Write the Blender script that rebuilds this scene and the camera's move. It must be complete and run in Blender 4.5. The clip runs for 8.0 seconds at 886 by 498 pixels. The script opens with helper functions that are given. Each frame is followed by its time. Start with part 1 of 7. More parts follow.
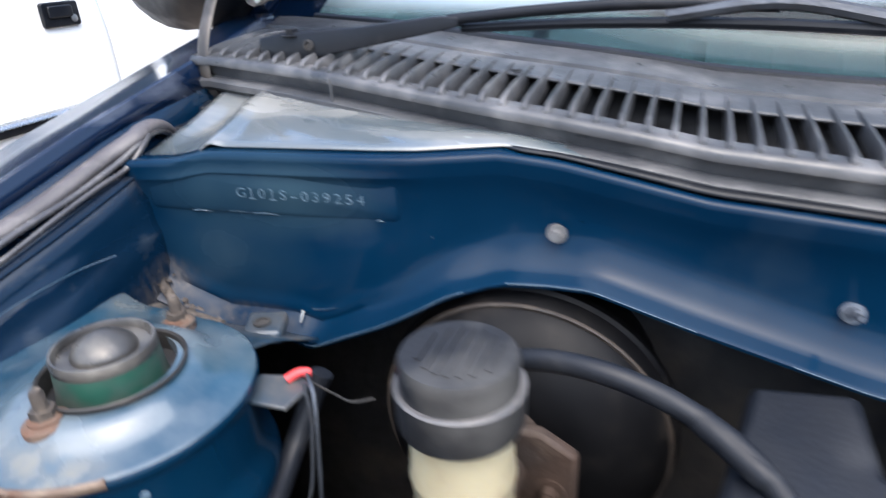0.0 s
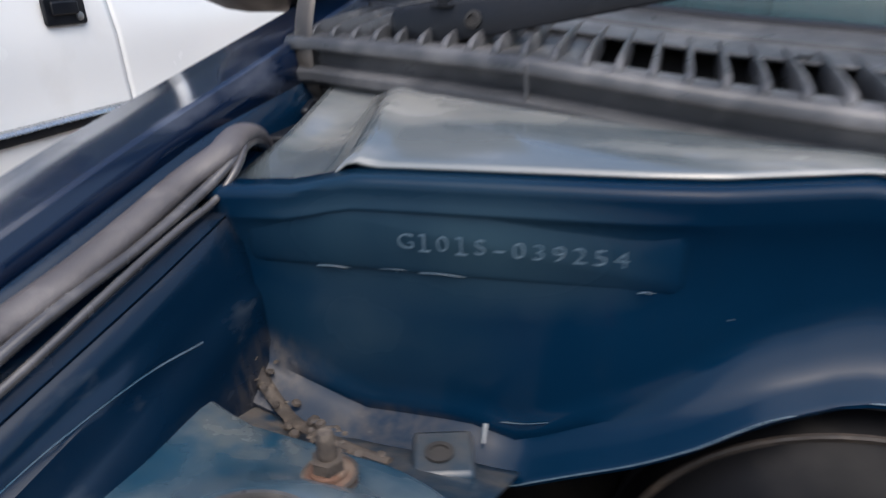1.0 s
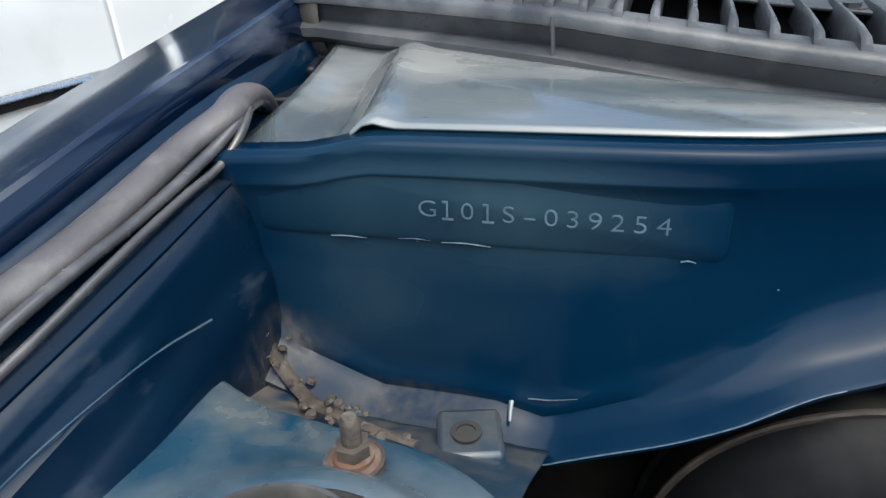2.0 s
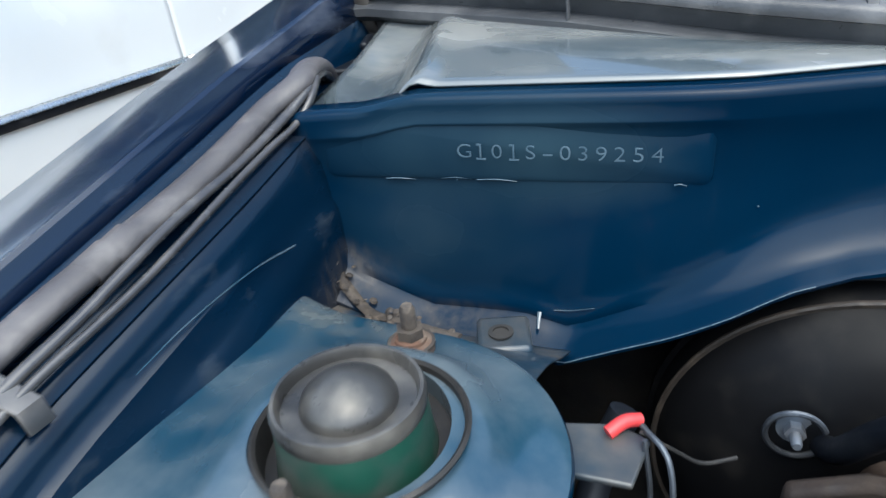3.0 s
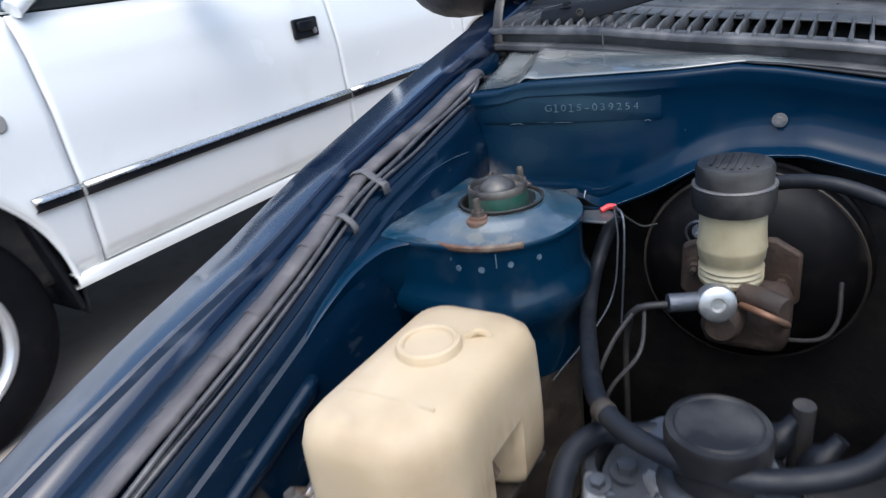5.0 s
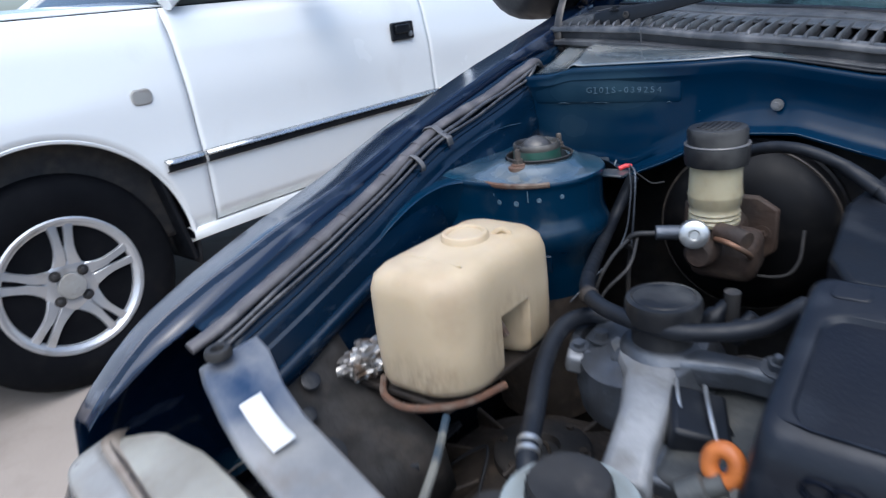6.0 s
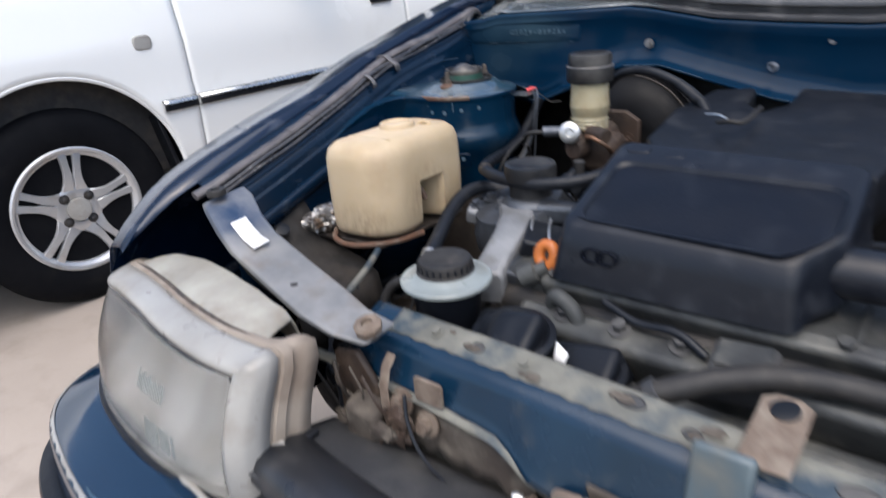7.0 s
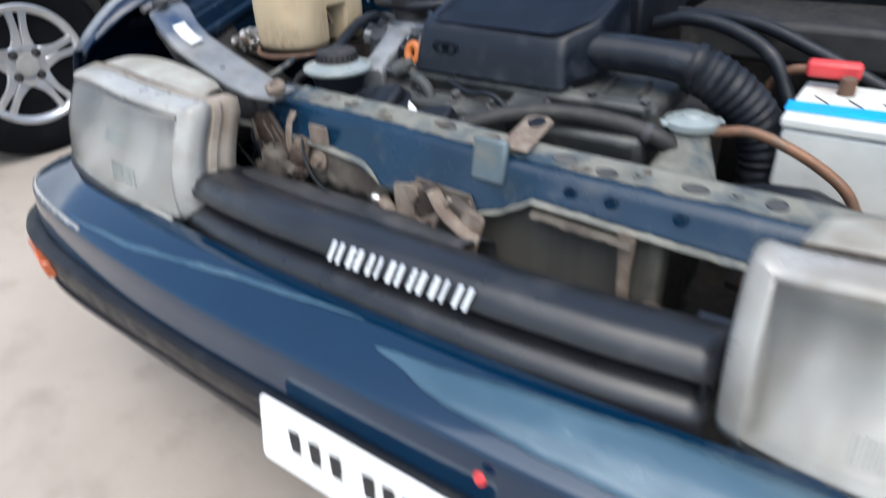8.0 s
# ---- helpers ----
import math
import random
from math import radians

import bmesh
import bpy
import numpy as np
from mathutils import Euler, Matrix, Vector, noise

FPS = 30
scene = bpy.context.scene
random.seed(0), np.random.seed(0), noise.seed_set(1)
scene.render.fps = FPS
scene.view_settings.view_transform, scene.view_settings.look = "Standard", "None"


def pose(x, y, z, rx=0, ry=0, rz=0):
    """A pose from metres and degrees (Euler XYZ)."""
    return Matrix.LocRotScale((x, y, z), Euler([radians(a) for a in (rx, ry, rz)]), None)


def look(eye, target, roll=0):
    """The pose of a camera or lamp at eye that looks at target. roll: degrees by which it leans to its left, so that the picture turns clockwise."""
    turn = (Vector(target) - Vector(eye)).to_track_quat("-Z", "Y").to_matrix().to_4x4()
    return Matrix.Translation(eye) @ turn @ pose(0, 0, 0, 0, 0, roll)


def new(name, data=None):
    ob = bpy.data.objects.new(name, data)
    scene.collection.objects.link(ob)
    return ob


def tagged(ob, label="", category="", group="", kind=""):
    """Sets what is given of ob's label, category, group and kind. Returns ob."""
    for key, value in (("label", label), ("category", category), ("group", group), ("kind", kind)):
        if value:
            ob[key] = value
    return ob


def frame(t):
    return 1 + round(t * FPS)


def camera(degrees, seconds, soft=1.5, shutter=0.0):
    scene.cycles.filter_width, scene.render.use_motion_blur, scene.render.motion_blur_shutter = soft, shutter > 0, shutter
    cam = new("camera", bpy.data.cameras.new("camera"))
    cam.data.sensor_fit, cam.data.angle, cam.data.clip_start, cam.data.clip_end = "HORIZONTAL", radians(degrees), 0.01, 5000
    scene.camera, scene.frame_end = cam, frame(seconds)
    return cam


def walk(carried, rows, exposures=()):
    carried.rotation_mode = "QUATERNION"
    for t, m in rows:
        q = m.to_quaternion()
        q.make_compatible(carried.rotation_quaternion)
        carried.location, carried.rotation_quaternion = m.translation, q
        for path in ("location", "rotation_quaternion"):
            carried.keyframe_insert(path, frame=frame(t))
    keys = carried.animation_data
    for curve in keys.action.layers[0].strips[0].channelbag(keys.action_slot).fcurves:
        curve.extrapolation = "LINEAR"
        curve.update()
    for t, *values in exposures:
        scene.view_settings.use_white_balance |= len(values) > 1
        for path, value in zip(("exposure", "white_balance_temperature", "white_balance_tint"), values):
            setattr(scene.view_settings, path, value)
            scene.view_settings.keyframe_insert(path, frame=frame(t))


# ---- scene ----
cam = camera(68.9, 8.0, soft=1.3, shutter=0.55)
PATH = [
    (0, (-0.224, 0.029, 0.978), (-0.875, 1.722, 0.134), -3.0),
    (0.4, (-0.316, 0.056, 0.971), (-0.917, 1.805, 0.212), -0.9),
    (0.5, (-0.332, 0.067, 0.971), (-0.919, 1.824, 0.219), -1.1),
    (1, (-0.425, 0.154, 0.934), (-1.047, 1.879, 0.136), -1.9),
    (1.2, (-0.447, 0.169, 0.918), (-1.062, 1.886, 0.097), -1.7),
    (2.3, (-0.439, 0.169, 0.931), (-1.036, 1.830, -0.014), -2.8),
    (2.5, (-0.431, 0.145, 0.933), (-1.068, 1.776, -0.036), -4.2),
    (3, (-0.415, 0.104, 0.932), (-1.15, 1.715, 0.002), -6.2),
    (3.5, (-0.397, 0.032, 0.937), (-1.191, 1.652, 0.074), -5.3),
    (4, (-0.363, -0.085, 0.957), (-1.217, 1.527, 0.137), -6.5),
    (4.5, (-0.303, -0.206, 0.971), (-1.202, 1.402, 0.191), -6.6),
    (4.7, (-0.271, -0.24, 0.98), (-1.242, 1.315, 0.182), -8.2),
    (5.8, (-0.134, -0.402, 0.963), (-1.319, 1.025, 0.215), -6.8),
    (6, (-0.09, -0.434, 0.957), (-1.336, 0.956, 0.241), -6.8),
    (6.5, (0.041, -0.521, 0.938), (-1.243, 0.841, 0.233), -5.4),
    (7, (0.134, -0.601, 0.921), (-1.071, 0.79, 0.138), -5.2),
    (7.4, (0.223, -0.686, 0.911), (-0.905, 0.719, 0.043), -7.0),
    (7.5, (0.252, -0.706, 0.891), (-0.861, 0.719, 0.037), -6.1),
    (7.7, (0.319, -0.752, 0.899), (-0.751, 0.658, -0.031), -5.4),
    (8, (0.401, -0.798, 0.865), (-0.629, 0.58, -0.154), -2.5),
]
KELVIN = [6250, 6250, 6450, 6200, 6000, 6200, 6350, 6200, 5700, 6200, 6350, 6250, 6150]
TINT = [10, 10, 11, 0, 1, 5, 11, 9, 7, 9, 10, 9, 5]
STOPS = [(0.0, 1.78), (0.5, 1.15), (1.0, 0.9), (2.5, 1.42), (3.0, 1.35), (3.5, 1.15), (4.0, 1.05), (4.5, 1.0), (6.0, 0.79), (6.5, 0.78), (7.0, 0.88), (7.5, 1.05), (8.0, 1.08)]
walk(cam, [(t, look(eye, target, roll)) for t, eye, target, roll in PATH], [(t, stops, k, tint) for (t, stops), k, tint in zip(STOPS, KELVIN, TINT)])

# ---- world and light: a bright overcast day ----
world = bpy.data.worlds.new("overcast_sky")
scene.world = world
world.use_nodes = True
wn = world.node_tree.nodes
sky = wn.new("ShaderNodeTexSky")
sky.sky_type, sky.sun_disc = "NISHITA", False
sky.sun_elevation, sky.sun_rotation = radians(64.5), radians(146)
sky.air_density, sky.dust_density, sky.ozone_density = 1.0, 4.0, 1.5
wn["Background"].inputs["Strength"].default_value = 0.15
world.node_tree.links.new(sky.outputs["Color"], wn["Background"].inputs["Color"])
sun = new("sun", bpy.data.lights.new("sun", "SUN"))
sun.data.energy, sun.data.angle, sun.data.color = 1.1, radians(80), (1.0, 0.985, 0.96)
sun.matrix_world = look((1.4, -2.1, 5.3), (0, 0, 0))


# ---- materials ----
def mat(name, c1, c2=None, scale=8.0, rough=0.5, rough2=None, metal=0.0, bump=0.0, bscale=60.0, dust=None, dust_at=(0.55, 0.75), dscale=14.0,
        coat=0.0, spec=0.5, sss=0.0, detail=6.0, stretch=(1, 1, 1), zones=(), zone_colour=(0.13, 0.105, 0.08), zone_scale=130):
    """A worn surface: two colours mixed by broad noise, fine relief, and patches of dust, rust or painted sheen."""
    m = bpy.data.materials.new(name)
    m.use_nodes = True
    nt, n = m.node_tree, m.node_tree.nodes
    b = n["Principled BSDF"]
    tc = n.new("ShaderNodeTexCoord")
    mp = n.new("ShaderNodeMapping")
    mp.inputs["Scale"].default_value = stretch
    nt.links.new(tc.outputs["Object"], mp.inputs["Vector"])

    def noise_tex(s, d):
        t = n.new("ShaderNodeTexNoise")
        t.inputs["Scale"].default_value, t.inputs["Detail"].default_value = s, d
        nt.links.new(mp.outputs["Vector"], t.inputs["Vector"])
        return t

    def mix(fac, a, c):
        x = n.new("ShaderNodeMix")
        x.data_type = "RGBA"
        nt.links.new(fac, x.inputs["Factor"])
        for s, v in (("A", a), ("B", c)):
            i = [k for k in x.inputs if k.name == s and k.type == "RGBA"][0]
            if not isinstance(v, tuple):
                nt.links.new(v, i)
            else:
                i.default_value = (*v, 1)
        return [k for k in x.outputs if k.type == "RGBA"][0]

    def ramp(src, lo, hi):
        r = n.new("ShaderNodeMapRange")
        r.inputs["From Min"].default_value, r.inputs["From Max"].default_value = lo, hi
        nt.links.new(src, r.inputs["Value"])
        return r

    broad = noise_tex(scale, detail)
    col = mix(ramp(broad.outputs["Fac"], 0.35, 0.65).outputs["Result"], c1, c2 or tuple(x * 0.82 for x in c1))
    rr = ramp(noise_tex(scale * 3.1, detail).outputs["Fac"], 0.3, 0.7)
    rr.inputs["To Min"].default_value, rr.inputs["To Max"].default_value = rough, rough2 if rough2 is not None else min(1, rough + 0.12)
    rough_out = rr.outputs["Result"]
    if dust:
        d = ramp(noise_tex(dscale, 10).outputs["Fac"], *dust_at)
        col = mix(d.outputs["Result"], col, dust)
        mx = n.new("ShaderNodeMath")
        mx.operation = "MAXIMUM"
        ds = n.new("ShaderNodeMath")
        ds.operation = "MULTIPLY"
        ds.inputs[1].default_value = 0.75
        nt.links.new(d.outputs["Result"], ds.inputs[0])
        nt.links.new(rough_out, mx.inputs[0])
        nt.links.new(ds.outputs[0], mx.inputs[1])
        rough_out = mx.outputs[0]
    for centre, radii, amount, *own in zones:
        # a colour mark with a place and a ragged edge of its own: dried dirt, paint, painted sheen
        sb = n.new("ShaderNodeVectorMath")
        sb.operation, sb.inputs[1].default_value = "SUBTRACT", centre
        dv = n.new("ShaderNodeVectorMath")
        dv.operation, dv.inputs[1].default_value = "DIVIDE", radii
        ln = n.new("ShaderNodeVectorMath")
        ln.operation = "LENGTH"
        nt.links.new(tc.outputs["Object"], sb.inputs[0])
        nt.links.new(sb.outputs["Vector"], dv.inputs[0])
        nt.links.new(dv.outputs["Vector"], ln.inputs[0])
        near = ramp(ln.outputs["Value"], 1.0, 0.2)
        near.inputs["To Max"].default_value = amount
        ms = n.new("ShaderNodeMapping")
        ms.inputs["Scale"].default_value = (1, 1, 0.4)
        nt.links.new(tc.outputs["Object"], ms.inputs["Vector"])
        st = n.new("ShaderNodeTexNoise")
        st.inputs["Scale"].default_value, st.inputs["Detail"].default_value = 10 if own else zone_scale, 8
        nt.links.new(ms.outputs["Vector"], st.inputs["Vector"])
        ml = n.new("ShaderNodeMath")
        ml.operation = "MULTIPLY"
        nt.links.new(near.outputs["Result"], ml.inputs[0])
        nt.links.new(ramp(st.outputs["Fac"], 0.10 if own else 0.36, 0.60 if own else 0.70).outputs["Result"], ml.inputs[1])
        col = mix(ml.outputs[0], col, own[0] if own else zone_colour)
        mr = n.new("ShaderNodeMath")
        mr.operation = "MAXIMUM"
        nt.links.new(rough_out, mr.inputs[0])
        nt.links.new(ml.outputs[0], mr.inputs[1])
        rough_out = mr.outputs[0]
    nt.links.new(col, b.inputs["Base Color"])
    nt.links.new(rough_out, b.inputs["Roughness"])
    b.inputs["Metallic"].default_value = metal
    b.inputs["Specular IOR Level"].default_value = spec
    b.inputs["Coat Weight"].default_value, b.inputs["Coat Roughness"].default_value = coat, 0.06
    if sss:
        b.inputs["Subsurface Weight"].default_value = sss
        b.inputs["Subsurface Radius"].default_value = (0.02, 0.014, 0.008)
        b.inputs["Subsurface Scale"].default_value = 0.6
    if bump:
        bp = n.new("ShaderNodeBump")
        bp.inputs["Strength"].default_value, bp.inputs["Distance"].default_value = min(1, bump), 0.002
        nt.links.new(noise_tex(bscale, 8).outputs["Fac"], bp.inputs["Height"])
        nt.links.new(bp.outputs["Normal"], b.inputs["Normal"])
    return m


DIRT = (((-0.643, 0.42, 0.785), (0.012, 0.02, 0.085), 0.55), ((-0.652, 0.40, 0.775), (0.022, 0.03, 0.075), 0.25), ((-0.632, 0.405, 0.732), (0.05, 0.05, 0.026), 0.6), ((-0.57, 0.42, 0.704), (0.09, 0.03, 0.014), 0.5))
# Pale teal zones put the bulkhead's sky reflection into its colour.
WALL_SHEEN = (((-0.525, 0.425, 0.812), (0.125, 0.03, 0.042), 0.75, (0.026, 0.058, 0.078)), ((-0.56, 0.42, 0.76), (0.08, 0.03, 0.05), 0.45, (0.018, 0.042, 0.058)))
BLUE = mat("blue_car_paint", (0.0013, 0.0160, 0.0395), (0.0010, 0.0117, 0.0305), 5, 0.12, 0.24, spec=0.15, bump=0.04, bscale=25, dust=(0.045, 0.062, 0.075), dust_at=(0.56, 1.2), dscale=9, zones=WALL_SHEEN + DIRT, zone_colour=(0.115, 0.094, 0.070))
BLUE_WING = mat("scuffed_blue_wing_paint", (0.0011, 0.0115, 0.030), (0.0008, 0.0085, 0.022), 6, 0.14, 0.30, spec=0.36, bump=0.12, bscale=40, dust=(0.065, 0.078, 0.09), dust_at=(0.62, 1.05), dscale=26, stretch=(1, 1, 2.5), zones=DIRT, zone_colour=(0.115, 0.094, 0.070))
BRACE = mat("worn_blue_and_bare_steel", (0.27, 0.265, 0.255), (0.17, 0.172, 0.172), 18, 0.34, 0.55, metal=0.25, bump=0.12, bscale=160, dust=(0.15, 0.12, 0.095), dust_at=(0.54, 0.85), dscale=22, zones=(((-0.56, -0.19, 0.685), (0.10, 0.10, 0.07), 1.0), ((-0.53, -0.21, 0.667), (0.075, 0.05, 0.05), 1.0)), zone_colour=(0.010, 0.036, 0.090), zone_scale=16)
# Its pale patches are scuffs and reflected sky, painted in as dust.
BLUE_OUT = mat("blue_outer_paint", (0.0026, 0.0115, 0.034), (0.0020, 0.0085, 0.026), 4, 0.08, 0.18, coat=0.35, spec=0.4, bump=0.03, bscale=9, dust=(0.15, 0.17, 0.215), dust_at=(0.56, 0.95), dscale=22, stretch=(2.2, 0.5, 1.5))
BLUE_DUSTY = mat("dusty_blue_paint", (0.0065, 0.035, 0.064), (0.017, 0.053, 0.082), 12, 0.10, 0.26, coat=0.8, bump=0.06, bscale=40, dust=(0.20, 0.215, 0.213), dust_at=(0.43, 0.92), dscale=13, zones=(((-0.505, 0.192, 0.745), (0.055, 0.022, 0.012), 0.75), ((-0.54, 0.205, 0.745), (0.03, 0.02, 0.012), 0.45), ((-0.59, 0.345, 0.745), (0.06, 0.03, 0.015), 0.5)), zone_colour=(0.20, 0.18, 0.135), zone_scale=70)
BLUE_SIDE = mat("deep_blue_pressing", (0.0012, 0.019, 0.044), (0.0010, 0.014, 0.034), 6, 0.12, 0.26, spec=0.45, bump=0.05, bscale=30, dust=(0.05, 0.065, 0.075), dust_at=(0.58, 1.1), dscale=14)
BLUE_DIRTY = mat("grimy_blue_paint", (0.010, 0.032, 0.058), (0.028, 0.036, 0.042), 12, 0.28, 0.5, coat=0.3, bump=0.2, bscale=90, dust=(0.13, 0.11, 0.085), dust_at=(0.48, 0.8), dscale=26, zones=(((-0.59, 0.375, 0.73), (0.10, 0.06, 0.05), 0.85),), zone_colour=(0.155, 0.122, 0.088))
# Some dust, but the pale tone mostly paints in the sky seen in the gutter.
SHELF = mat("dusty_gutter_with_sky_sheen", (0.060, 0.080, 0.092), (0.135, 0.145, 0.146), 7, 0.08, 0.20, coat=1.0, bump=0.09, bscale=14, dust=(0.38, 0.365, 0.325), dust_at=(0.48, 0.78), dscale=8, stretch=(0.6, 1.7, 1))
RUST = mat("rust", (0.125, 0.062, 0.036), (0.06, 0.038, 0.028), 60, 0.7, 0.92, bump=0.5, bscale=240, dust=(0.22, 0.165, 0.12), dust_at=(0.48, 0.78), dscale=60)
GRIME = mat("oily_grime", (0.020, 0.016, 0.013), (0.034, 0.026, 0.020), 22, 0.5, 0.8, bump=0.5, bscale=150, dust=(0.085, 0.064, 0.046), dust_at=(0.52, 0.85), dscale=40)
EARTHY = mat("brown_dried_dirt", (0.013, 0.0105, 0.0085), (0.0065, 0.006, 0.006), 14, 0.6, 0.9, bump=0.6, bscale=90, dust=(0.045, 0.036, 0.028), dust_at=(0.57, 0.80), dscale=18)
BROWN = mat("dark_rusty_casting", (0.050, 0.030, 0.020), (0.024, 0.017, 0.013), 24, 0.55, 0.85, bump=0.5, bscale=170, dust=(0.095, 0.066, 0.045), dust_at=(0.50, 0.80), dscale=40)
COWL = mat("grey_cowl_plastic", (0.058, 0.060, 0.064), (0.034, 0.036, 0.039), 18, 0.26, 0.44, bump=0.15, bscale=300, dust=(0.19, 0.187, 0.185), dust_at=(0.52, 0.92), dscale=22)
BLACK = mat("black_plastic", (0.0048, 0.006, 0.0085), (0.008, 0.0095, 0.013), 12, 0.30, 0.5, spec=0.28, bump=0.14, bscale=260, dust=(0.040, 0.041, 0.043), dust_at=(0.57, 1.05), dscale=20)
AIRBOX = mat("worn_black_airbox_plastic", (0.0030, 0.0046, 0.0090), (0.0048, 0.0066, 0.0118), 7, 0.28, 0.46, spec=0.2, bump=0.2, bscale=350, dust=(0.020, 0.024, 0.032), dust_at=(0.54, 1.05), dscale=18)
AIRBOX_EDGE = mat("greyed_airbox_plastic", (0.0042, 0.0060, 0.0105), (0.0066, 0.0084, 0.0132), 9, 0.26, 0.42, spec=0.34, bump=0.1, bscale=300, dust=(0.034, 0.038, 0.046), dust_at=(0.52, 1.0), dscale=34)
PATCH = mat("pale_teal_scuffed_paint", (0.095, 0.125, 0.138), (0.055, 0.082, 0.098), 30, 0.4, 0.6, bump=0.2, bscale=120, dust=(0.16, 0.155, 0.13), dust_at=(0.48, 0.82), dscale=30)
GRILLE = mat("satin_black_grille", (0.010, 0.011, 0.0135), (0.017, 0.018, 0.021), 10, 0.26, 0.40, bump=0.06, bscale=300, dust=(0.075, 0.072, 0.07), dust_at=(0.58, 0.98), dscale=14)
REFLECTOR = mat("silver_lamp_reflector", (0.52, 0.52, 0.51), (0.27, 0.265, 0.25), 9, 0.28, 0.45, metal=0.3, bump=0.25, bscale=30, stretch=(2.0, 1, 0.5))
RUBBER = mat("grey_dusty_rubber", (0.018, 0.018, 0.0185), (0.032, 0.030, 0.028), 25, 0.42, 0.64, spec=0.3, bump=0.15, bscale=220, dust=(0.09, 0.078, 0.066), dust_at=(0.58, 0.98), dscale=40)
HOSE = mat("black_rubber_hose", (0.007, 0.0085, 0.012), (0.012, 0.014, 0.018), 25, 0.34, 0.56, spec=0.28, bump=0.12, bscale=220, dust=(0.050, 0.050, 0.050), dust_at=(0.58, 1.0), dscale=35)
LOOM = mat("taped_grey_loom", (0.105, 0.097, 0.098), (0.066, 0.061, 0.063), 20, 0.40, 0.58, bump=0.3, bscale=160, dust=(0.20, 0.185, 0.175), dust_at=(0.52, 0.95), dscale=45)
CABLE = mat("glossy_grey_cable", (0.032, 0.031, 0.033), (0.062, 0.059, 0.059), 30, 0.16, 0.30, coat=0.5, bump=0.1, bscale=160, dust=(0.15, 0.14, 0.13), dust_at=(0.54, 0.95), dscale=50)
CREAM = mat("yellowed_tank_plastic", (0.53, 0.425, 0.285), (0.45, 0.35, 0.22), 9, 0.40, 0.55, sss=0.2, bump=0.08, bscale=120, dust=(0.30, 0.215, 0.13), dust_at=(0.55, 0.95), dscale=13, zones=(((-0.45, -0.07, 0.625), (0.08, 0.03, 0.04), 0.6), ((-0.42, 0.02, 0.65), (0.02, 0.06, 0.05), 0.7)), zone_colour=(0.20, 0.135, 0.08))
RESV = mat("reservoir_translucent_plastic", (0.40, 0.355, 0.235), (0.31, 0.265, 0.165), 20, 0.3, 0.45, sss=0.25, bump=0.04, bscale=120, dust=(0.25, 0.20, 0.125), dust_at=(0.52, 0.92), dscale=40)
ALU = mat("cast_aluminium", (0.115, 0.128, 0.148), (0.055, 0.062, 0.073), 16, 0.36, 0.56, metal=0.7, bump=0.35, bscale=220, dust=(0.05, 0.047, 0.045), dust_at=(0.48, 0.82), dscale=22)
ALU_CLEAN = mat("dusty_cast_aluminium", (0.235, 0.24, 0.245), (0.15, 0.155, 0.162), 22, 0.42, 0.62, metal=0.35, bump=0.35, bscale=160, dust=(0.10, 0.095, 0.085), dust_at=(0.50, 0.80), dscale=30)
ZINC = mat("galvanised_steel", (0.62, 0.62, 0.60), (0.48, 0.48, 0.47), 40, 0.28, 0.45, metal=0.9, bump=0.08, bscale=300, dust=(0.25, 0.22, 0.18), dust_at=(0.6, 0.9), dscale=50)
DULL = mat("dull_bare_metal", (0.20, 0.225, 0.26), (0.12, 0.15, 0.19), 18, 0.34, 0.55, metal=0.5, bump=0.12, bscale=200, dust=(0.16, 0.125, 0.095), dust_at=(0.52, 0.85), dscale=22)
CONCRETE_DUST = mat("dust_caked_steel", (0.185, 0.18, 0.15), (0.105, 0.105, 0.092), 26, 0.65, 0.9, bump=0.6, bscale=120, dust=(0.022, 0.042, 0.062), dust_at=(0.50, 0.66), dscale=20)
WHITE_ENAMEL = mat("white_enamel", (0.27, 0.30, 0.295), (0.20, 0.225, 0.22), 20, 0.25, 0.4, coat=0.3, bump=0.06, dust=(0.17, 0.16, 0.135), dust_at=(0.54, 0.9), dscale=28)
WHITE_PAINT = mat("white_car_paint", (0.86, 0.875, 0.855), (0.83, 0.845, 0.83), 1.5, 0.16, 0.28, coat=1.0, bump=0.01, bscale=6, dust=(0.62, 0.605, 0.56), dust_at=(0.58, 1.05), dscale=4)
TYRE = mat("tyre_rubber", (0.004, 0.0045, 0.006), (0.006, 0.0065, 0.008), 14, 0.6, 0.8, spec=0.08, bump=0.2, bscale=200, dust=(0.014, 0.0135, 0.013), dust_at=(0.58, 1.0), dscale=20)
DUSTY_RUST = mat("dust_covered_rust", (0.19, 0.148, 0.115), (0.105, 0.075, 0.056), 45, 0.75, 0.95, bump=0.5, bscale=200, dust=(0.26, 0.225, 0.18), dust_at=(0.5, 0.8), dscale=50)
MUDDY = mat("dried_grey_brown_mud", (0.095, 0.080, 0.064), (0.046, 0.036, 0.029), 30, 0.75, 0.95, bump=0.6, bscale=160, dust=(0.16, 0.14, 0.112), dust_at=(0.54, 0.80), dscale=36)
# Pale patches hold dust and the sky's reflections, both as colour.
BUMPER = mat("blue_bumper_dust_and_sky_sheen", (0.0012, 0.0185, 0.046), (0.0009, 0.0135, 0.035), 4, 0.06, 0.16, coat=0.55, bump=0.05, bscale=8, dust=(0.055, 0.10, 0.145), dust_at=(0.58, 0.86), dscale=3.4, stretch=(0.8, 1, 3.0))
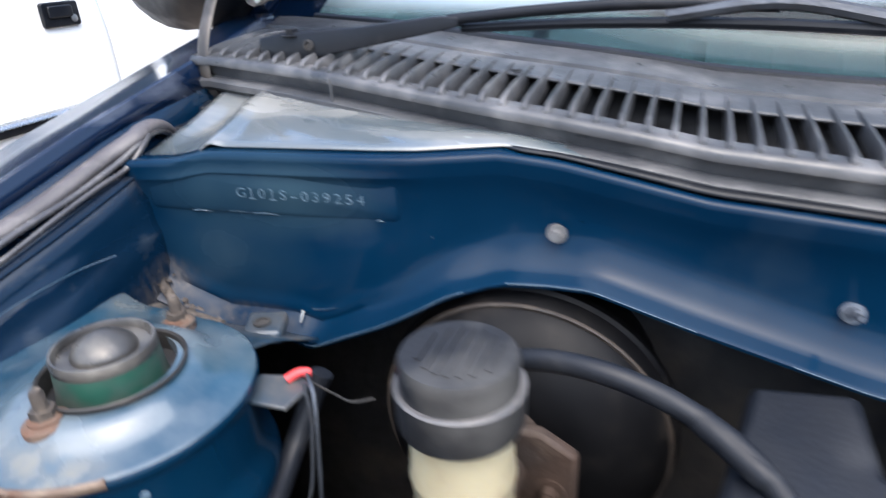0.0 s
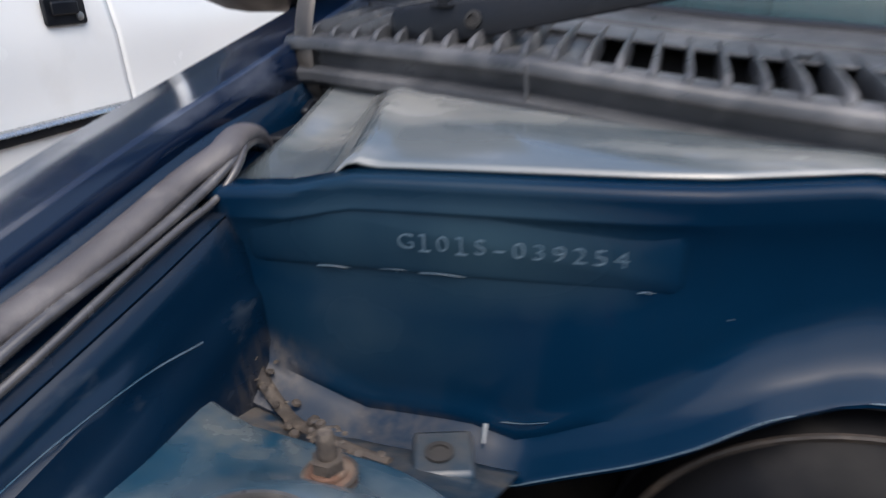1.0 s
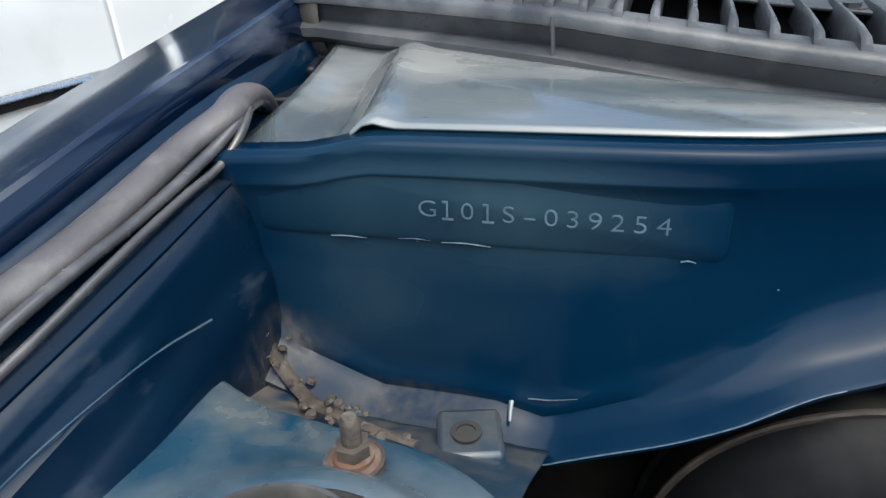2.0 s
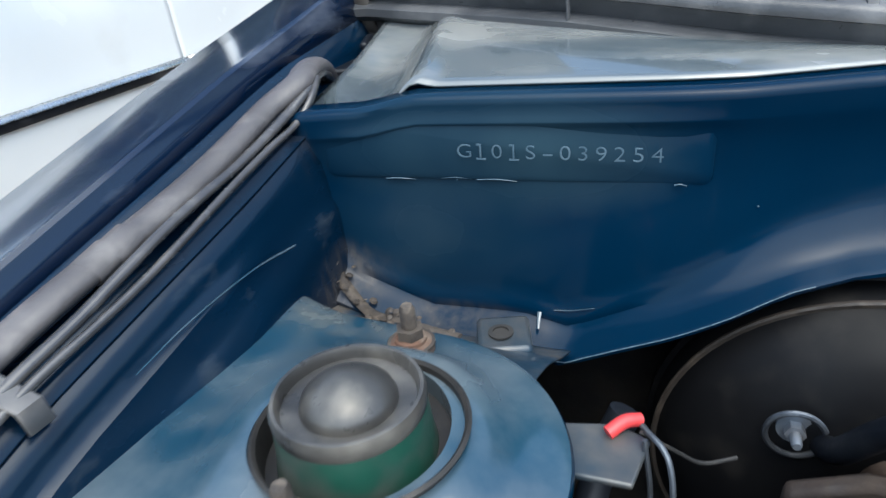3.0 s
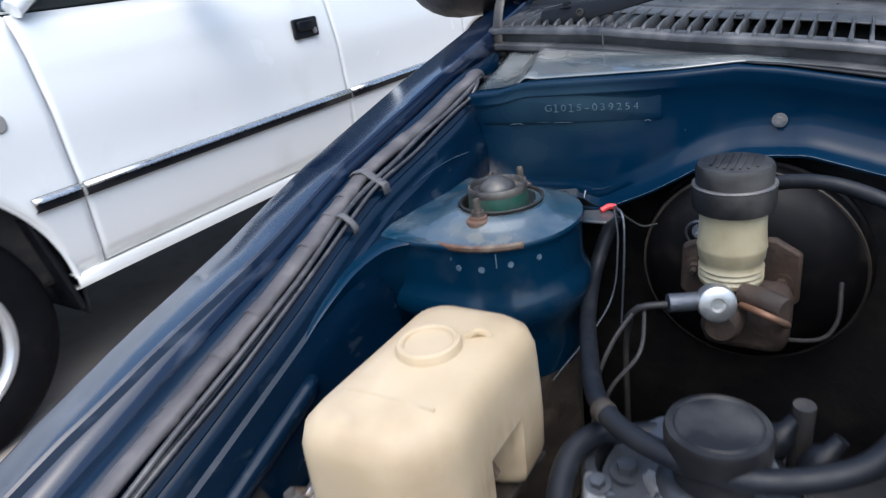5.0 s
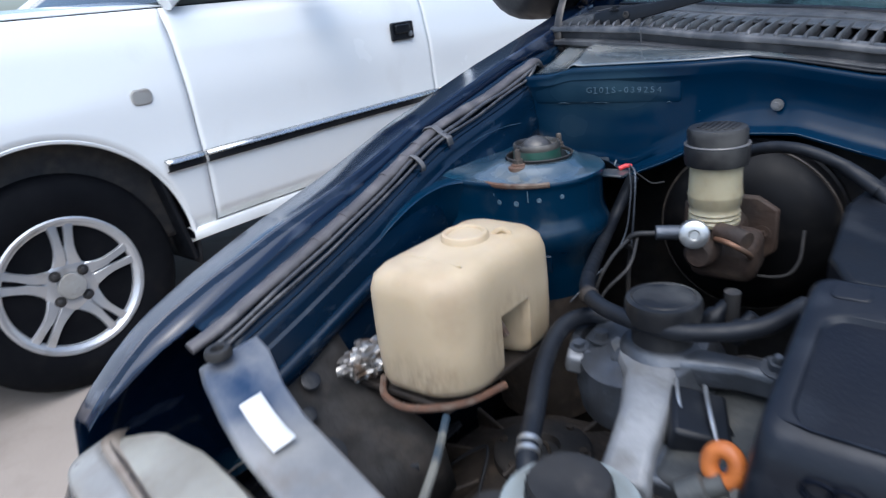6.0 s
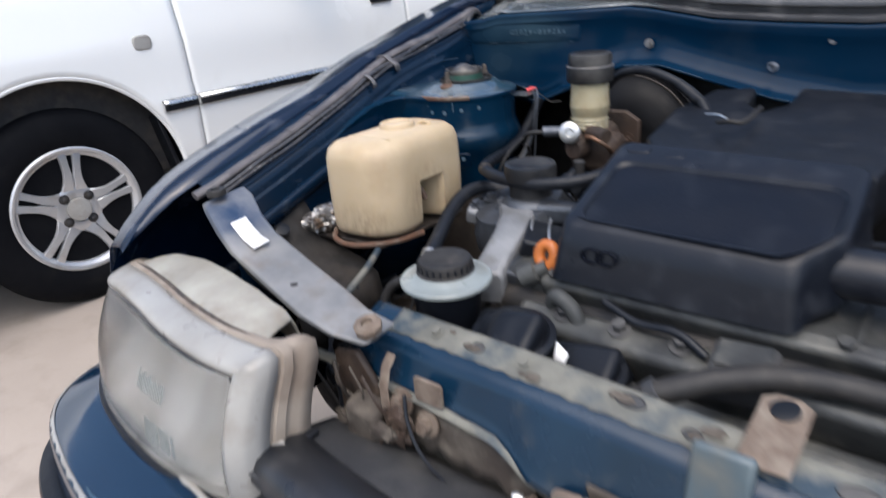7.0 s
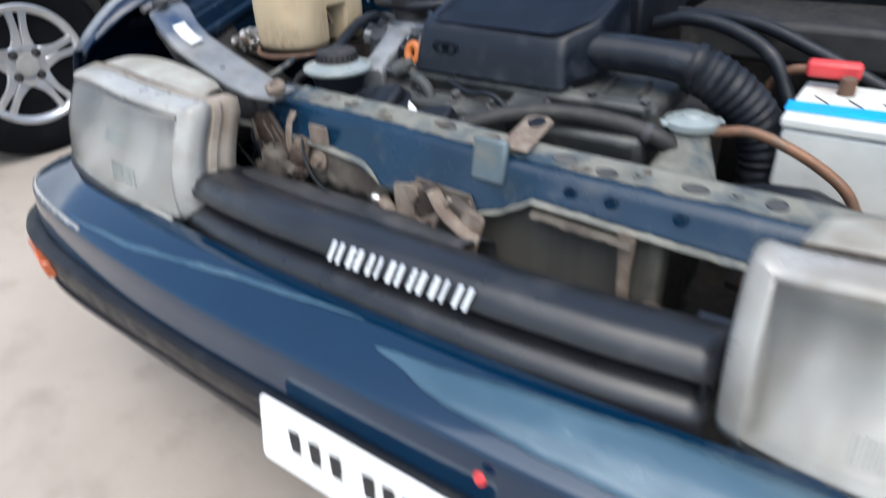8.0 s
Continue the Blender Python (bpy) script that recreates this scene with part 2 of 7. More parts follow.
SMEAR = mat("pale_blue_dust_and_sky_sheen", (0.050, 0.095, 0.130), (0.030, 0.066, 0.098), 7, 0.14, 0.30, coat=0.4, bump=0.08, bscale=30, dust=(0.13, 0.185, 0.22), dust_at=(0.54, 0.86), dscale=12, stretch=(0.7, 2, 1))
BLUE_MUD = mat("muddy_blue_paint", (0.0035, 0.021, 0.046), (0.004, 0.016, 0.033), 8, 0.16, 0.34, spec=0.5, bump=0.10, bscale=60, dust=(0.105, 0.10, 0.085), dust_at=(0.57, 1.05), dscale=24)
BOOSTER = mat("satin_black_steel", (0.003, 0.0032, 0.004), (0.006, 0.006, 0.0065), 12, 0.42, 0.58, spec=0.14, bump=0.05, bscale=60, dust=(0.028, 0.025, 0.022), dust_at=(0.56, 1.0), dscale=30)
CAP = mat("dusty_black_screw_cap", (0.009, 0.0095, 0.011), (0.016, 0.0165, 0.018), 14, 0.32, 0.5, spec=0.3, bump=0.15, bscale=220, dust=(0.085, 0.083, 0.078), dust_at=(0.48, 0.9), dscale=22)
RIB_BEIGE = mat("beige_lamp_flange", (0.32, 0.275, 0.225), (0.22, 0.182, 0.145), 16, 0.5, 0.7, bump=0.15, dust=(0.16, 0.12, 0.09), dust_at=(0.48, 0.8), dscale=24)
ALLOY = mat("silver_alloy", (0.60, 0.61, 0.62), (0.52, 0.53, 0.54), 12, 0.30, 0.42, metal=0.65, bump=0.03, dust=(0.32, 0.29, 0.25), dust_at=(0.58, 0.95), dscale=20)
CHROME = mat("chrome", (0.62, 0.62, 0.60), (0.52, 0.52, 0.50), 20, 0.2, 0.34, metal=0.95)
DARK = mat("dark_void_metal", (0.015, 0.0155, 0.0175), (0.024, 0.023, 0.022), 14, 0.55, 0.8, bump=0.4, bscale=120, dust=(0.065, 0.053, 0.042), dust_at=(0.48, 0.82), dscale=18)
ORANGE = mat("orange_plastic", (0.50, 0.15, 0.03), (0.38, 0.11, 0.025), 60, 0.4, 0.55, bump=0.1)
RED = mat("red_plastic", (0.62, 0.05, 0.05), (0.5, 0.04, 0.045), 40, 0.4, 0.55)
GREEN = mat("green_painted_steel", (0.010, 0.058, 0.038), (0.014, 0.040, 0.032), 30, 0.35, 0.55, bump=0.1, dust=(0.085, 0.085, 0.075), dust_at=(0.44, 0.80), dscale=30)
STRUTCAP = mat("worn_dark_steel_cap", (0.075, 0.073, 0.070), (0.04, 0.039, 0.038), 30, 0.24, 0.42, metal=0.35, bump=0.1, bscale=200, dust=(0.20, 0.185, 0.16), dust_at=(0.44, 0.80), dscale=38)
HINGE = mat("worn_tan_grey_steel", (0.068, 0.061, 0.054), (0.034, 0.032, 0.031), 30, 0.38, 0.58, metal=0.25, bump=0.15, bscale=200, dust=(0.12, 0.108, 0.095), dust_at=(0.56, 0.82), dscale=45)
CLIP = mat("pale_grey_clip_plastic", (0.13, 0.127, 0.127), (0.08, 0.078, 0.078), 30, 0.3, 0.5, bump=0.1, bscale=200, dust=(0.24, 0.22, 0.20), dust_at=(0.52, 0.9), dscale=35)
FINS = mat("radiator_fins", (0.098, 0.094, 0.082), (0.066, 0.063, 0.056), 24, 0.65, 0.85, metal=0.1, bump=0.4, bscale=150, dust=(0.13, 0.118, 0.095), dust_at=(0.46, 0.8), dscale=14)
GROUND = mat("dry_sandy_ground", (0.36, 0.31, 0.265), (0.30, 0.258, 0.22), 2.2, 0.85, 0.97, bump=0.35, bscale=70, dust=(0.26, 0.222, 0.188), dust_at=(0.5, 0.8), dscale=11)
BATTERY = mat("battery_case_plastic", (0.62, 0.62, 0.58), (0.52, 0.52, 0.48), 14, 0.4, 0.55, bump=0.08, dust=(0.36, 0.32, 0.26), dust_at=(0.55, 0.9), dscale=20)
SKYTAPE = mat("sky_blue_tape", (0.01, 0.33, 0.72), (0.015, 0.28, 0.62), 30, 0.45, 0.6, bump=0.1)
COPPER = mat("coppery_pipe", (0.22, 0.115, 0.066), (0.13, 0.072, 0.046), 40, 0.45, 0.65, metal=0.4, dust=(0.18, 0.14, 0.10), dust_at=(0.5, 0.85), dscale=40)
WHITE_TAG = mat("white_paper_sticker", (0.80, 0.80, 0.78), (0.72, 0.72, 0.70), 40, 0.5, 0.65)
AMBER = mat("amber_lens", (0.45, 0.10, 0.03), (0.35, 0.08, 0.025), 60, 0.15, 0.25, coat=0.6)
INK = mat("black_paint_marks", (0.02, 0.02, 0.022), rough=0.5)
SILVER_BADGE = mat("silver_badge", (0.78, 0.79, 0.80), (0.68, 0.69, 0.70), 60, 0.18, 0.3, metal=0.4)
STAMP = mat("worn_paint_and_edge_highlight", (0.092, 0.138, 0.175), (0.048, 0.088, 0.122), 200, 0.4, 0.6)
SEALER = mat("dried_brown_sealer", (0.070, 0.056, 0.044), (0.034, 0.028, 0.024), 70, 0.6, 0.9, bump=0.8, bscale=180, dust=(0.16, 0.13, 0.10), dust_at=(0.54, 0.78), dscale=90)
HEADMETAL = mat("grimy_grey_casting", (0.068, 0.071, 0.069), (0.030, 0.032, 0.033), 16, 0.40, 0.68, metal=0.3, bump=0.5, bscale=160, dust=(0.14, 0.135, 0.115), dust_at=(0.5, 0.85), dscale=26)
GUIDE = mat("dusty_dark_plastic", (0.040, 0.041, 0.043), (0.022, 0.023, 0.026), 12, 0.5, 0.75, bump=0.3, bscale=140, dust=(0.105, 0.10, 0.092), dust_at=(0.50, 0.88), dscale=16)
HEADBACK = mat("pale_headlamp_housing", (0.35, 0.34, 0.295), (0.24, 0.225, 0.19), 14, 0.45, 0.65, sss=0.1, bump=0.14, dust=(0.17, 0.14, 0.11), dust_at=(0.50, 0.80), dscale=20)
LENSRIM = mat("hazy_lens_rim", (0.34, 0.335, 0.315), (0.25, 0.24, 0.22), 12, 0.24, 0.42, coat=0.15, bump=0.05, dust=(0.19, 0.165, 0.13), dust_at=(0.50, 0.85), dscale=20)
FOIL = mat("crumpled_foil", (0.42, 0.41, 0.39), (0.22, 0.20, 0.18), 40, 0.25, 0.45, metal=0.8, bump=0.8, bscale=90, dust=(0.14, 0.10, 0.07), dust_at=(0.52, 0.68), dscale=60)


def glass(name, colour, rough, weight=1.0):
    m = bpy.data.materials.new(name)
    m.use_nodes = True
    b = m.node_tree.nodes["Principled BSDF"]
    b.inputs["Base Color"].default_value = (*colour, 1)
    b.inputs["Roughness"].default_value, b.inputs["Transmission Weight"].default_value, b.inputs["IOR"].default_value = rough, weight, 1.3
    return m


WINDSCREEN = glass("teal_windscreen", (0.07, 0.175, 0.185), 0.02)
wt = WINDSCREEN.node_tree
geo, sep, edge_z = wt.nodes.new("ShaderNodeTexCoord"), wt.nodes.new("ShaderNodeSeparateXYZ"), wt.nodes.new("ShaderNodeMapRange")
sheen_noise, film = wt.nodes.new("ShaderNodeTexNoise"), wt.nodes.new("ShaderNodeMath")
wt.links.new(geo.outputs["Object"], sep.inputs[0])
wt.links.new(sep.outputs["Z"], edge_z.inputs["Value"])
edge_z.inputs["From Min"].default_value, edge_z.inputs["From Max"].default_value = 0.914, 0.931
sheen_noise.inputs["Scale"].default_value = 2.5
wt.links.new(geo.outputs["Object"], sheen_noise.inputs["Vector"])
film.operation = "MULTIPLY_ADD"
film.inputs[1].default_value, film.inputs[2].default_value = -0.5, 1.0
wt.links.new(sheen_noise.outputs["Fac"], film.inputs[0])
sheen_mix, dusty = wt.nodes.new("ShaderNodeMath"), wt.nodes.new("ShaderNodeBsdfPrincipled")
sheen_mix.operation = "MULTIPLY"
wt.links.new(edge_z.outputs["Result"], sheen_mix.inputs[0])
wt.links.new(film.outputs[0], sheen_mix.inputs[1])
dusty.inputs["Base Color"].default_value = (0.34, 0.405, 0.45, 1)  # pale blue puts the sky's reflection into the upper glass
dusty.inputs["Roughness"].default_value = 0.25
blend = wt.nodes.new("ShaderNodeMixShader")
wt.links.new(sheen_mix.outputs[0], blend.inputs["Fac"])
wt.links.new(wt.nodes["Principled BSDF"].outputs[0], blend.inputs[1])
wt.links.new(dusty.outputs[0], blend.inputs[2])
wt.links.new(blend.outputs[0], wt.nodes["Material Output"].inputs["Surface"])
LAMPGLASS = glass("hazy_lamp_glass", (0.80, 0.79, 0.77), 0.20)
DARKGLASS = glass("dark_side_glass", (0.05, 0.06, 0.06), 0.02, 0.2)

# ---- building helpers ----
BASE = {}


def thing(name, label, category, at=(0, 0, 0), group="", kind=""):
    ob = new(name)
    ob.location = at
    ob.empty_display_size = 0.05
    BASE[ob] = Matrix.Translation([-c for c in at])
    return tagged(ob, label, category, group, kind)


def part(name, bm, material, parent=None, label="", smooth=40, bevel=0.0, seg=2, solid=0.0, sub=0):
    """Links a bmesh as one mesh object under a thing or a part."""
    bmesh.ops.remove_doubles(bm, verts=bm.verts, dist=1e-5)
    if not solid:
        bmesh.ops.recalc_face_normals(bm, faces=bm.faces)
    me = bpy.data.meshes.new(name)
    bm.to_mesh(me)
    bm.free()
    me.materials.append(material)
    ob = new(name, me)
    if smooth:
        for p in me.polygons:
            p.use_smooth = True
        me.set_sharp_from_angle(angle=radians(smooth))
    if solid:
        s = ob.modifiers.new("solid", "SOLIDIFY")
        s.thickness, s.offset = solid, -1
    if bevel:
        b = ob.modifiers.new("bevel", "BEVEL")
        b.width, b.segments, b.limit_method, b.angle_limit = bevel, seg, "ANGLE", radians(35)
    if sub:
        s = ob.modifiers.new("sub", "SUBSURF")
        s.levels = s.render_levels = sub
    if parent:
        ob.parent = parent
        ob.matrix_parent_inverse = BASE.get(parent, Matrix())
    if label:
        ob["label"] = label
    return ob


def box(at, size, turn=(0, 0, 0), bm=None, top=1.0):
    """A box about its centre; top narrows its upper face."""
    bm = bm or bmesh.new()
    m = pose(*at, *turn)
    v = []
    for z in (-0.5, 0.5):
        k = top if z > 0 else 1.0
        for x, y in ((-0.5, -0.5), (0.5, -0.5), (0.5, 0.5), (-0.5, 0.5)):
            v.append(bm.verts.new(m @ Vector((x * size[0] * k, y * size[1] * k, z * size[2]))))
    for f in ((3, 2, 1, 0), (4, 5, 6, 7), (0, 1, 5, 4), (1, 2, 6, 5), (2, 3, 7, 6), (3, 0, 4, 7)):
        bm.faces.new([v[i] for i in f])
    return bm


def loft(rings, closed=True, caps=True, bm=None):
    """Skins rings of equal length."""
    bm = bm or bmesh.new()
    rows = [[bm.verts.new(p) for p in r] for r in rings]
    n = len(rows[0])
    for a, b in zip(rows[:-1], rows[1:]):
        for i in range(n if closed else n - 1):
            j = (i + 1) % n
            bm.faces.new((a[i], a[j], b[j], b[i]))
    if closed and caps:
        bm.faces.new(list(reversed(rows[0])))
        bm.faces.new(rows[-1])
    return bm


def axes(d):
    d = Vector(d).normalized()
    u = d.cross(Vector((0, 0, 1)) if abs(d.z) < 0.95 else Vector((0, 1, 0))).normalized()
    return d, u, u.cross(d)


def lathe(profile, at, axis=(0, 0, 1), n=40, bm=None):
    """A turned body: (radius, height) rows round an axis."""
    d, u, w = axes(axis)
    at = Vector(at)
    return loft([[at + d * h + u * (r * math.cos(2 * math.pi * i / n)) + w * (r * math.sin(2 * math.pi * i / n)) for i in range(n)] for r, h in profile], bm=bm)


def smooth_path(pts, k=8):
    p = [Vector(q) for q in pts]
    p = [p[0] * 2 - p[1]] + p + [p[-1] * 2 - p[-2]]
    out = []
    for i in range(1, len(p) - 2):
        a, b, c, d = p[i - 1:i + 3]
        for j in range(k):
            t = j / k
            out.append(0.5 * (2 * b + (c - a) * t + (2 * a - 5 * b + 4 * c - d) * t * t + (3 * b - a - 3 * c + d) * t ** 3))
    return out + [p[-2]]


def tube(pts, r, n=14, k=8, flat=1.0, bm=None, wave=0.0, waves=0):
    """A pipe, hose or wire along a smooth path; wave gives it ribs."""
    path = smooth_path(pts, k) if len(pts) > 2 else [Vector(p) for p in pts]
    if waves:
        path = [path[0].lerp(path[1], 0)] + path[1:]
        path = smooth_path(path, max(2, waves * 4 // len(path)))
    rings, u = [], None
    for i, p in enumerate(path):
        d = (path[min(i + 1, len(path) - 1)] - path[max(i - 1, 0)]).normalized()
        if u is None:
            _, u, _ = axes(d)
        u = (u - d * u.dot(d)).normalized()
        w = u.cross(d)
        rad = (r[0] + (r[1] - r[0]) * i / (len(path) - 1)) if isinstance(r, tuple) else r
        rad += wave * math.sin(2 * math.pi * waves * i / len(path)) if waves else 0
        rings.append([p + u * (rad * math.cos(2 * math.pi * j / n)) + w * (rad * flat * math.sin(2 * math.pi * j / n)) for j in range(n)])
    return loft(rings, bm=bm)


def sheet(rows, bm=None):
    return loft(rows, closed=False, bm=bm)


def slab(outline, z0, z1, place=None, bm=None):
    """An outline (2D) raised from z0 to z1; place maps (u, v, h) to the world."""
    place = place or (lambda u, v, h: (u, v, h))
    return loft([[place(u, v, z0) for u, v in outline], [place(u, v, z1) for u, v in outline]], bm=bm)


def rounded(w, h, r, n=5, cx=0.0, cy=0.0):
    """The outline of a rounded rectangle."""
    out = []
    for sx, sy, a0 in ((1, 1, 0), (-1, 1, 90), (-1, -1, 180), (1, -1, 270)):
        for i in range(n + 1):
            a = radians(a0 + 90 * i / n)
            out.append((cx + sx * (w / 2 - r) + r * math.cos(a), cy + sy * (h / 2 - r) + r * math.sin(a)))
    return out


def at(table, v):
    return float(np.interp(v, [a for a, _ in table], [b for _, b in table]))


def span(a, b, n):
    return [a + (b - a) * i / n for i in range(n + 1)]


def bolt(parent, p, r=0.008, h=0.012, axis=(0, 0, 1), material=ZINC, washer=None, name="bolt", stud=0.0):
    d, u, w = axes(axis)
    p = Vector(p)
    bm = lathe([(r * 1.7, 0), (r * 1.7, h * 0.18), (r * 1.02, h * 0.2)], p, axis, 18)
    hexa = [[p + d * z + u * (r * math.cos(math.pi * i / 3)) + w * (r * math.sin(math.pi * i / 3)) for i in range(6)] for z in (h * 0.18, h * 0.85, h)]
    loft(hexa, bm=bm)
    if stud:
        lathe([(r * 0.55, h), (r * 0.55, h + stud), (r * 0.4, h + stud + 0.002)], p, axis, 12, bm=bm)
    ob = part(name, bm, material, parent, smooth=30)
    if washer:
        part("washer", lathe([(washer, -0.004), (washer, 0.0008), (washer * 0.92, 0.0018), (washer * 0.72, 0.0026), (washer * 0.70, 0.0042), (r, 0.0050)], p, axis, 24), RUST, ob, "rusty washer")
    return ob


# ---- ground ----
def ground_z(x):
    return at([(-1.6, 0.098), (-0.5, 0.0)], x)


gx = sorted(set([-400, -80, -20, -8] + span(-4, 4, 40) + [8, 20, 80, 400]))
gy = sorted(set([-400, -80, -20, -8] + span(-4, 5, 45) + [8, 20, 80, 400]))
tagged(part("ground", sheet([[(x, y, ground_z(x) + 0.006 * noise.noise((x * 1.7, y * 1.7, 0))) for x in gx] for y in gy]), GROUND), "dry sandy earth, pale brown and level", "ground", kind="structure")

# ---- the blue car ----
car = thing("blue_car", "dark blue small hatchback with its bonnet off, worn and dusty", "car", (0, 0.9, 0.0))

RAIL_X = [(-0.285, -0.703), (-0.20, -0.708), (0.0, -0.715), (0.2, -0.725), (0.7, -0.725)]
RAIL_Z = [(-0.30, 0.612), (-0.262, 0.648), (-0.23, 0.672), (-0.2, 0.69), (-0.14, 0.712), (-0.05, 0.738), (0.08, 0.768), (0.2, 0.802), (0.4, 0.85), (0.7, 0.912)]
LOOM_X = [(-0.27, -0.665), (-0.19, -0.612), (0.0, -0.63), (0.2, -0.65), (0.45, -0.65)]
LOOM_Z = [(-0.27, 0.632), (-0.2, 0.684), (-0.09, 0.710), (0.045, 0.746), (0.13, 0.774), (0.22, 0.798), (0.35, 0.823), (0.45, 0.846)]


def fender_section(y, s):
    x, z, lx, lz = at(RAIL_X, y), at(RAIL_Z, y), at(LOOM_X, y), at(LOOM_Z, y)
    cx = x + at([(-0.285, 0.020), (-0.20, 0.028), (-0.10, 0.040), (0.05, 0.048)], y)
    pts = [(x - 0.055, 0.25), (x - 0.065, 0.42), (x - 0.058, 0.56), (x - 0.046, z - 0.06), (x - 0.019, z - 0.009), (x - 0.012, z + 0.0015), (x - 0.006, z + 0.0046),
           (cx - 0.004, z + 0.0082), (cx - 0.0015, z + 0.0088), (cx + 0.001, z + 0.0072), (cx + 0.003, z + 0.001), ((cx + lx - 0.013) / 2, (z + lz - 0.001) / 2), (lx - 0.016, lz - 0.002), (lx - 0.013, lz - 0.010), (lx + 0.014, lz - 0.016)]
    return [(s * -px if s > 0 else px, y, pz) for px, pz in pts]


for s in (-1, 1):
    ys = span(-0.285, 0.70, 40)
    part("fender", sheet([fender_section(y, s)[:12] for y in ys]), BLUE_OUT, car, solid=0.0015, smooth=24)
    part("fender_channel", sheet([fender_section(y, s)[11:] for y in span(-0.178, 0.70, 36)]), BLUE_WING, car, "dark channel under the loom", solid=0.0015, smooth=50)

    def apron_row(y, s=s):
        lx, lz = at(LOOM_X, y), at(LOOM_Z, y)
        fold = min(1, max(0, (y - 0.20) / 0.06)) * min(1, max(0, (0.405 - y) / 0.05))
        sw = 0.0035 * min(1, max(0, (0.345 - y) / 0.03))
        pts = [(lx + 0.0135, lz - 0.018), (lx + 0.016, lz - 0.030), (lx + 0.018, lz - 0.036), (lx + 0.0185 + sw, lz - 0.0385), (lx + 0.020 + sw, lz - 0.044), (lx + 0.0215 + sw, min(0.780, lz - 0.05)), (lx + 0.0230 + sw + 0.001 * fold, min(0.777, lz - 0.055)), (lx + 0.0245 + sw + 0.004 * fold, min(0.774, lz - 0.062)), (lx + 0.0255 + sw + 0.005 * fold, min(0.767, lz - 0.07)), (lx + 0.028 + sw + 0.005 * fold, lz - 0.115), (lx + 0.035, 0.55), (lx + 0.05, 0.36)]
        return [(s * -px if s > 0 else px, y, pz) for px, pz in pts]

    part("inner_wing", sheet([apron_row(y) for y in span(-0.185, 0.43, 30)]), BLUE_WING, car, "dark blue inner wing panel, grimy low down", solid=0.0012)

part("wing_ledge", sheet([[(at(LOOM_X, y) + dx, y, at(LOOM_Z, y) + dz) for dx, dz in ((0.022, -0.058), (0.034, -0.060), (0.037, -0.064), (0.036, -0.075), (0.030, -0.082))] for y in span(-0.165, 0.03, 16)]), BLUE_WING, car, "pressed ledge on the inner wing", solid=0.001, smooth=50)
# firewall upper panel
TOP_Y = [(0, 0.436), (0.2, 0.446), (0.30, 0.453), (0.342, 0.45), (0.40, 0.43), (0.43, 0.426), (0.54, 0.42), (0.58, 0.417), (0.65, 0.408)]
TOP_Z = [(0, 0.812), (0.1, 0.816), (0.2, 0.823), (0.25, 0.832), (0.30, 0.841), (0.34, 0.846), (0.42, 0.845), (0.57, 0.843), (0.60, 0.836), (0.65, 0.834)]
LOW_Z = [(-0.65, 0.735), (-0.62, 0.722), (-0.57, 0.699), (-0.51, 0.699), (-0.483, 0.692), (-0.45, 0.707), (-0.42, 0.720), (-0.372, 0.745), (-0.33, 0.756), (-0.27, 0.758), (-0.2, 0.740), (-0.1, 0.716), (0, 0.70), (0.65, 0.70)]


def firewall_row(x):
    y, zt, zl = at(TOP_Y, abs(x)), at(TOP_Z, abs(x)), at(LOW_Z, x)
    k = at([(-0.47, 0.020), (-0.37, 0.027), (0.0, 0.028)], x)
    e = at([(-0.47, 0.0012), (-0.37, 0.0024)], x)
    g = at([(-0.64, 0.0), (-0.60, 0.006), (-0.44, 0.006), (-0.38, 0.0)], x)
    b = at([(-0.64, 0.0), (-0.60, 0.0016), (-0.45, 0.0014), (-0.39, 0.0)], x)
    return [(x, y + 0.014, zt + 0.002), (x, y + 0.004, zt), (x, y + 0.0008, zt - 0.0022), (x, y + 0.0010, zt - 0.0055), (x, y + 0.0016, zt - 0.0125), (x, y + 0.0019 - b, zt - 0.0145), (x, y + 0.0021 - b, zt - 0.0158), (x, y + 0.0026, zt - 0.0175), (x, y + 0.0034, zt - 0.0215), (x, y + 0.006, zt - 0.030), (x, y + 0.006 - 0.45 * g, (zt + zl) / 2),
            (x, y + 0.006 - g, zl + k + 0.010 + e), (x, y + 0.0055 - g, zl + k + e), (x, y + 0.0035 - g, zl + k - e), (x, y - 0.0015, zl + k * 0.6), (x, y - 0.0065, zl + 0.0095), (x, y - 0.0125, zl + 0.0052), (x, y - 0.0215, zl + 0.0026), (x, y - 0.0238, zl + 0.0012), (x, y - 0.0235, zl - 0.001), (x, y - 0.018, zl - 0.003), (x, y + 0.05, zl - 0.004)]


firewall = part("firewall", sheet([firewall_row(x) for x in span(-0.65, 0.65, 110)]), BLUE, car, "dark blue upper bulkhead panel", solid=0.0015, smooth=60)
# Thin pale tubes draw the highlight on the lower lip.
for x0, x1, r in ((-0.49, -0.36, 0.0005), (-0.33, -0.20, 0.0005), (-0.14, 0.05, 0.0004)):
    part("lip_highlight", tube([Vector(firewall_row(x)[18]) + Vector((0, -0.0003, 0.0003)) for x in span(x0, x1, 14)], (r, r * 0.7), 6, 2, flat=0.7), STAMP, firewall, "pale line, the bottom lip's highlight in its colour")
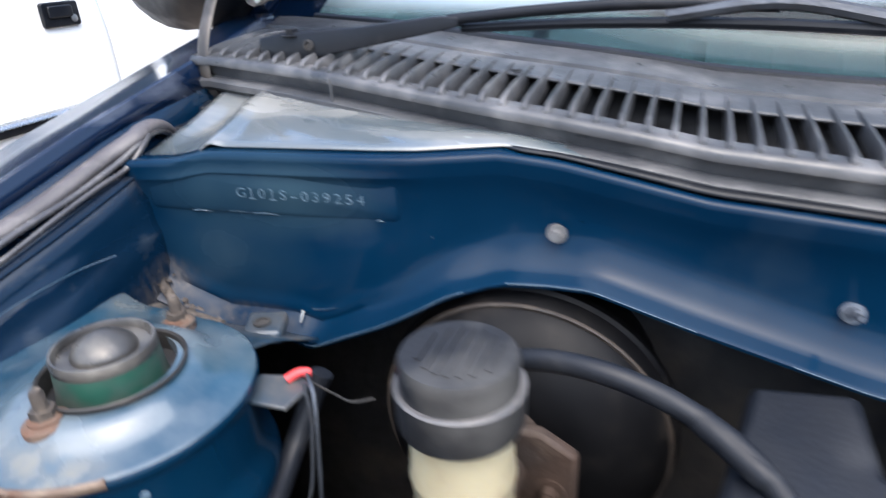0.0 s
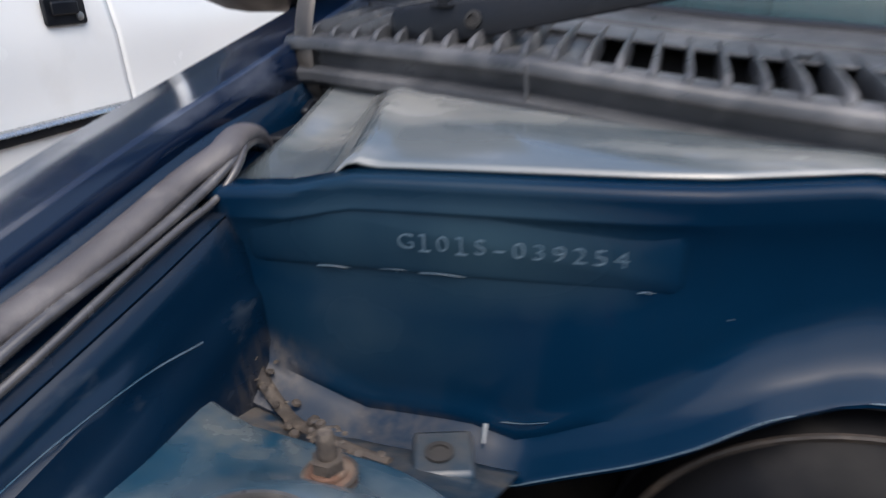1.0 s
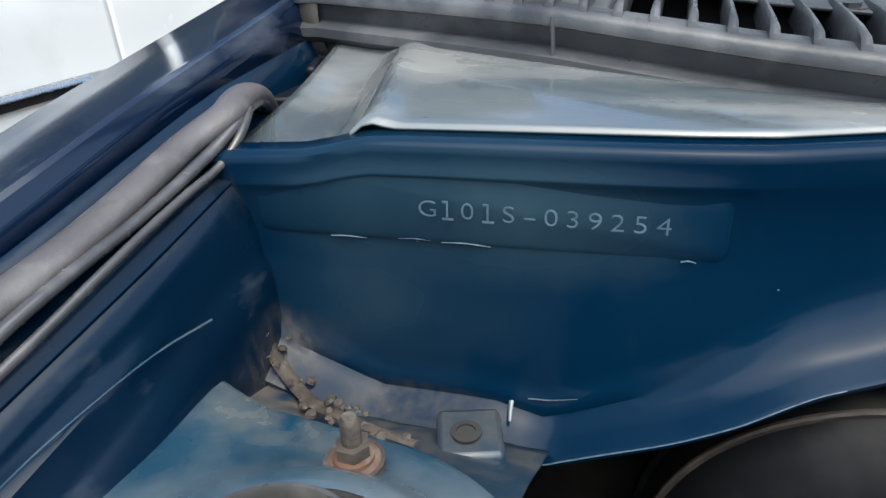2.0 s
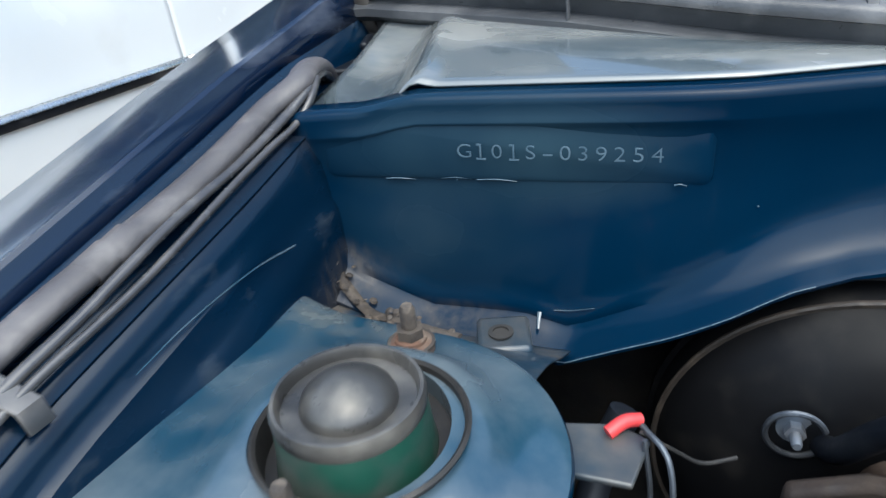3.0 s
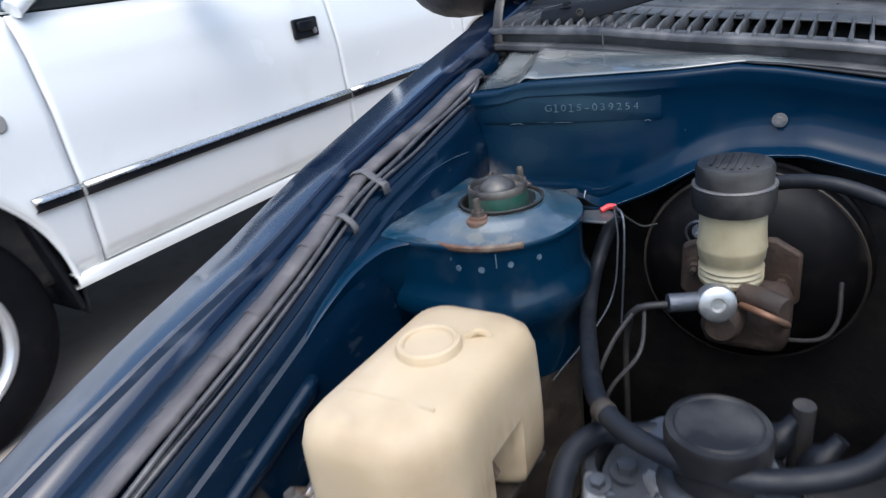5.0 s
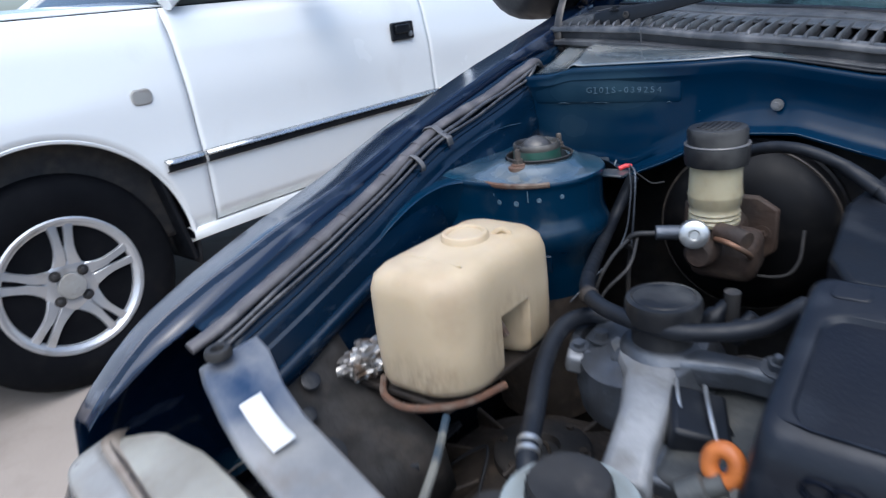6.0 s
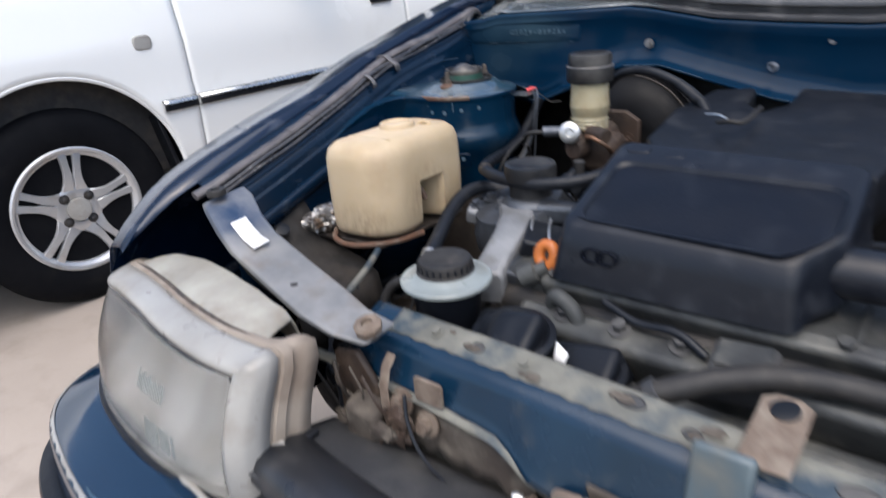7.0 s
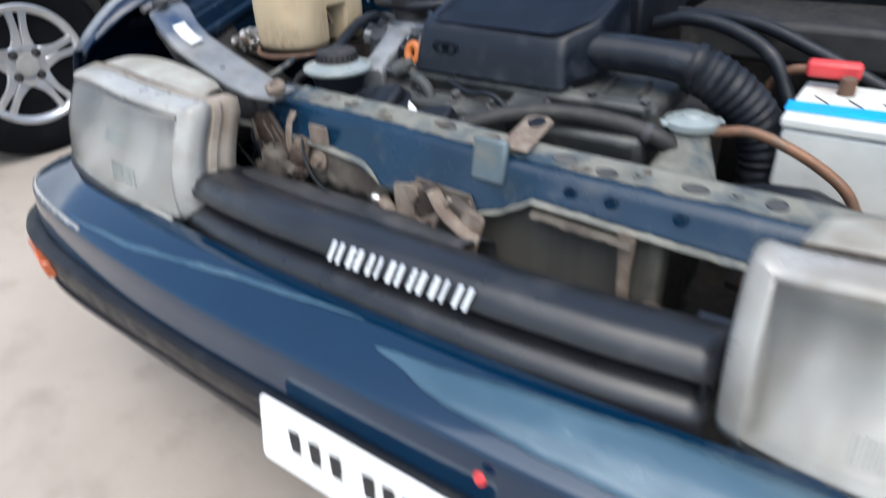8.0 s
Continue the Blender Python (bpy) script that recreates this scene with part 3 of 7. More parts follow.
# raised stamped plate that carries the number
part("stamped_panel", loft([[(x, at(TOP_Y, abs(x)) + 0.0045 - d, z) for x, z in rounded(0.215 - k, 0.0385 - k, 0.005, 4, -0.5195, 0.8145)] for d, k in ((-0.004, 0), (-0.0002, 0.0), (0.0009, 0.004))]), BLUE, firewall, "raised stamped panel", smooth=60)
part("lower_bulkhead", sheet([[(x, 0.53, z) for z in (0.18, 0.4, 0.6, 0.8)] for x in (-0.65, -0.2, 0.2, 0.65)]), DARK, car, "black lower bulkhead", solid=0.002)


def lettering(name, words, height, m, material, parent, label="", depth=0.0003):
    curve = bpy.data.curves.new(name, "FONT")
    curve.body, curve.size, curve.extrude, curve.space_character = words, height, depth, 1.14
    curve.offset = -height * 0.016
    curve.align_x, curve.align_y = "CENTER", "CENTER"
    tmp = bpy.data.objects.new(name, curve)
    me = bpy.data.meshes.new_from_object(tmp)
    bpy.data.objects.remove(tmp)
    me.transform(m)
    me.materials.append(material)
    ob = new(name, me)
    ob.parent, ob.matrix_parent_inverse = parent, BASE.get(parent, Matrix())
    if label:
        ob["label"] = label
    return ob


stamp = part("stamped_number", bmesh.new(), STAMP, firewall, "stamped serif characters, worn pale")
PITCH = 0.0092
for k, c in enumerate("G101S-039254"):
    m = pose(-0.4890 + (k - 5.5) * PITCH, 0.4212 + (k - 5.5) * PITCH * 0.044, 0.8130, 90, 0, 2.5) @ Matrix.Diagonal((1.75 if c == "-" else 1.0, 0.84, 1, 1))
    lettering("character", c, 0.0134, m, STAMP, stamp)
    if c == "1":
        for dz, w in ((-0.0040, 0.0052), (0.0041, 0.0026)):
            part("serif", box((m.translation.x - (0.0009 if dz > 0 else -0.0002), m.translation.y, 0.8130 + dz), (w, 0.0006, 0.0009), (0, 0, 2.5)), STAMP, stamp, smooth=0)

# rain gutter shelf in front of the cowl
COWL_Y = [(0, 0.452), (0.1, 0.456), (0.2, 0.463), (0.25, 0.466), (0.3, 0.472), (0.35, 0.483), (0.4, 0.495), (0.45, 0.502), (0.5, 0.510), (0.55, 0.528), (0.6, 0.541), (0.66, 0.556)]
COWL_Z = [(0, 0.815), (0.1, 0.819), (0.2, 0.826), (0.25, 0.834), (0.3, 0.840), (0.35, 0.844), (0.4, 0.848), (0.45, 0.854), (0.5, 0.860), (0.55, 0.862), (0.66, 0.867)]


def gutter_row(x):
    y0, z0 = at(TOP_Y, abs(x)) + 0.012, at(TOP_Z, abs(x)) + 0.002
    y1, z1 = max(at(COWL_Y, abs(x)) + 0.02, y0 + 0.012), at(COWL_Z, abs(x)) + 0.002
    rows = []
    for u in span(0, 1, 12):
        # the crease leans outwards as it runs back, and softens
        q = min(1, max(0, (abs(x) - 0.574 - 0.020 * u) / (0.014 + 0.010 * u)))
        fall = -0.0075 * q * q * (3 - 2 * q) * math.sin(math.pi * min(1, 0.25 + u * 0.75)) ** 0.5
        ridge = 0.0042 * math.exp(-((abs(x) - 0.570 - 0.020 * u) / (0.007 + 0.004 * u)) ** 2) * math.sin(math.pi * min(1, 0.12 + u * 0.85)) ** 0.6
        dish = -0.0048 * math.exp(-((abs(x) - 0.622) / 0.018) ** 2 - ((u - 0.55) / 0.3) ** 2)
        wave = 0.0012 * noise.noise((x * 9, u * 1.6, 3)) * math.sin(math.pi * u)
        rows.append((x, y0 + (y1 - y0) * u, z0 + (z1 - z0) * u ** 1.3 + 0.0045 * math.sin(math.pi * u) * (1 - 0.7 * q) + fall + ridge + dish + wave))
    return rows


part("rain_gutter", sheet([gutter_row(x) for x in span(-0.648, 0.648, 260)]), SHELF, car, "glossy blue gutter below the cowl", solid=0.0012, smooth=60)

# cowl panel with its open slots
cowl = part("cowl_panel", bmesh.new(), COWL, car, "weathered grey plastic cowl with open slots")
SLOT = 0.486


def cowl_pt(x, u, h=0.0):
    """A point on the cowl: u runs back from the front edge, 0.16 at the glass."""
    a = abs(x)
    y, z = at(COWL_Y, a), at(COWL_Z, a)
    return (x, y + 0.004 + u, z + 0.026 + u * 0.11 + h)


def cowl_front(x):
    a = abs(x)
    y, z = at(COWL_Y, a), at(COWL_Z, a)
    return [(x, y + 0.03, z - 0.004), (x, y + 0.002, z - 0.003), (x, y - 0.002, z), (x, y - 0.002, z + 0.0035), (x, y + 0.001, z + 0.0055), (x, y + 0.0095, z + 0.0075), (x, y + 0.0055, z + 0.0195), (x, y + 0.0005, z + 0.0205), (x, y + 0.0005, z + 0.0235), (x, y + 0.0025, z + 0.0255), cowl_pt(x, 0.004), cowl_pt(x, 0.012), cowl_pt(x, 0.014, -0.006)]


XS = span(-0.68, 0.68, 136)
part("front_rail", sheet([cowl_front(x) for x in XS]), COWL, cowl, solid=0.002, smooth=50)
LIP = [(0, 1), (0.33, 1), (0.365, 0), (0.7, 0)]
part("front_lip", sheet([[(x, at(COWL_Y, abs(x)) + 0.004, at(COWL_Z, abs(x)) + 0.0035)] + [(x, (at(COWL_Y, abs(x)) - 0.001) * (1 - k * f) + (at(TOP_Y, abs(x)) + 0.0055) * k * f, (at(COWL_Z, abs(x)) + 0.004) * (1 - k * f) + (at(TOP_Z, abs(x)) + dz) * k * f) for k, dz in ((0.3, 0.0052), (0.8, 0.0050), (1.0, 0.0030))] for x in span(-0.362, 0.362, 60) for f in (at(LIP, abs(x)),)]), BLACK, cowl, "black rubber lip on the bulkhead", solid=0.001, smooth=50)
part("rear_strip", sheet([[cowl_pt(x, u) for u in (0.074, 0.078, 0.10, 0.112)] + [cowl_pt(x, 0.114, -0.004), cowl_pt(x, 0.120, -0.004), cowl_pt(x, 0.122, 0.001), cowl_pt(x, 0.16, 0.002), cowl_pt(x, 0.18, -0.004)] for x in XS]), COWL, cowl, solid=0.002, smooth=40)
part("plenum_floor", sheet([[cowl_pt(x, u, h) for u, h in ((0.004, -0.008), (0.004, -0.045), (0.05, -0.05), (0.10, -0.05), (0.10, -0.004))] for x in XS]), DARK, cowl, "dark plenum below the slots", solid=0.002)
for s in (-1, 1):
    part("end_cover", sheet([[cowl_pt(s * x, u, h) for u, h in ((0.004, 0.0), (0.014, -0.0005), (0.04, -0.0015), (0.066, -0.001), (0.076, 0.0))] for x in span(SLOT - 0.012, 0.68, 20)]), COWL, cowl, solid=0.002)
RIB = [(-0.0065, -0.0065, 0.0016), (-0.0078, -0.002, 0.0022), (-0.0062, 0.0042, 0.0023), (-0.001, 0.0072, 0.0021), (0.010, 0.0080, 0.0017), (0.035, 0.0072, 0.0015), (0.065, 0.0055, 0.0015), (0.090, 0.0035, 0.0016), (0.108, 0.0010, 0.0018)]
for i in range(-18, 59):
    x = -0.3485 + i * 0.0174
    rows = []
    for u, h, w in RIB:
        q = Vector(cowl_pt(x, u + 0.006))
        foot = min(q.z + h - 0.002, q.z - (0.005 if u < 0 else 0.008))
        rows.append([(q.x - w * 1.5, q.y, foot), (q.x - w, q.y, q.z + h - 0.0012), (q.x - w * 0.4, q.y, q.z + h), (q.x + w * 0.4, q.y, q.z + h), (q.x + w, q.y, q.z + h - 0.0012), (q.x + w * 1.5, q.y, foot)])
    part("slat", loft(rows), COWL, cowl, smooth=40)
bolt(cowl, cowl_pt(-0.358, 0.082, 0.001), 0.0045, 0.003, name="screw", material=COWL)
# seam of the cowl skirt
part("skirt_seam", tube([(-0.504, 0.5095, 0.858), (-0.501, 0.5085, 0.866), (-0.502, 0.5095, 0.884)], 0.0012, 8), COWL, cowl)

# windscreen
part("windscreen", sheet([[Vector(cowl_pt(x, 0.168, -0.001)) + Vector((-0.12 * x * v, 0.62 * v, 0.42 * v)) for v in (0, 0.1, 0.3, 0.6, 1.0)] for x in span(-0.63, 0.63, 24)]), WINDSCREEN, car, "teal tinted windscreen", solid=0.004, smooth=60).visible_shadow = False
part("screen_seal", tube([Vector(cowl_pt(x, 0.166, 0.002)) for x in span(-0.63, 0.63, 24)], 0.006, 8, 2), BLACK, car, "black rubber windscreen seal")
part("dashboard", sheet([[Vector(cowl_pt(x, 0.172, -0.012)) + Vector((0, v, dz)) for v, dz in ((0, 0), (0.03, -0.004), (0.25, 0.0), (0.42, -0.02), (0.46, -0.08), (0.46, -0.4))] for x in span(-0.66, 0.66, 10)]), DARK, car, "dark dashboard behind the glass", solid=0.004)

part("cabin_floor", sheet([[(x, y, 0.42) for x in (-0.7, 0, 0.7)] for y in (0.9, 2.0, 3.0)]), DARK, car, "dark cabin floor", solid=0.004)

# scuttle corner beside the cowl, and the bonnet hinge arm
for s in (-1, 1):
    part("hinge_arm", tube([(s * 0.660, 0.615, 1.0), (s * 0.664, 0.602, 0.968), (s * 0.668, 0.583, 0.936), (s * 0.668, 0.568, 0.913), (s * 0.668, 0.560, 0.892), (s * 0.668, 0.559, 0.871), (s * 0.667, 0.568, 0.853), (s * 0.665, 0.590, 0.851)], 0.0085, 12, flat=0.32), HINGE, car, "tan-grey worn steel bonnet hinge arm")
    part("hinge_well", slab([(s * 0.640, 0.502), (s * 0.668, 0.494), (s * 0.684, 0.53), (s * 0.672, 0.59), (s * 0.655, 0.57)], 0.832, 0.840), BLACK, car, "dark hinge well", bevel=0.002)
    part("hinge_plate", box((s * 0.672, 0.585, 0.846), (0.020, 0.032, 0.006), (0, 6, 8)), HINGE, car, "worn hinge foot", bevel=0.002)
    part("drain_slit", box((s * 0.655, 0.536, 0.8505), (0.006, 0.022, 0.006), (8, 0, s * -12)), BLACK, car, "dark drain slit", bevel=0.002)
    ragged = [(-0.690, 1.0), (-0.688, 0.962), (-0.668, 0.946)] + [(q.x, q.y + 0.0035 * noise.noise((q.x * 160, 2, 5))) for q in smooth_path([(-0.660, 0.938, 0), (-0.652, 0.932, 0), (-0.638, 0.935, 0), (-0.624, 0.941, 0), (-0.60, 0.950, 0), (-0.577, 0.960, 0), (-0.55, 0.975, 0)], 5)] + [(-0.54, 1.03), (-0.66, 1.05)]
    part("hinge_bracket", slab([(s * -px, pz) for px, pz in ragged], 0.0, 0.004, lambda u, v, h: (u, 0.630 + h + 0.35 * (v - 0.935), v)), HINGE, car, "flaking grey hinge bracket", bevel=0.001)
    for px, pz, r in ((-0.658, 0.946, 0.006), (-0.644, 0.941, 0.005), (-0.630, 0.947, 0.004)):
        part("paint_flake", slab([(s * -px + r * math.cos(a) * (1 + 0.5 * noise.noise((a, px * 90, 1))), pz + r * math.sin(a) * (1 + 0.5 * noise.noise((a, px * 90, 3)))) for a in span(0, 2 * math.pi * 10 / 11, 10)], -0.0025, -0.001, lambda u, v, h: (u, 0.630 + h + 0.35 * (v - 0.935) - 0.12 * (v - pz), v)), WHITE_ENAMEL, car, "curled paint flake", smooth=0)

# wiper lying on the cowl
wiper = thing("windscreen_wiper", "black wiper arm lying along the cowl", "wiper", (-0.58, 0.57, 0.90))
part("arm", loft([[Vector(c) + Vector(o) for o in ((0, -w, -h), (0, w, -h), (0, w, h * 0.75), (0, w * 0.85, h), (0, -w * 0.85, h), (0, -w, h * 0.75))] for c, w, h in
                  (((-0.604, 0.573, 0.898), 0.010, 0.007), ((-0.600, 0.572, 0.899), 0.0125, 0.011), ((-0.575, 0.570, 0.902), 0.0130, 0.0125), ((-0.535, 0.566, 0.906), 0.0115, 0.0115), ((-0.50, 0.562, 0.910), 0.009, 0.009), ((-0.42, 0.552, 0.922), 0.006, 0.006), ((-0.40, 0.550, 0.924), 0.005, 0.004))]), BLACK, wiper, bevel=0.0015)
part("hinge_pin", lathe([(0.0052, 0), (0.0052, 0.0016), (0.0034, 0.0020), (0.0030, 0.0004), (0.0006, 0.0004)], (-0.545, 0.5548, 0.9045), (0.05, -1, 0.1), 18), RUBBER, wiper, "worn pin end")
# Paler plate paints the light reflected by the top of the wiper head.
part("cap_top", box((-0.585, 0.571, 0.9142), (0.026, 0.017, 0.0016), (0, -7, -5)), COWL, wiper, "pivot cap top, its reflection in a paler colour", bevel=0.0006)
part("blade_arm", tube([(-0.41, 0.551, 0.925), (-0.33, 0.543, 0.932), (-0.25, 0.533, 0.936), (-0.17, 0.523, 0.934)], 0.0045, 10), BLACK, wiper)
blade = part("blade", tube([(-0.40, 0.556, 0.918), (-0.30, 0.545, 0.922), (-0.18, 0.528, 0.922), (-0.05, 0.512, 0.916), (0.08, 0.505, 0.912)], 0.004, 8), BLACK, wiper)
part("bridge", tube([(-0.24, 0.531, 0.928), (-0.17, 0.521, 0.936), (-0.10, 0.515, 0.924)], 0.005, 8), ALU, blade, "grey blade bridge")
bolt(wiper, (-0.565, 0.562, 0.912), 0.006, 0.006, material=BLACK, name="pivot_nut")

# door mirror of the blue car
mirror = part("door_mirror", loft([[(-0.812 + r * 1.25 * math.cos(a), 0.72 + d - 0.04 * math.cos(a), 0.985 + r * 0.8 * math.sin(a)) for a in span(0, 2 * math.pi * 23 / 24, 23)] for r, d in ((0.03, -0.05), (0.08, -0.04), (0.105, -0.01), (0.11, 0.05), (0.10, 0.06))]), BLACK, car, "dark grey door mirror shell", smooth=60)

# ---- strut tower ----
SX, SY = -0.535, 0.262


def tower(s):
    sx = SX if s < 0 else -SX

    def ring(r, z, left=1.0, n=72):
        """Round on the inner side, squarer where it runs into the wing."""
        out = []
        k = min(1.0, max(0.0, (left - 1.0) / 0.4))
        for i in range(n):
            a = 2 * math.pi * i / n
            c, d = math.cos(a), math.sin(a)
            if c * s > 0:
                e = 1 - 0.70 * k
                px, py = left * math.copysign(abs(c) ** e, c), math.copysign(abs(d) ** e, d)
                py *= 1 + k * (0.0 if d < 0 else 0.45) * (abs(px) / left) ** 3
            else:
                px, py = c, d
            out.append((sx + r * px, SY + r * py, z + 0.006 * k * max(0, px * s - 0.6) + 0.0006 * noise.noise((c * 2, d * 2, z * 40))))
        return out

    top = part("strut_tower", loft([ring(0.074, 0.585), ring(0.0755, 0.62), ring(0.077, 0.640), ring(0.0860, 0.654, 1.3), ring(0.0905, 0.668, 1.4), ring(0.0905, 0.676, 1.4), ring(0.0880, 0.6835, 1.4), ring(0.0842, 0.691, 1.4), ring(0.0834, 0.700, 1.4), ring(0.0836, 0.730, 1.4), ring(0.0845, 0.735, 1.4), ring(0.0858, 0.7375, 1.4), ring(0.0862, 0.7405, 1.4), ring(0.0850, 0.7425, 1.4)], caps=False), BLUE_SIDE, car, "dark blue strut tower", smooth=50)
    # The dark colour stands in for the shade low in the bay.
    part("tower_base", loft([ring(0.072, 0.40), ring(0.0738, 0.56), ring(0.0742, 0.586)], caps=False), GRIME, top, "lower tower, its shade put into a dark colour")
    part("tower_top", loft([ring(0.0850, 0.7425, 1.4), ring(0.0825, 0.7437, 1.4), ring(0.077, 0.7445, 1.38), ring(0.069, 0.7462, 1.25), ring(0.0625, 0.7490, 1.12), ring(0.057, 0.7535, 1.03), ring(0.0525, 0.7562), ring(0.047, 0.7572), ring(0.040, 0.7572), ring(0.039, 0.70)], caps=True), BLUE_DUSTY, top, "faded top, dusty and scuffed", smooth=60)
    part("rust_edge", loft([[(sx + 0.0862 * r * math.cos(a), SY + 0.0862 * r * math.sin(a), z + 0.0006 * noise.noise((a * 30, z * 100, 0))) for a in span(radians(252), radians(312), 40)] for r, z in ((0.980, 0.7441), (1.0005, 0.7424), (1.0005, 0.7398), (0.992, 0.7380))], closed=False), RUST, top, "rust along the front lip", solid=0.0006)
    for i, (deg, z, r) in enumerate(((248, 0.7215, 0.0036), (262, 0.7285, 0.0026), (268, 0.7195, 0.0034), (284, 0.7190, 0.0036), (303, 0.7225, 0.0032), (322, 0.7240, 0.0030), (236, 0.7190, 0.0026))):
        a = radians(deg)
        part("spot_weld", lathe([(r, -0.0006), (r * 0.85, 0.0006), (r * 0.5, 0.0007), (r * 0.2, 0.0002)], (sx + 0.0838 * math.cos(a), SY + 0.0836 * math.sin(a), z), (math.cos(a), math.sin(a), 0), 10), STAMP, top, "pale scuffed spot weld")
    a = radians(294)
    part("scrape", box((sx + 0.0842 * math.cos(a), SY + 0.0842 * math.sin(a), 0.728), (0.0012, 0.0012, 0.014), (0, 0, 294)), STAMP, top, "pale upright scrape")
    return top


def strut_mount(s):
    sx = SX + 0.003 if s < 0 else -SX - 0.003
    y = SY - 0.001
    t = thing("strut_mount", "green and grey strut top mount in a steel cup", "strut mount", (sx, y, 0.74))
    part("cup", lathe([(0.030, 0.742), (0.0405, 0.742), (0.0412, 0.7585), (0.0424, 0.7595), (0.0428, 0.7608), (0.0415, 0.7618), (0.0402, 0.7605), (0.0392, 0.748), (0.026, 0.746)], (sx - s * 0.003, y, 0), n=56), RUBBER, t, "grey worn steel cup ring")
    part("bearing_body", lathe([(0.0325, 0.745), (0.0312, 0.752), (0.0300, 0.766), (0.0290, 0.770)], (sx - 0.001, y + 0.001, 0), n=48), GREEN, t, "green painted bearing body")
    part("rim", lathe([(0.0293, 0.767), (0.0300, 0.769), (0.0302, 0.773), (0.0292, 0.7755), (0.0278, 0.7755), (0.0268, 0.7735), (0.0262, 0.7705), (0.018, 0.770)], (sx - 0.001, y + 0.001, 0), n=48), STRUTCAP, t, "grey rolled rim")
    part("dome", lathe([(0.0190, 0.7695), (0.0190, 0.7715), (0.0178, 0.7745), (0.0135, 0.7785), (0.008, 0.7815), (0.003, 0.7832), (0.0005, 0.7835)], (sx - 0.001, y + 0.001, 0), n=40), STRUTCAP, t, "domed grey dust cap")
    return t


for s in (-1, 1):
    tw = tower(s)
    mount = strut_mount(s)
    for dx, dy, z, w in ((0.004, -0.0475, 0.7545, 0.0125), (-0.003, 0.064, 0.7500, 0.011)):
        bolt(mount, (-SX - dx if s > 0 else SX + dx, SY + dy, z), 0.0068, 0.010, material=SEALER, washer=w, stud=0.010, name="stud_nut")

# the tower's lip sweeps forward along the wing
LEDGE = smooth_path([(-0.570, 0.1800, 0.7405), (-0.590, 0.1765, 0.7400), (-0.606, 0.160, 0.7390), (-0.612, 0.132, 0.7360), (-0.6130, 0.100, 0.7290), (-0.613, 0.06, 0.7150), (-0.614, 0.02, 0.6950)], 5)
part("wing_sweep", sheet([[q + Vector((-0.040, 0.010, 0.004)), q + Vector((-0.012, 0.003, 0.0018)), q + Vector((-0.002, 0, 0.0005)), q, q + Vector((-0.002, 0.002, -0.004)), q + Vector((-0.010, 0.006, -0.030)), q + Vector((-0.016, 0.008, -0.10))] for q in LEDGE]), BLUE_SIDE, car, "pressed sweep from tower to wing", solid=0.001, smooth=60)
# A thin paler tube stands for the highlight along the fold.
part("crease_line", tube([(-0.6285, 0.25, 0.772), (-0.6275, 0.284, 0.7765), (-0.6262, 0.33, 0.7775), (-0.6215, 0.362, 0.7760)], (0.0003, 0.0006), 6), BLUE_DUSTY, car, "pale crease, its highlight in the colour")

# dusty flange between tower and bulkhead
flange = part("wing_flange", sheet([[(x, y, 0.742 - 0.042 * v ** 1.2 + 0.003 * noise.noise((x * 30, y * 30, 0)) + 0.02 * v * max(0, (-0.59 - x) / 0.05)) for v, y in zip(span(0, 1, 10), span(0.322, 0.402, 10))] for x in span(-0.645, -0.478, 24)]), BLUE_DIRTY, car, "grimy flange with old sealer", solid=0.0012)
bead = [(-0.632, 0.404, 0.748), (-0.618, 0.398, 0.730), (-0.60, 0.388, 0.722), (-0.58, 0.374, 0.7285), (-0.565, 0.365, 0.735), (-0.545, 0.358, 0.738), (-0.525, 0.354, 0.739)]
part("sealer_bead", tube([Vector(q) + Vector((0, 0, -0.002)) for q in bead], (0.0044, 0.0026), 10, flat=0.4), SEALER, flange, "lumpy dried sealer")
random.seed(5)
for i in range(34):
    q = smooth_path(bead, 6)[random.randrange(36)]
    part("sealer_lump", lathe([(c * r, c * h) for c in (random.uniform(0.35, 0.85),) for r, h in ((0.0036, -0.001), (0.0026, 0.0007), (0.0008, 0.0011))], q + Vector((random.uniform(-0.009, 0.009), random.uniform(-0.008, 0.008), -0.0015)), (random.uniform(-0.6, 0.6), random.uniform(-0.6, 0.6), 1), 7), SEALER, flange, smooth=0)
for pts, r in (([(-0.503, 0.4245, 0.7165), (-0.499, 0.423, 0.7175), (-0.494, 0.4245, 0.718)], 0.0022), ([(-0.492, 0.4215, 0.7145), (-0.480, 0.421, 0.7165), (-0.468, 0.4215, 0.7195)], 0.0010), ([(-0.500, 0.419, 0.7135), (-0.4995, 0.414, 0.7095), (-0.499, 0.411, 0.7070)], 0.0018)):
    part("weld_smear", tube(pts, (r * 0.7, r * 0.4), 6, flat=0.4), BLUE_DUSTY, firewall, "pale scraped weld")
part("tab", box((-0.511, 0.383, 0.7165), (0.03, 0.03, 0.012), (4, 0, 20)), BLUE_DIRTY, flange, bevel=0.003)
part("tab_hole", lathe([(0.007, 0), (0.007, 0.001), (0.0045, 0.0012), (0.0045, -0.002)], (-0.512, 0.381, 0.7228), n=18), DARK, flange)
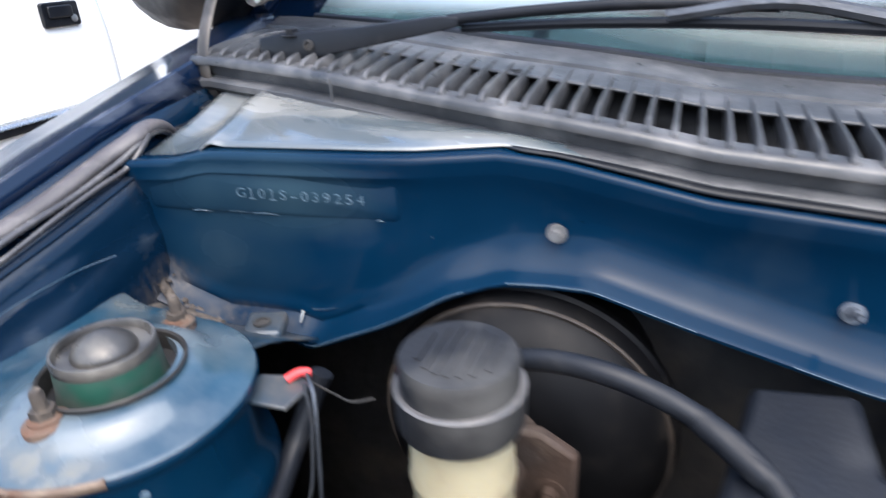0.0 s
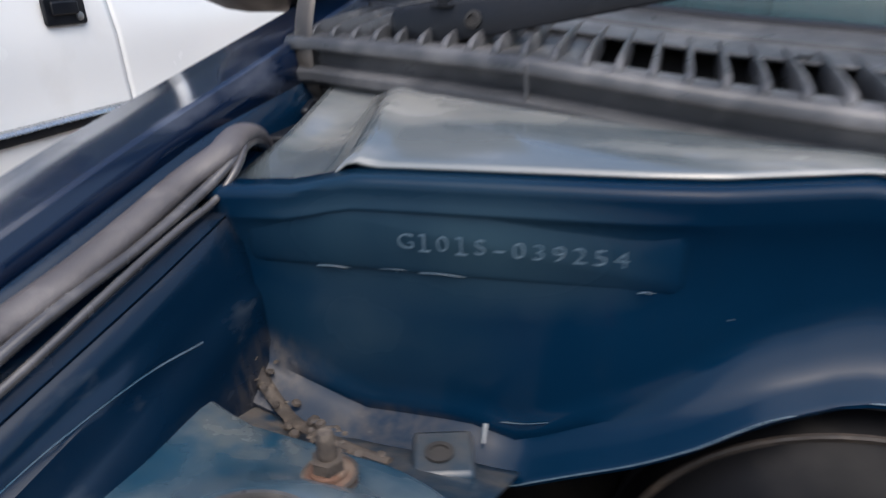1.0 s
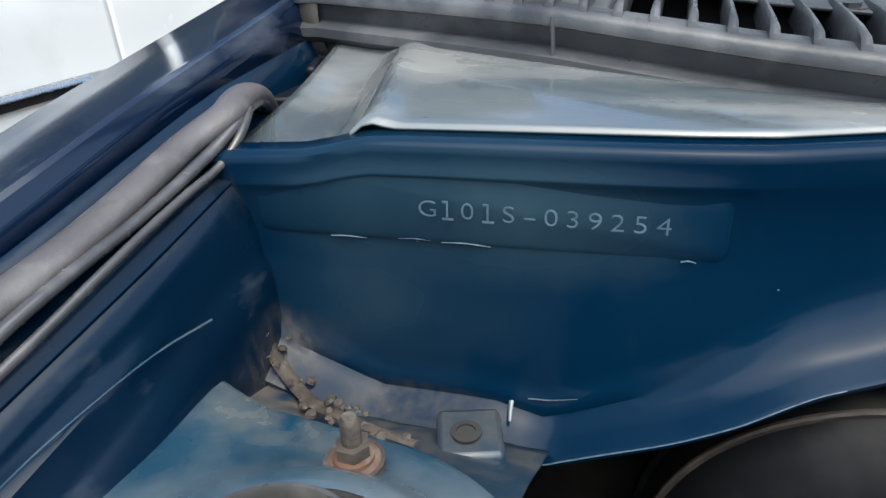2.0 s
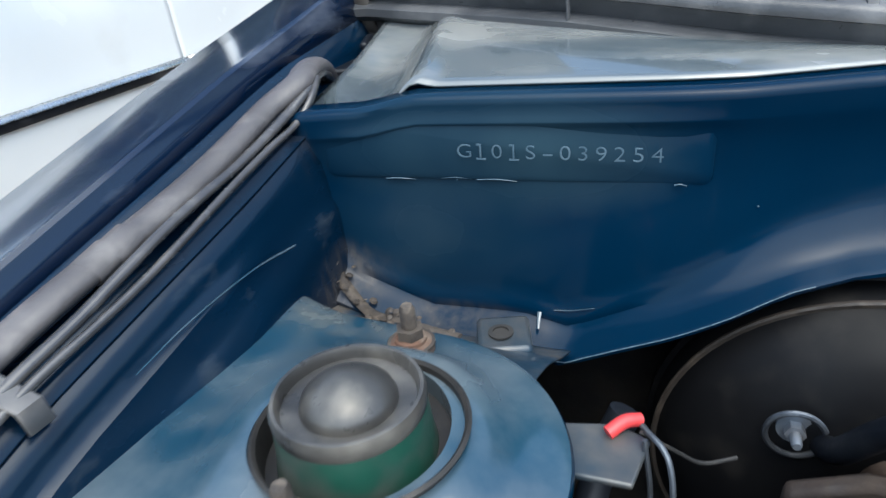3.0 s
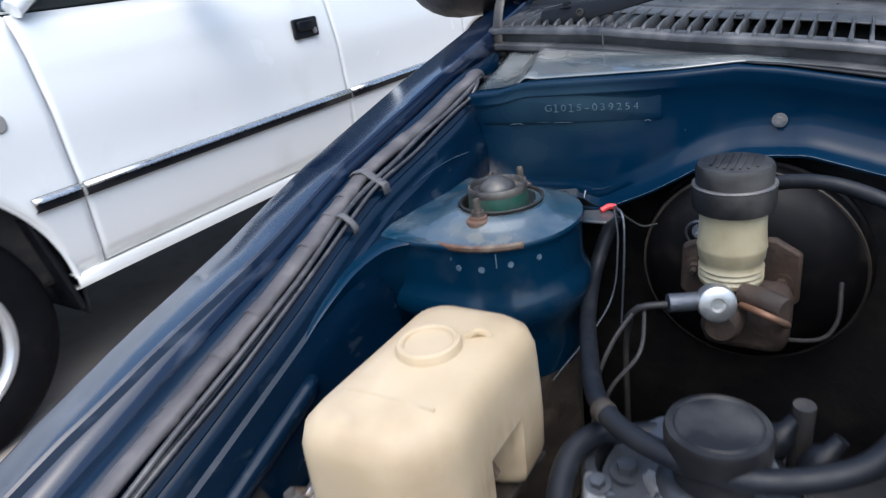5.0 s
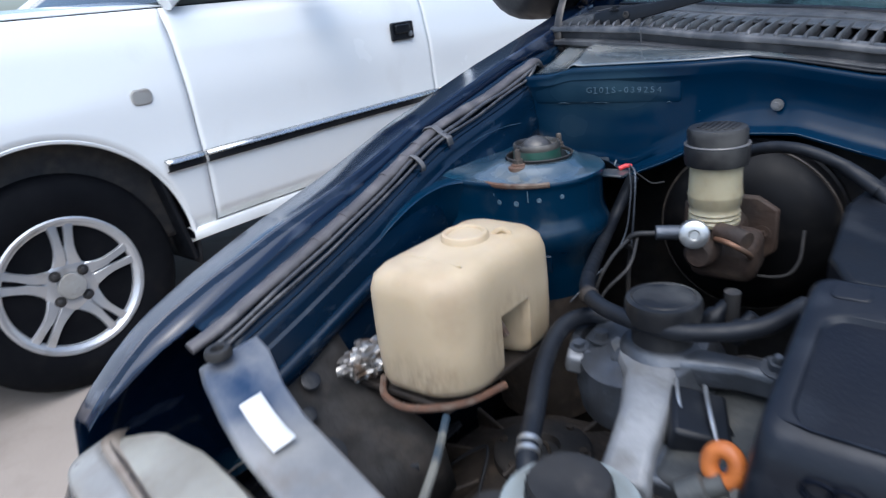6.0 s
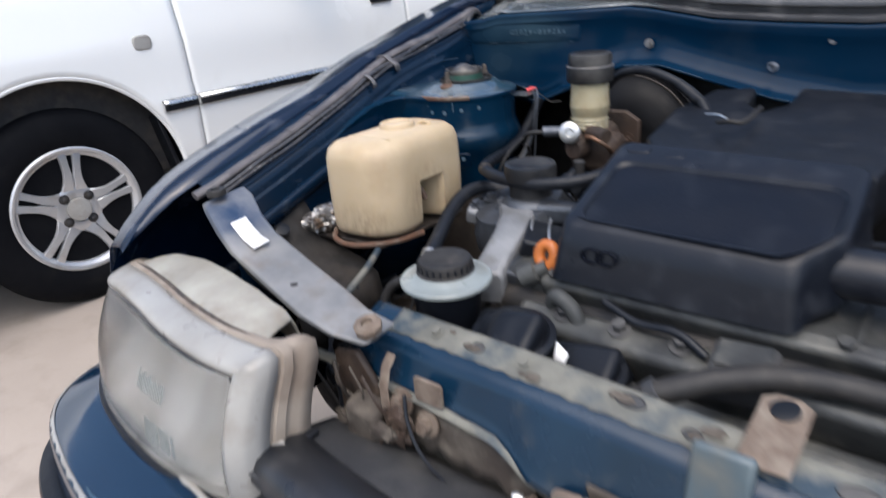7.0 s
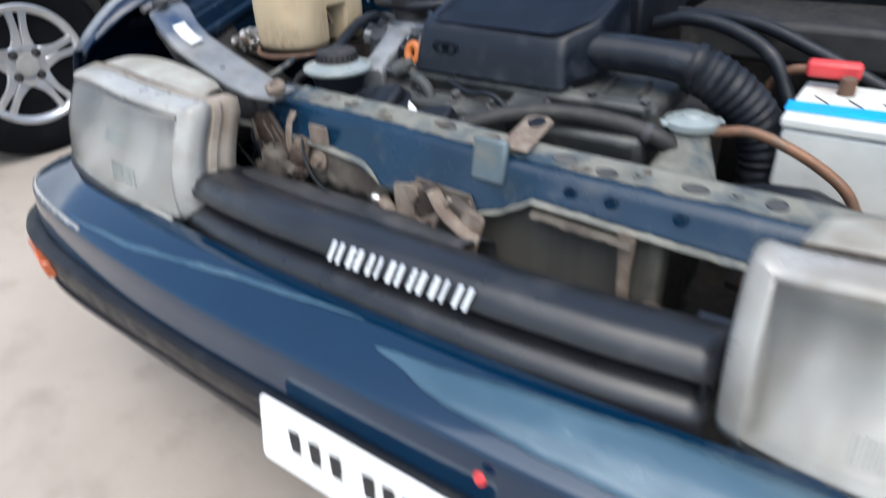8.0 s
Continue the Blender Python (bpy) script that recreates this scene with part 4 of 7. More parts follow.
for k, (x0, x1, z0) in enumerate(((-0.59, -0.572, 0.7945), (-0.556, -0.538, 0.7955), (-0.535, -0.512, 0.7950), (-0.43, -0.424, 0.7955))):
    part("paint_chip", tube([(x0, at(TOP_Y, -x0) + 0.0032, z0), ((x0 + x1) / 2, at(TOP_Y, -x0) + 0.0030, z0 + 0.0008), (x1, at(TOP_Y, -x1) + 0.0034, z0 - 0.0004)], (0.0008, 0.0004), 6, flat=0.5), STAMP, firewall)
random.seed(9)
for k in range(9):
    x, z = random.uniform(-0.60, -0.22), random.uniform(0.755, 0.80)
    y = firewall_row(x)[9][1] - 0.0016
    part("paint_speck", lathe([(0.0006, 0), (0.0004, 0.0003), (0.0001, 0.0004)], (x, y, z), (0, -1, 0), 6), STAMP, firewall, smooth=0)
tag = part("wire_bracket", slab([(-0.462, 0.285), (-0.43, 0.286), (-0.426, 0.312), (-0.44, 0.318), (-0.465, 0.312)], 0.729, 0.732), BLUE_DIRTY, car, "bent grey steel tab", bevel=0.001)
part("red_sleeve", tube([(-0.443, 0.309, 0.734), (-0.437, 0.315, 0.7365), (-0.431, 0.319, 0.7355)], 0.003, 10), RED, tag, "red insulating sleeve")
part("tower_plate", box((-0.494, 0.176, 0.648), (0.05, 0.004, 0.022), (8, 0, 14)), BLUE_WING, car, "small dark plate with two holes", bevel=0.001)
for dx in (-0.012, 0.014):
    part("plate_hole", lathe([(0.0035, 0), (0.0035, 0.0005), (0.0005, 0.0006)], (-0.494 + dx, 0.1735 + dx * 0.25, 0.650), (0.2, -1, 0.1), 12), STAMP, car)
bolt(firewall, (-0.299, 0.453, 0.789), 0.0044, 0.007, (0, -1, 0), ALU_CLEAN, name="bulkhead_bolt")
bolt(firewall, (-0.109, 0.447, 0.756), 0.0042, 0.010, (0, -1, 0.35), ALU, name="bulkhead_stud", stud=0.010)
bolt(firewall, (-0.037, 0.447, 0.792), 0.0042, 0.006, (0, -1, 0), ALU_CLEAN, name="bulkhead_bolt")

# loom and seal lying in the fender channel
loom = thing("wiring_loom", "grey taped wiring loom lying along the wing", "wiring", (-0.64, 0.1, 0.76))
END = [(-0.6485, 0.432, 0.8475), (-0.652, 0.447, 0.8505), (-0.656, 0.462, 0.8505), (-0.662, 0.478, 0.845), (-0.668, 0.492, 0.835)]
part("main_loom", tube([(at(LOOM_X, y) - 0.0075 + 0.0016 * math.sin(y * 21), y, at(LOOM_Z, y) + 0.0012 + 0.0008 * math.sin(y * 34)) for y in span(-0.20, 0.41, 18)] + END, (0.0088, 0.0094), 20, flat=0.62), LOOM, loom)
part("branch_loom", tube([(at(LOOM_X, y) + 0.0052 + 0.0012 * math.sin(y * 33), y, at(LOOM_Z, y) - 0.0020 + 0.001 * math.sin(y * 47)) for y in span(-0.19, 0.41, 22)] + [(q[0] + 0.007, q[1] - 0.002, q[2] - 0.004) for q in END], (0.0028, 0.0034), 12, flat=0.85), CABLE, loom, "thin glossy black cable")
part("side_cable", tube([(at(LOOM_X, y) + 0.0110 + 0.0008 * math.sin(y * 26 + 1), y, at(LOOM_Z, y) - 0.0068 + 0.0012 * math.sin(y * 40)) for y in span(-0.19, 0.41, 22)] + [(-0.637, 0.426, 0.840), (-0.641, 0.442, 0.848)], 0.0022, 10), CABLE, loom, "thin glossy black cable")
random.seed(77)
for k in range(9):
    y = random.uniform(-0.15, 0.38)
    q = Vector((at(LOOM_X, y) - 0.0075 + 0.0016 * math.sin(y * 21), y, at(LOOM_Z, y) + 0.0012 + 0.0008 * math.sin(y * 34)))
    part("tape_turn", tube([q + Vector((0, -0.008, -0.0018)), q + Vector((0, 0.0, 0.0)), q + Vector((0, 0.008, 0.0018))], 0.0096, 18, 3, flat=0.66), LOOM, loom, "overlapping turn of tape")
for y, half in ((0.207, 0.0052), (0.142, 0.0034)):
    x, z = at(LOOM_X, y), at(LOOM_Z, y)
    part("clip", sheet([[(x + dx, y + v * half + dx * 0.2, z + dz) for dx, dz in (((-0.019, 0.004), (-0.014, 0.0085), (-0.004, 0.009), (0.004, 0.003), (0.010, -0.0015), (0.017, -0.006), (0.019, -0.016)) if half > 0.005 else ((0.002, 0.004), (0.006, 0.0035), (0.010, 0.001), (0.014, -0.0025), (0.017, -0.006), (0.019, -0.010), (0.019, -0.016)))] for v in (-1, -0.9, 0.9, 1)]), CLIP, loom, "grey loom clip", solid=0.0018, smooth=30)

# ---- washer tank ----
def washer_tank():
    t = thing("washer_tank", "yellowed cream plastic washer bottle standing on the wing", "washer tank", (-0.45, 0.015, 0.6))

    def outline(grow, z):
        """Plan of the bottle; the cut on the inner side opens below the bridge."""
        x0, x1, y0, y1 = -0.524 - grow, -0.420 + grow, -0.072 - grow, 0.104 + grow
        d = 0.05 if z < 0.672 else 0.0
        out = []
        for cx, cy, r, a0 in ((x0 + 0.022, y0 + 0.022, 0.022, 180), (x1 - 0.046, y0 + 0.050, 0.048, 270)):
            out += [(cx + r * math.cos(radians(a0 + k * 15)), cy + r * math.sin(radians(a0 + k * 15)), z) for k in range(7)]
        for px, py in ((0, 0.004), (-d * 0.25, 0.009), (-d, 0.011), (-d, 0.016), (-d, 0.040), (-d, 0.045), (-d * 0.25, 0.047), (0, 0.052)):
            out.append((x1 + px, py, z))
        for cx, cy, a0 in ((x1 - 0.022, y1 - 0.022, 0), (x0 + 0.022, y1 - 0.022, 90)):
            out += [(cx + 0.022 * math.cos(radians(a0 + k * 15)), cy + 0.022 * math.sin(radians(a0 + k * 15)), z) for k in range(7)]
        return out

    rows = [(-0.020, 0.606), (-0.008, 0.6075), (-0.002, 0.612), (0, 0.62), (0.001, 0.65), (0.001, 0.6715), (0.001, 0.6725), (0.0005, 0.70), (0.0, 0.712), (-0.003, 0.724), (-0.010, 0.7315), (-0.022, 0.735)]
    body = part("bottle", loft([outline(g, z) for g, z in rows]), CREAM, t, smooth=60)
    neck = part("filler_cap", lathe([(0.0245, 0.733), (0.0240, 0.7385), (0.0228, 0.7412), (0.0205, 0.7420), (0.0185, 0.7412), (0.0175, 0.7388), (0.010, 0.7384), (0.001, 0.7390)], (-0.475, 0.030, 0)), CREAM, t, "round cream filler cap")
    part("cap_tab", tube([(-0.457, 0.052, 0.7335), (-0.449, 0.056, 0.7385), (-0.441, 0.060, 0.7335)], 0.0032, 8), CREAM, t)
    part("mould_seam", tube([(-0.516, -0.035, 0.722), (-0.50, -0.03, 0.7345), (-0.435, -0.028, 0.7335)], 0.0012, 6), CREAM, body)
    part("slot_bracket", tube([(-0.445, 0.014, 0.60), (-0.44, 0.016, 0.635), (-0.437, 0.02, 0.655), (-0.43, 0.024, 0.64)], 0.004, 8), RUST, t, "rusty bracket in the slot")
    part("rusty_hoop", tube([(-0.526, -0.060, 0.608), (-0.505, -0.080, 0.604), (-0.470, -0.080, 0.602), (-0.432, -0.048, 0.602), (-0.414, -0.005, 0.604)], 0.0038, 8), RUST, t, "rusty retaining hoop")
    return t


washer_tank()
bottle_shelf = part("bottle_shelf", slab([(-0.59, -0.07), (-0.44, -0.062), (-0.425, 0.10), (-0.60, 0.11)], 0.594, 0.601), GRIME, car, "grimy shelf below the washer bottle", bevel=0.002)
part("yellow_rod", tube([(-0.437, -0.07, 0.598), (-0.40, -0.13, 0.602), (-0.361, -0.205, 0.606)], 0.004, 8), CONCRETE_DUST, car, "dusty pale steel rod")
apron = part("front_apron", sheet([[(x, y - 0.03 * v, z - 0.012 * math.sin(3 * v) + 0.003 * noise.noise((x * 25, y * 25 + v, 2))) for x, z in ((-0.612, 0.655), (-0.598, 0.640), (-0.575, 0.612), (-0.55, 0.592), (-0.52, 0.578), (-0.485, 0.570), (-0.46, 0.555), (-0.45, 0.50))] for v, y in zip(span(0, 1, 10), span(-0.055, -0.165, 10))]), EARTHY, car, "brown dirt-caked front apron", solid=0.0015, smooth=60)
for q, r in (((-0.577, -0.112, 0.6165), 0.010), ((-0.557, -0.135, 0.597), 0.008), ((-0.515, -0.150, 0.578), 0.017)):
    part("apron_hole", lathe([(r, -0.002), (r, 0.0012), (r * 0.9, 0.0016), (0.001, 0.0012)], q, (0.55, -0.15, 0.8), 22), BLACK, apron, "dark hole")
foil = thing("foil_scrap", "crumpled silver foil wrap tucked beside the washer bottle", "foil", (-0.555, -0.05, 0.61))
bm = bmesh.new()
bmesh.ops.create_icosphere(bm, subdivisions=4, radius=1)
for v in bm.verts:
    k = 1 + 0.35 * noise.noise(v.co * 2.2) + 0.28 * noise.noise(v.co * 5) + 0.16 * noise.noise(v.co * 12)
    v.co = Vector((-0.553 + 0.024 * v.co.x * k, -0.05 + 0.036 * v.co.y * k, 0.618 + 0.016 * v.co.z * k))
part("foil", bm, FOIL, foil, smooth=0)

# ---- brake booster, master cylinder and reservoir ----
brake = thing("brake_master_cylinder", "brake master cylinder with cream reservoir and black cap", "brake cylinder", (-0.314, 0.26, 0.66))
part("booster", lathe([(0.02, -0.150), (0.045, -0.148), (0.070, -0.142), (0.090, -0.133), (0.104, -0.121), (0.112, -0.108), (0.115, -0.096), (0.116, -0.09), (0.119, -0.088), (0.119, -0.08), (0.112, -0.07), (0.10, -0.02)], (-0.318, 0.53, 0.63), (0, 1, 0), 72), BOOSTER, brake, "black round brake booster")
for r, y in ((0.1135, -0.108),):
    part("crimp_ring", lathe([(r - 0.0012, -0.001), (r, -0.0016), (r + 0.0012, -0.0008), (r + 0.0012, 0.001), (r - 0.0012, 0.001)], (-0.318, 0.53 + y, 0.63), (0, 1, 0), 64), GRIME, brake, "worn crimped ring")
bolt(brake, (-0.3625, 0.389, 0.685), 0.0050, 0.007, (0, -1, 0.1), DULL, stud=0.007, name="booster_stud")
part("stud_clip", tube([(-0.3625 + 0.0135 * math.cos(a), 0.3835, 0.685 + 0.0135 * math.sin(a)) for a in span(radians(20), radians(330), 20)], 0.0016, 8, 2), ALU, brake, "grey spring clip round the stud")
part("cylinder", lathe([(0.012, -0.06), (0.0165, -0.055), (0.0185, -0.02), (0.0185, 0.05), (0.022, 0.055), (0.022, 0.09)], (-0.314, 0.285, 0.668), (0, 1, 0), 28), BROWN, brake, "rusty cylinder casting")
part("end_block", box((-0.300, 0.280, 0.655), (0.072, 0.055, 0.052), (10, 0, 0)), BROWN, brake, bevel=0.014, seg=3)
part("mounting_flange", slab([(-0.372, 0.640), (-0.352, 0.622), (-0.280, 0.622), (-0.262, 0.640), (-0.262, 0.690), (-0.285, 0.704), (-0.340, 0.704), (-0.370, 0.690)], 0.338, 0.348, lambda u, v, h: (u, h, v)), BROWN, brake, "dark rusty mounting flange", bevel=0.003)
for x, z in ((-0.357, 0.668), (-0.278, 0.660)):
    bolt(brake, (x, 0.338, z), 0.0058, 0.008, (0, -1, 0), BROWN, stud=0.005, name="flange_nut")
part("bracket_lip", tube([(-0.335, 0.297, 0.637), (-0.315, 0.290, 0.629), (-0.25, 0.290, 0.629), (-0.230, 0.298, 0.645), (-0.229, 0.312, 0.68)], 0.002, 8), RUBBER, brake, "worn bracket edge")
body = part("reservoir", lathe([(0.018, 0.688), (0.0265, 0.690), (0.0275, 0.694), (0.0255, 0.6965), (0.0275, 0.699), (0.0255, 0.7015), (0.0275, 0.704), (0.0260, 0.7065), (0.0265, 0.711), (0.0275, 0.7125), (0.0285, 0.722), (0.0290, 0.7235), (0.0285, 0.7255), (0.0275, 0.740), (0.027, 0.768)], (-0.315, 0.279, 0), n=44), RESV, brake, "cream fluid reservoir with ribbed neck")
cap = part("cap", lathe([(0.0275, 0.757), (0.0325, 0.7585), (0.0335, 0.762), (0.0338, 0.776), (0.0330, 0.780), (0.0312, 0.7805), (0.0308, 0.783), (0.0312, 0.7945), (0.0295, 0.7980), (0.020, 0.7985), (0.001, 0.7985)], (-0.315, 0.279, 0), n=44), CAP, brake, "black ribbed screw cap")
# The lighter ring draws the collar's highlight.
part("cap_ring", lathe([(0.0325, 0.7795), (0.0340, 0.7805), (0.0330, 0.7818), (0.030, 0.7815)], (-0.315, 0.279, 0), n=44), CLIP, cap, "pale ring, the collar's highlight in its colour")
for i in range(-3, 4):
    w = math.sqrt(0.022 ** 2 - (i * 0.006) ** 2)
    part("cap_ridge", box((-0.314 + i * 0.006, 0.279, 0.7992), (0.0022, w * 2, 0.0008), (0, 0, 0)), CAP, cap)
part("outlet", tube([(-0.314, 0.235, 0.692), (-0.335, 0.215, 0.696), (-0.352, 0.205, 0.697)], 0.008, 14), ALU, brake, "silver outlet union")
part("end_plug", lathe([(0.0155, -0.004), (0.0162, 0.003), (0.0152, 0.010), (0.0135, 0.0115), (0.006, 0.0118), (0.0045, 0.009)], (-0.318, 0.224, 0.694), (0.35, -0.9, 0.2), 26), ZINC, brake, "bright round end plug")
part("brake_pipe", tube([(-0.352, 0.203, 0.697), (-0.372, 0.195, 0.695), (-0.385, 0.20, 0.68), (-0.392, 0.23, 0.66), (-0.40, 0.24, 0.62), (-0.40, 0.24, 0.5)], 0.003, 10), RUBBER, brake)
part("brake_pipe", tube([(-0.30, 0.24, 0.685), (-0.28, 0.22, 0.69), (-0.265, 0.23, 0.678), (-0.27, 0.26, 0.66), (-0.30, 0.31, 0.64)], 0.003, 10), COPPER, brake)
part("outlet", tube([(-0.30, 0.25, 0.69), (-0.282, 0.24, 0.692), (-0.266, 0.232, 0.690)], 0.010, 14), BROWN, brake, "rusty outlet union")

# ---- engine: block, heads, covers ----
engine = thing("engine", "greasy aluminium and black engine in the bay", "engine", (-0.05, 0.05, 0.2))
part("block", box((-0.03, 0.06, 0.42), (0.46, 0.26, 0.34)), DARK, engine, bevel=0.015)
part("rocker_cover", box((-0.04, 0.02, 0.60), (0.42, 0.15, 0.035), (6, 0, 0)), HEADMETAL, engine, "dusty alloy rocker cover", bevel=0.010, seg=3)
part("head_rail", box((-0.02, -0.085, 0.565), (0.38, 0.035, 0.05), (20, 0, 0)), HEADMETAL, engine, bevel=0.008)
part("head_rail", box((0.0, -0.115, 0.535), (0.36, 0.02, 0.035), (10, 0, 0)), HEADMETAL, engine, bevel=0.006)
part("timing_housing", lathe([(0.07, 0), (0.068, 0.02), (0.062, 0.03), (0.058, 0.045), (0.03, 0.05)], (-0.30, 0.075, 0.60), (-0.15, -0.25, 1), 36), ALU, engine, "grey alloy distributor housing")
part("housing_arm", loft([[Vector(c) + Vector((dx * w, 0.35 * dx * w, dz * h)) for dx, dz in ((-1, -1), (1, -1), (1, 0.7), (0.7, 1), (-0.7, 1), (-1, 0.7))] for c, w, h in (((-0.318, 0.085, 0.630), 0.034, 0.012), ((-0.300, 0.055, 0.634), 0.026, 0.014), ((-0.282, 0.025, 0.630), 0.021, 0.016), ((-0.272, -0.01, 0.618), 0.019, 0.017), ((-0.268, -0.045, 0.602), 0.018, 0.018), ((-0.262, -0.075, 0.588), 0.020, 0.02))]), ALU_CLEAN, engine, "ribbed alloy casting", bevel=0.004)
part("dark_cap", lathe([(0.027, 0.640), (0.027, 0.672), (0.0325, 0.676), (0.0330, 0.690), (0.0315, 0.6945), (0.0275, 0.6955), (0.0265, 0.6945), (0.0255, 0.6955), (0.001, 0.6958)], (-0.288, 0.066, 0), n=40), CAP, engine, "round black cap with a flat lid")
part("ignition_block", box((-0.240, 0.012, 0.612), (0.046, 0.046, 0.026), (12, 8, 42)), BLACK, engine, "black square ignition block", bevel=0.003)
part("block_edge", tube([(-0.262, 0.020, 0.6275), (-0.240, -0.018, 0.6225)], 0.0012, 6), ALU_CLEAN, engine, "bright edge strip")
part("bracket", box((-0.235, -0.035, 0.598), (0.05, 0.04, 0.018), (10, 10, 10)), ALU, engine, bevel=0.004)
for x, y, z, r in ((-0.172, -0.156, 0.598, 0.038), (-0.098, -0.146, 0.578, 0.032)):
    sock = part("duct_socket", lathe([(r, -0.10), (r, -0.004), (r + 0.003, 0.0), (r - 0.003, 0.0025), (r - 0.007, -0.003), (r - 0.010, -0.008), (r - 0.016, -0.009), (r - 0.018, -0.005), (r - 0.022, -0.0045), (0.001, -0.006)], (x, y, z), (0.10, -0.16, 0.97), 40), BLACK, engine, "black round plastic socket")
dip = part("dipstick", lathe([(0.003, 0), (0.003, 0.05)], (-0.20, -0.035, 0.575), (0, -0.15, 1), 10), ALU, engine)
bm = bmesh.new()
ring = [(-0.199 + 0.0095 * math.cos(a), -0.046 + 0.003 * math.sin(a), 0.631 + 0.0115 * math.sin(a)) for a in span(0, 2 * math.pi, 24)]
part("dipstick_handle", tube(ring, 0.0066, 12, 2), ORANGE, dip, "orange plastic loop handle")

part("head_rail", box((-0.02, -0.050, 0.600), (0.36, 0.022, 0.030), (25, 0, 0)), HEADMETAL, engine, bevel=0.006)
for x, y, z in ((-0.172, -0.150, 0.572), (-0.096, -0.140, 0.552)):
    part("socket_block", box((x - 0.012, y, z), (0.075, 0.07, 0.05), (28, -10, 0)), BLACK, engine, "black plastic socket base", bevel=0.008, seg=3)
for i in range(9):
    part("cover_rib", box((-0.215 + i * 0.044, -0.020, 0.6155), (0.006, 0.062, 0.008), (8, 0, 0)), HEADMETAL, engine, bevel=0.002)
for i in range(6):
    bolt(engine, (-0.185 + i * 0.068, -0.0535, 0.612), 0.0062, 0.008, (0, -0.4, 0.9), HEADMETAL, name="cover_bolt")
    bolt(engine, (-0.155 + i * 0.06, -0.087, 0.591), 0.0068, 0.010, (0, -0.35, 0.92), GUIDE, name="rail_bolt")
part("coil_box", box((0.022, -0.100, 0.588), (0.052, 0.038, 0.040), (14, 0, 6)), GUIDE, engine, "dusty grey ignition box", bevel=0.004)
part("box_lid", box((0.022, -0.104, 0.6085), (0.044, 0.030, 0.005), (14, 0, 6)), HEADMETAL, engine, bevel=0.0015)
part("lead", tube([(-0.01, -0.095, 0.592), (-0.04, -0.088, 0.604), (-0.08, -0.082, 0.600), (-0.12, -0.070, 0.607)], 0.0042, 10), HOSE, engine, "black ignition lead")
part("paper_scrap", sheet([[(-0.128 + 0.012 * u, -0.158 + 0.008 * v, 0.584 + 0.016 * v * (1 - 0.6 * u)) for v in (0, 0.5, 1)] for u in (0, 0.5, 1)]), WHITE_TAG, engine, "white torn paper scrap", solid=0.0006)
part("grey_elbow", tube([(-0.165, -0.075, 0.575), (-0.172, -0.080, 0.598), (-0.162, -0.086, 0.608), (-0.145, -0.088, 0.598), (-0.135, -0.088, 0.575)], 0.0085, 14), HEADMETAL, engine, "grey breather elbow")
part("connector", box((-0.235, 0.005, 0.622), (0.045, 0.055, 0.022), (8, 14, 25)), BLACK, engine, "black connector block", bevel=0.004)
for k in (-1, 1):
    part("spring_clip", tube([(-0.25 + 0.012 * k, 0.03, 0.640), (-0.238 + 0.012 * k, 0.005, 0.637), (-0.222 + 0.012 * k, -0.022, 0.626)], 0.0018, 8), ZINC, engine, "bright spring clip")
part("sensor", lathe([(0.012, 0), (0.012, 0.018), (0.008, 0.02), (0.008, 0.032)], (-0.222, -0.062, 0.606), (0.7, 0.3, 0.4), 14), HEADMETAL, engine, "alloy sensor body")
part("cap_flange", lathe([(0.036, 0.640), (0.038, 0.646), (0.034, 0.652), (0.028, 0.654)], (-0.288, 0.066, 0), n=30), ALU, engine)
part("casting_bar", loft([[Vector(c) + Vector((0.25 * dy * w, dy * w, dz * h)) for dy, dz in ((-1, -1), (1, -1), (1, 0.6), (0.6, 1), (-0.6, 1), (-1, 0.6))] for c, w, h in (((-0.318, 0.060, 0.632), 0.026, 0.014), ((-0.285, 0.052, 0.638), 0.022, 0.014), ((-0.250, 0.056, 0.640), 0.015, 0.013), ((-0.215, 0.062, 0.641), 0.012, 0.012), ((-0.180, 0.066, 0.640), 0.014, 0.012))]), ALU, engine, "grey casting bar to the air box", bevel=0.003)
bolt(engine, (-0.193, 0.064, 0.652), 0.0075, 0.008, (0.1, -0.25, 1), ALU, stud=0.004, name="casting_nut")
part("clamp_boss", loft([[Vector((-0.352, 0.080, 0.622)) + Vector((r * math.cos(a) * 0.8, r * math.sin(a), h)) for a in span(radians(80), radians(290), 16)] for r, h in ((0.040, -0.016), (0.041, 0.006), (0.036, 0.012), (0.027, 0.012), (0.024, 0.004), (0.024, -0.016))], closed=False), ALU, engine, "curved alloy clamp boss", solid=0.003)
part("clamp_ear", box((-0.362, 0.048, 0.622), (0.024, 0.030, 0.022), (10, 10, 20)), ALU_CLEAN, engine, bevel=0.005, seg=3)
bolt(engine, (-0.362, 0.048, 0.634), 0.0055, 0.006, (0, -0.2, 1), ALU, name="casting_nut")
for dx, dy in ((0.0, 0.0), (0.026, -0.012)):
    part("lead_boot", lathe([(0.009, 0), (0.010, 0.004), (0.0095, 0.016), (0.006, 0.020), (0.005, 0.030)], (-0.262 + dx, 0.100 + dy, 0.655), (0.5, 0.3, 0.8), 16), BLACK, engine, "black rubber lead boot")
part("vertical_pipe", tube([(-0.245, 0.118, 0.60), (-0.244, 0.112, 0.65), (-0.243, 0.110, 0.690)], 0.007, 12), RUBBER, engine, "short grey pipe")
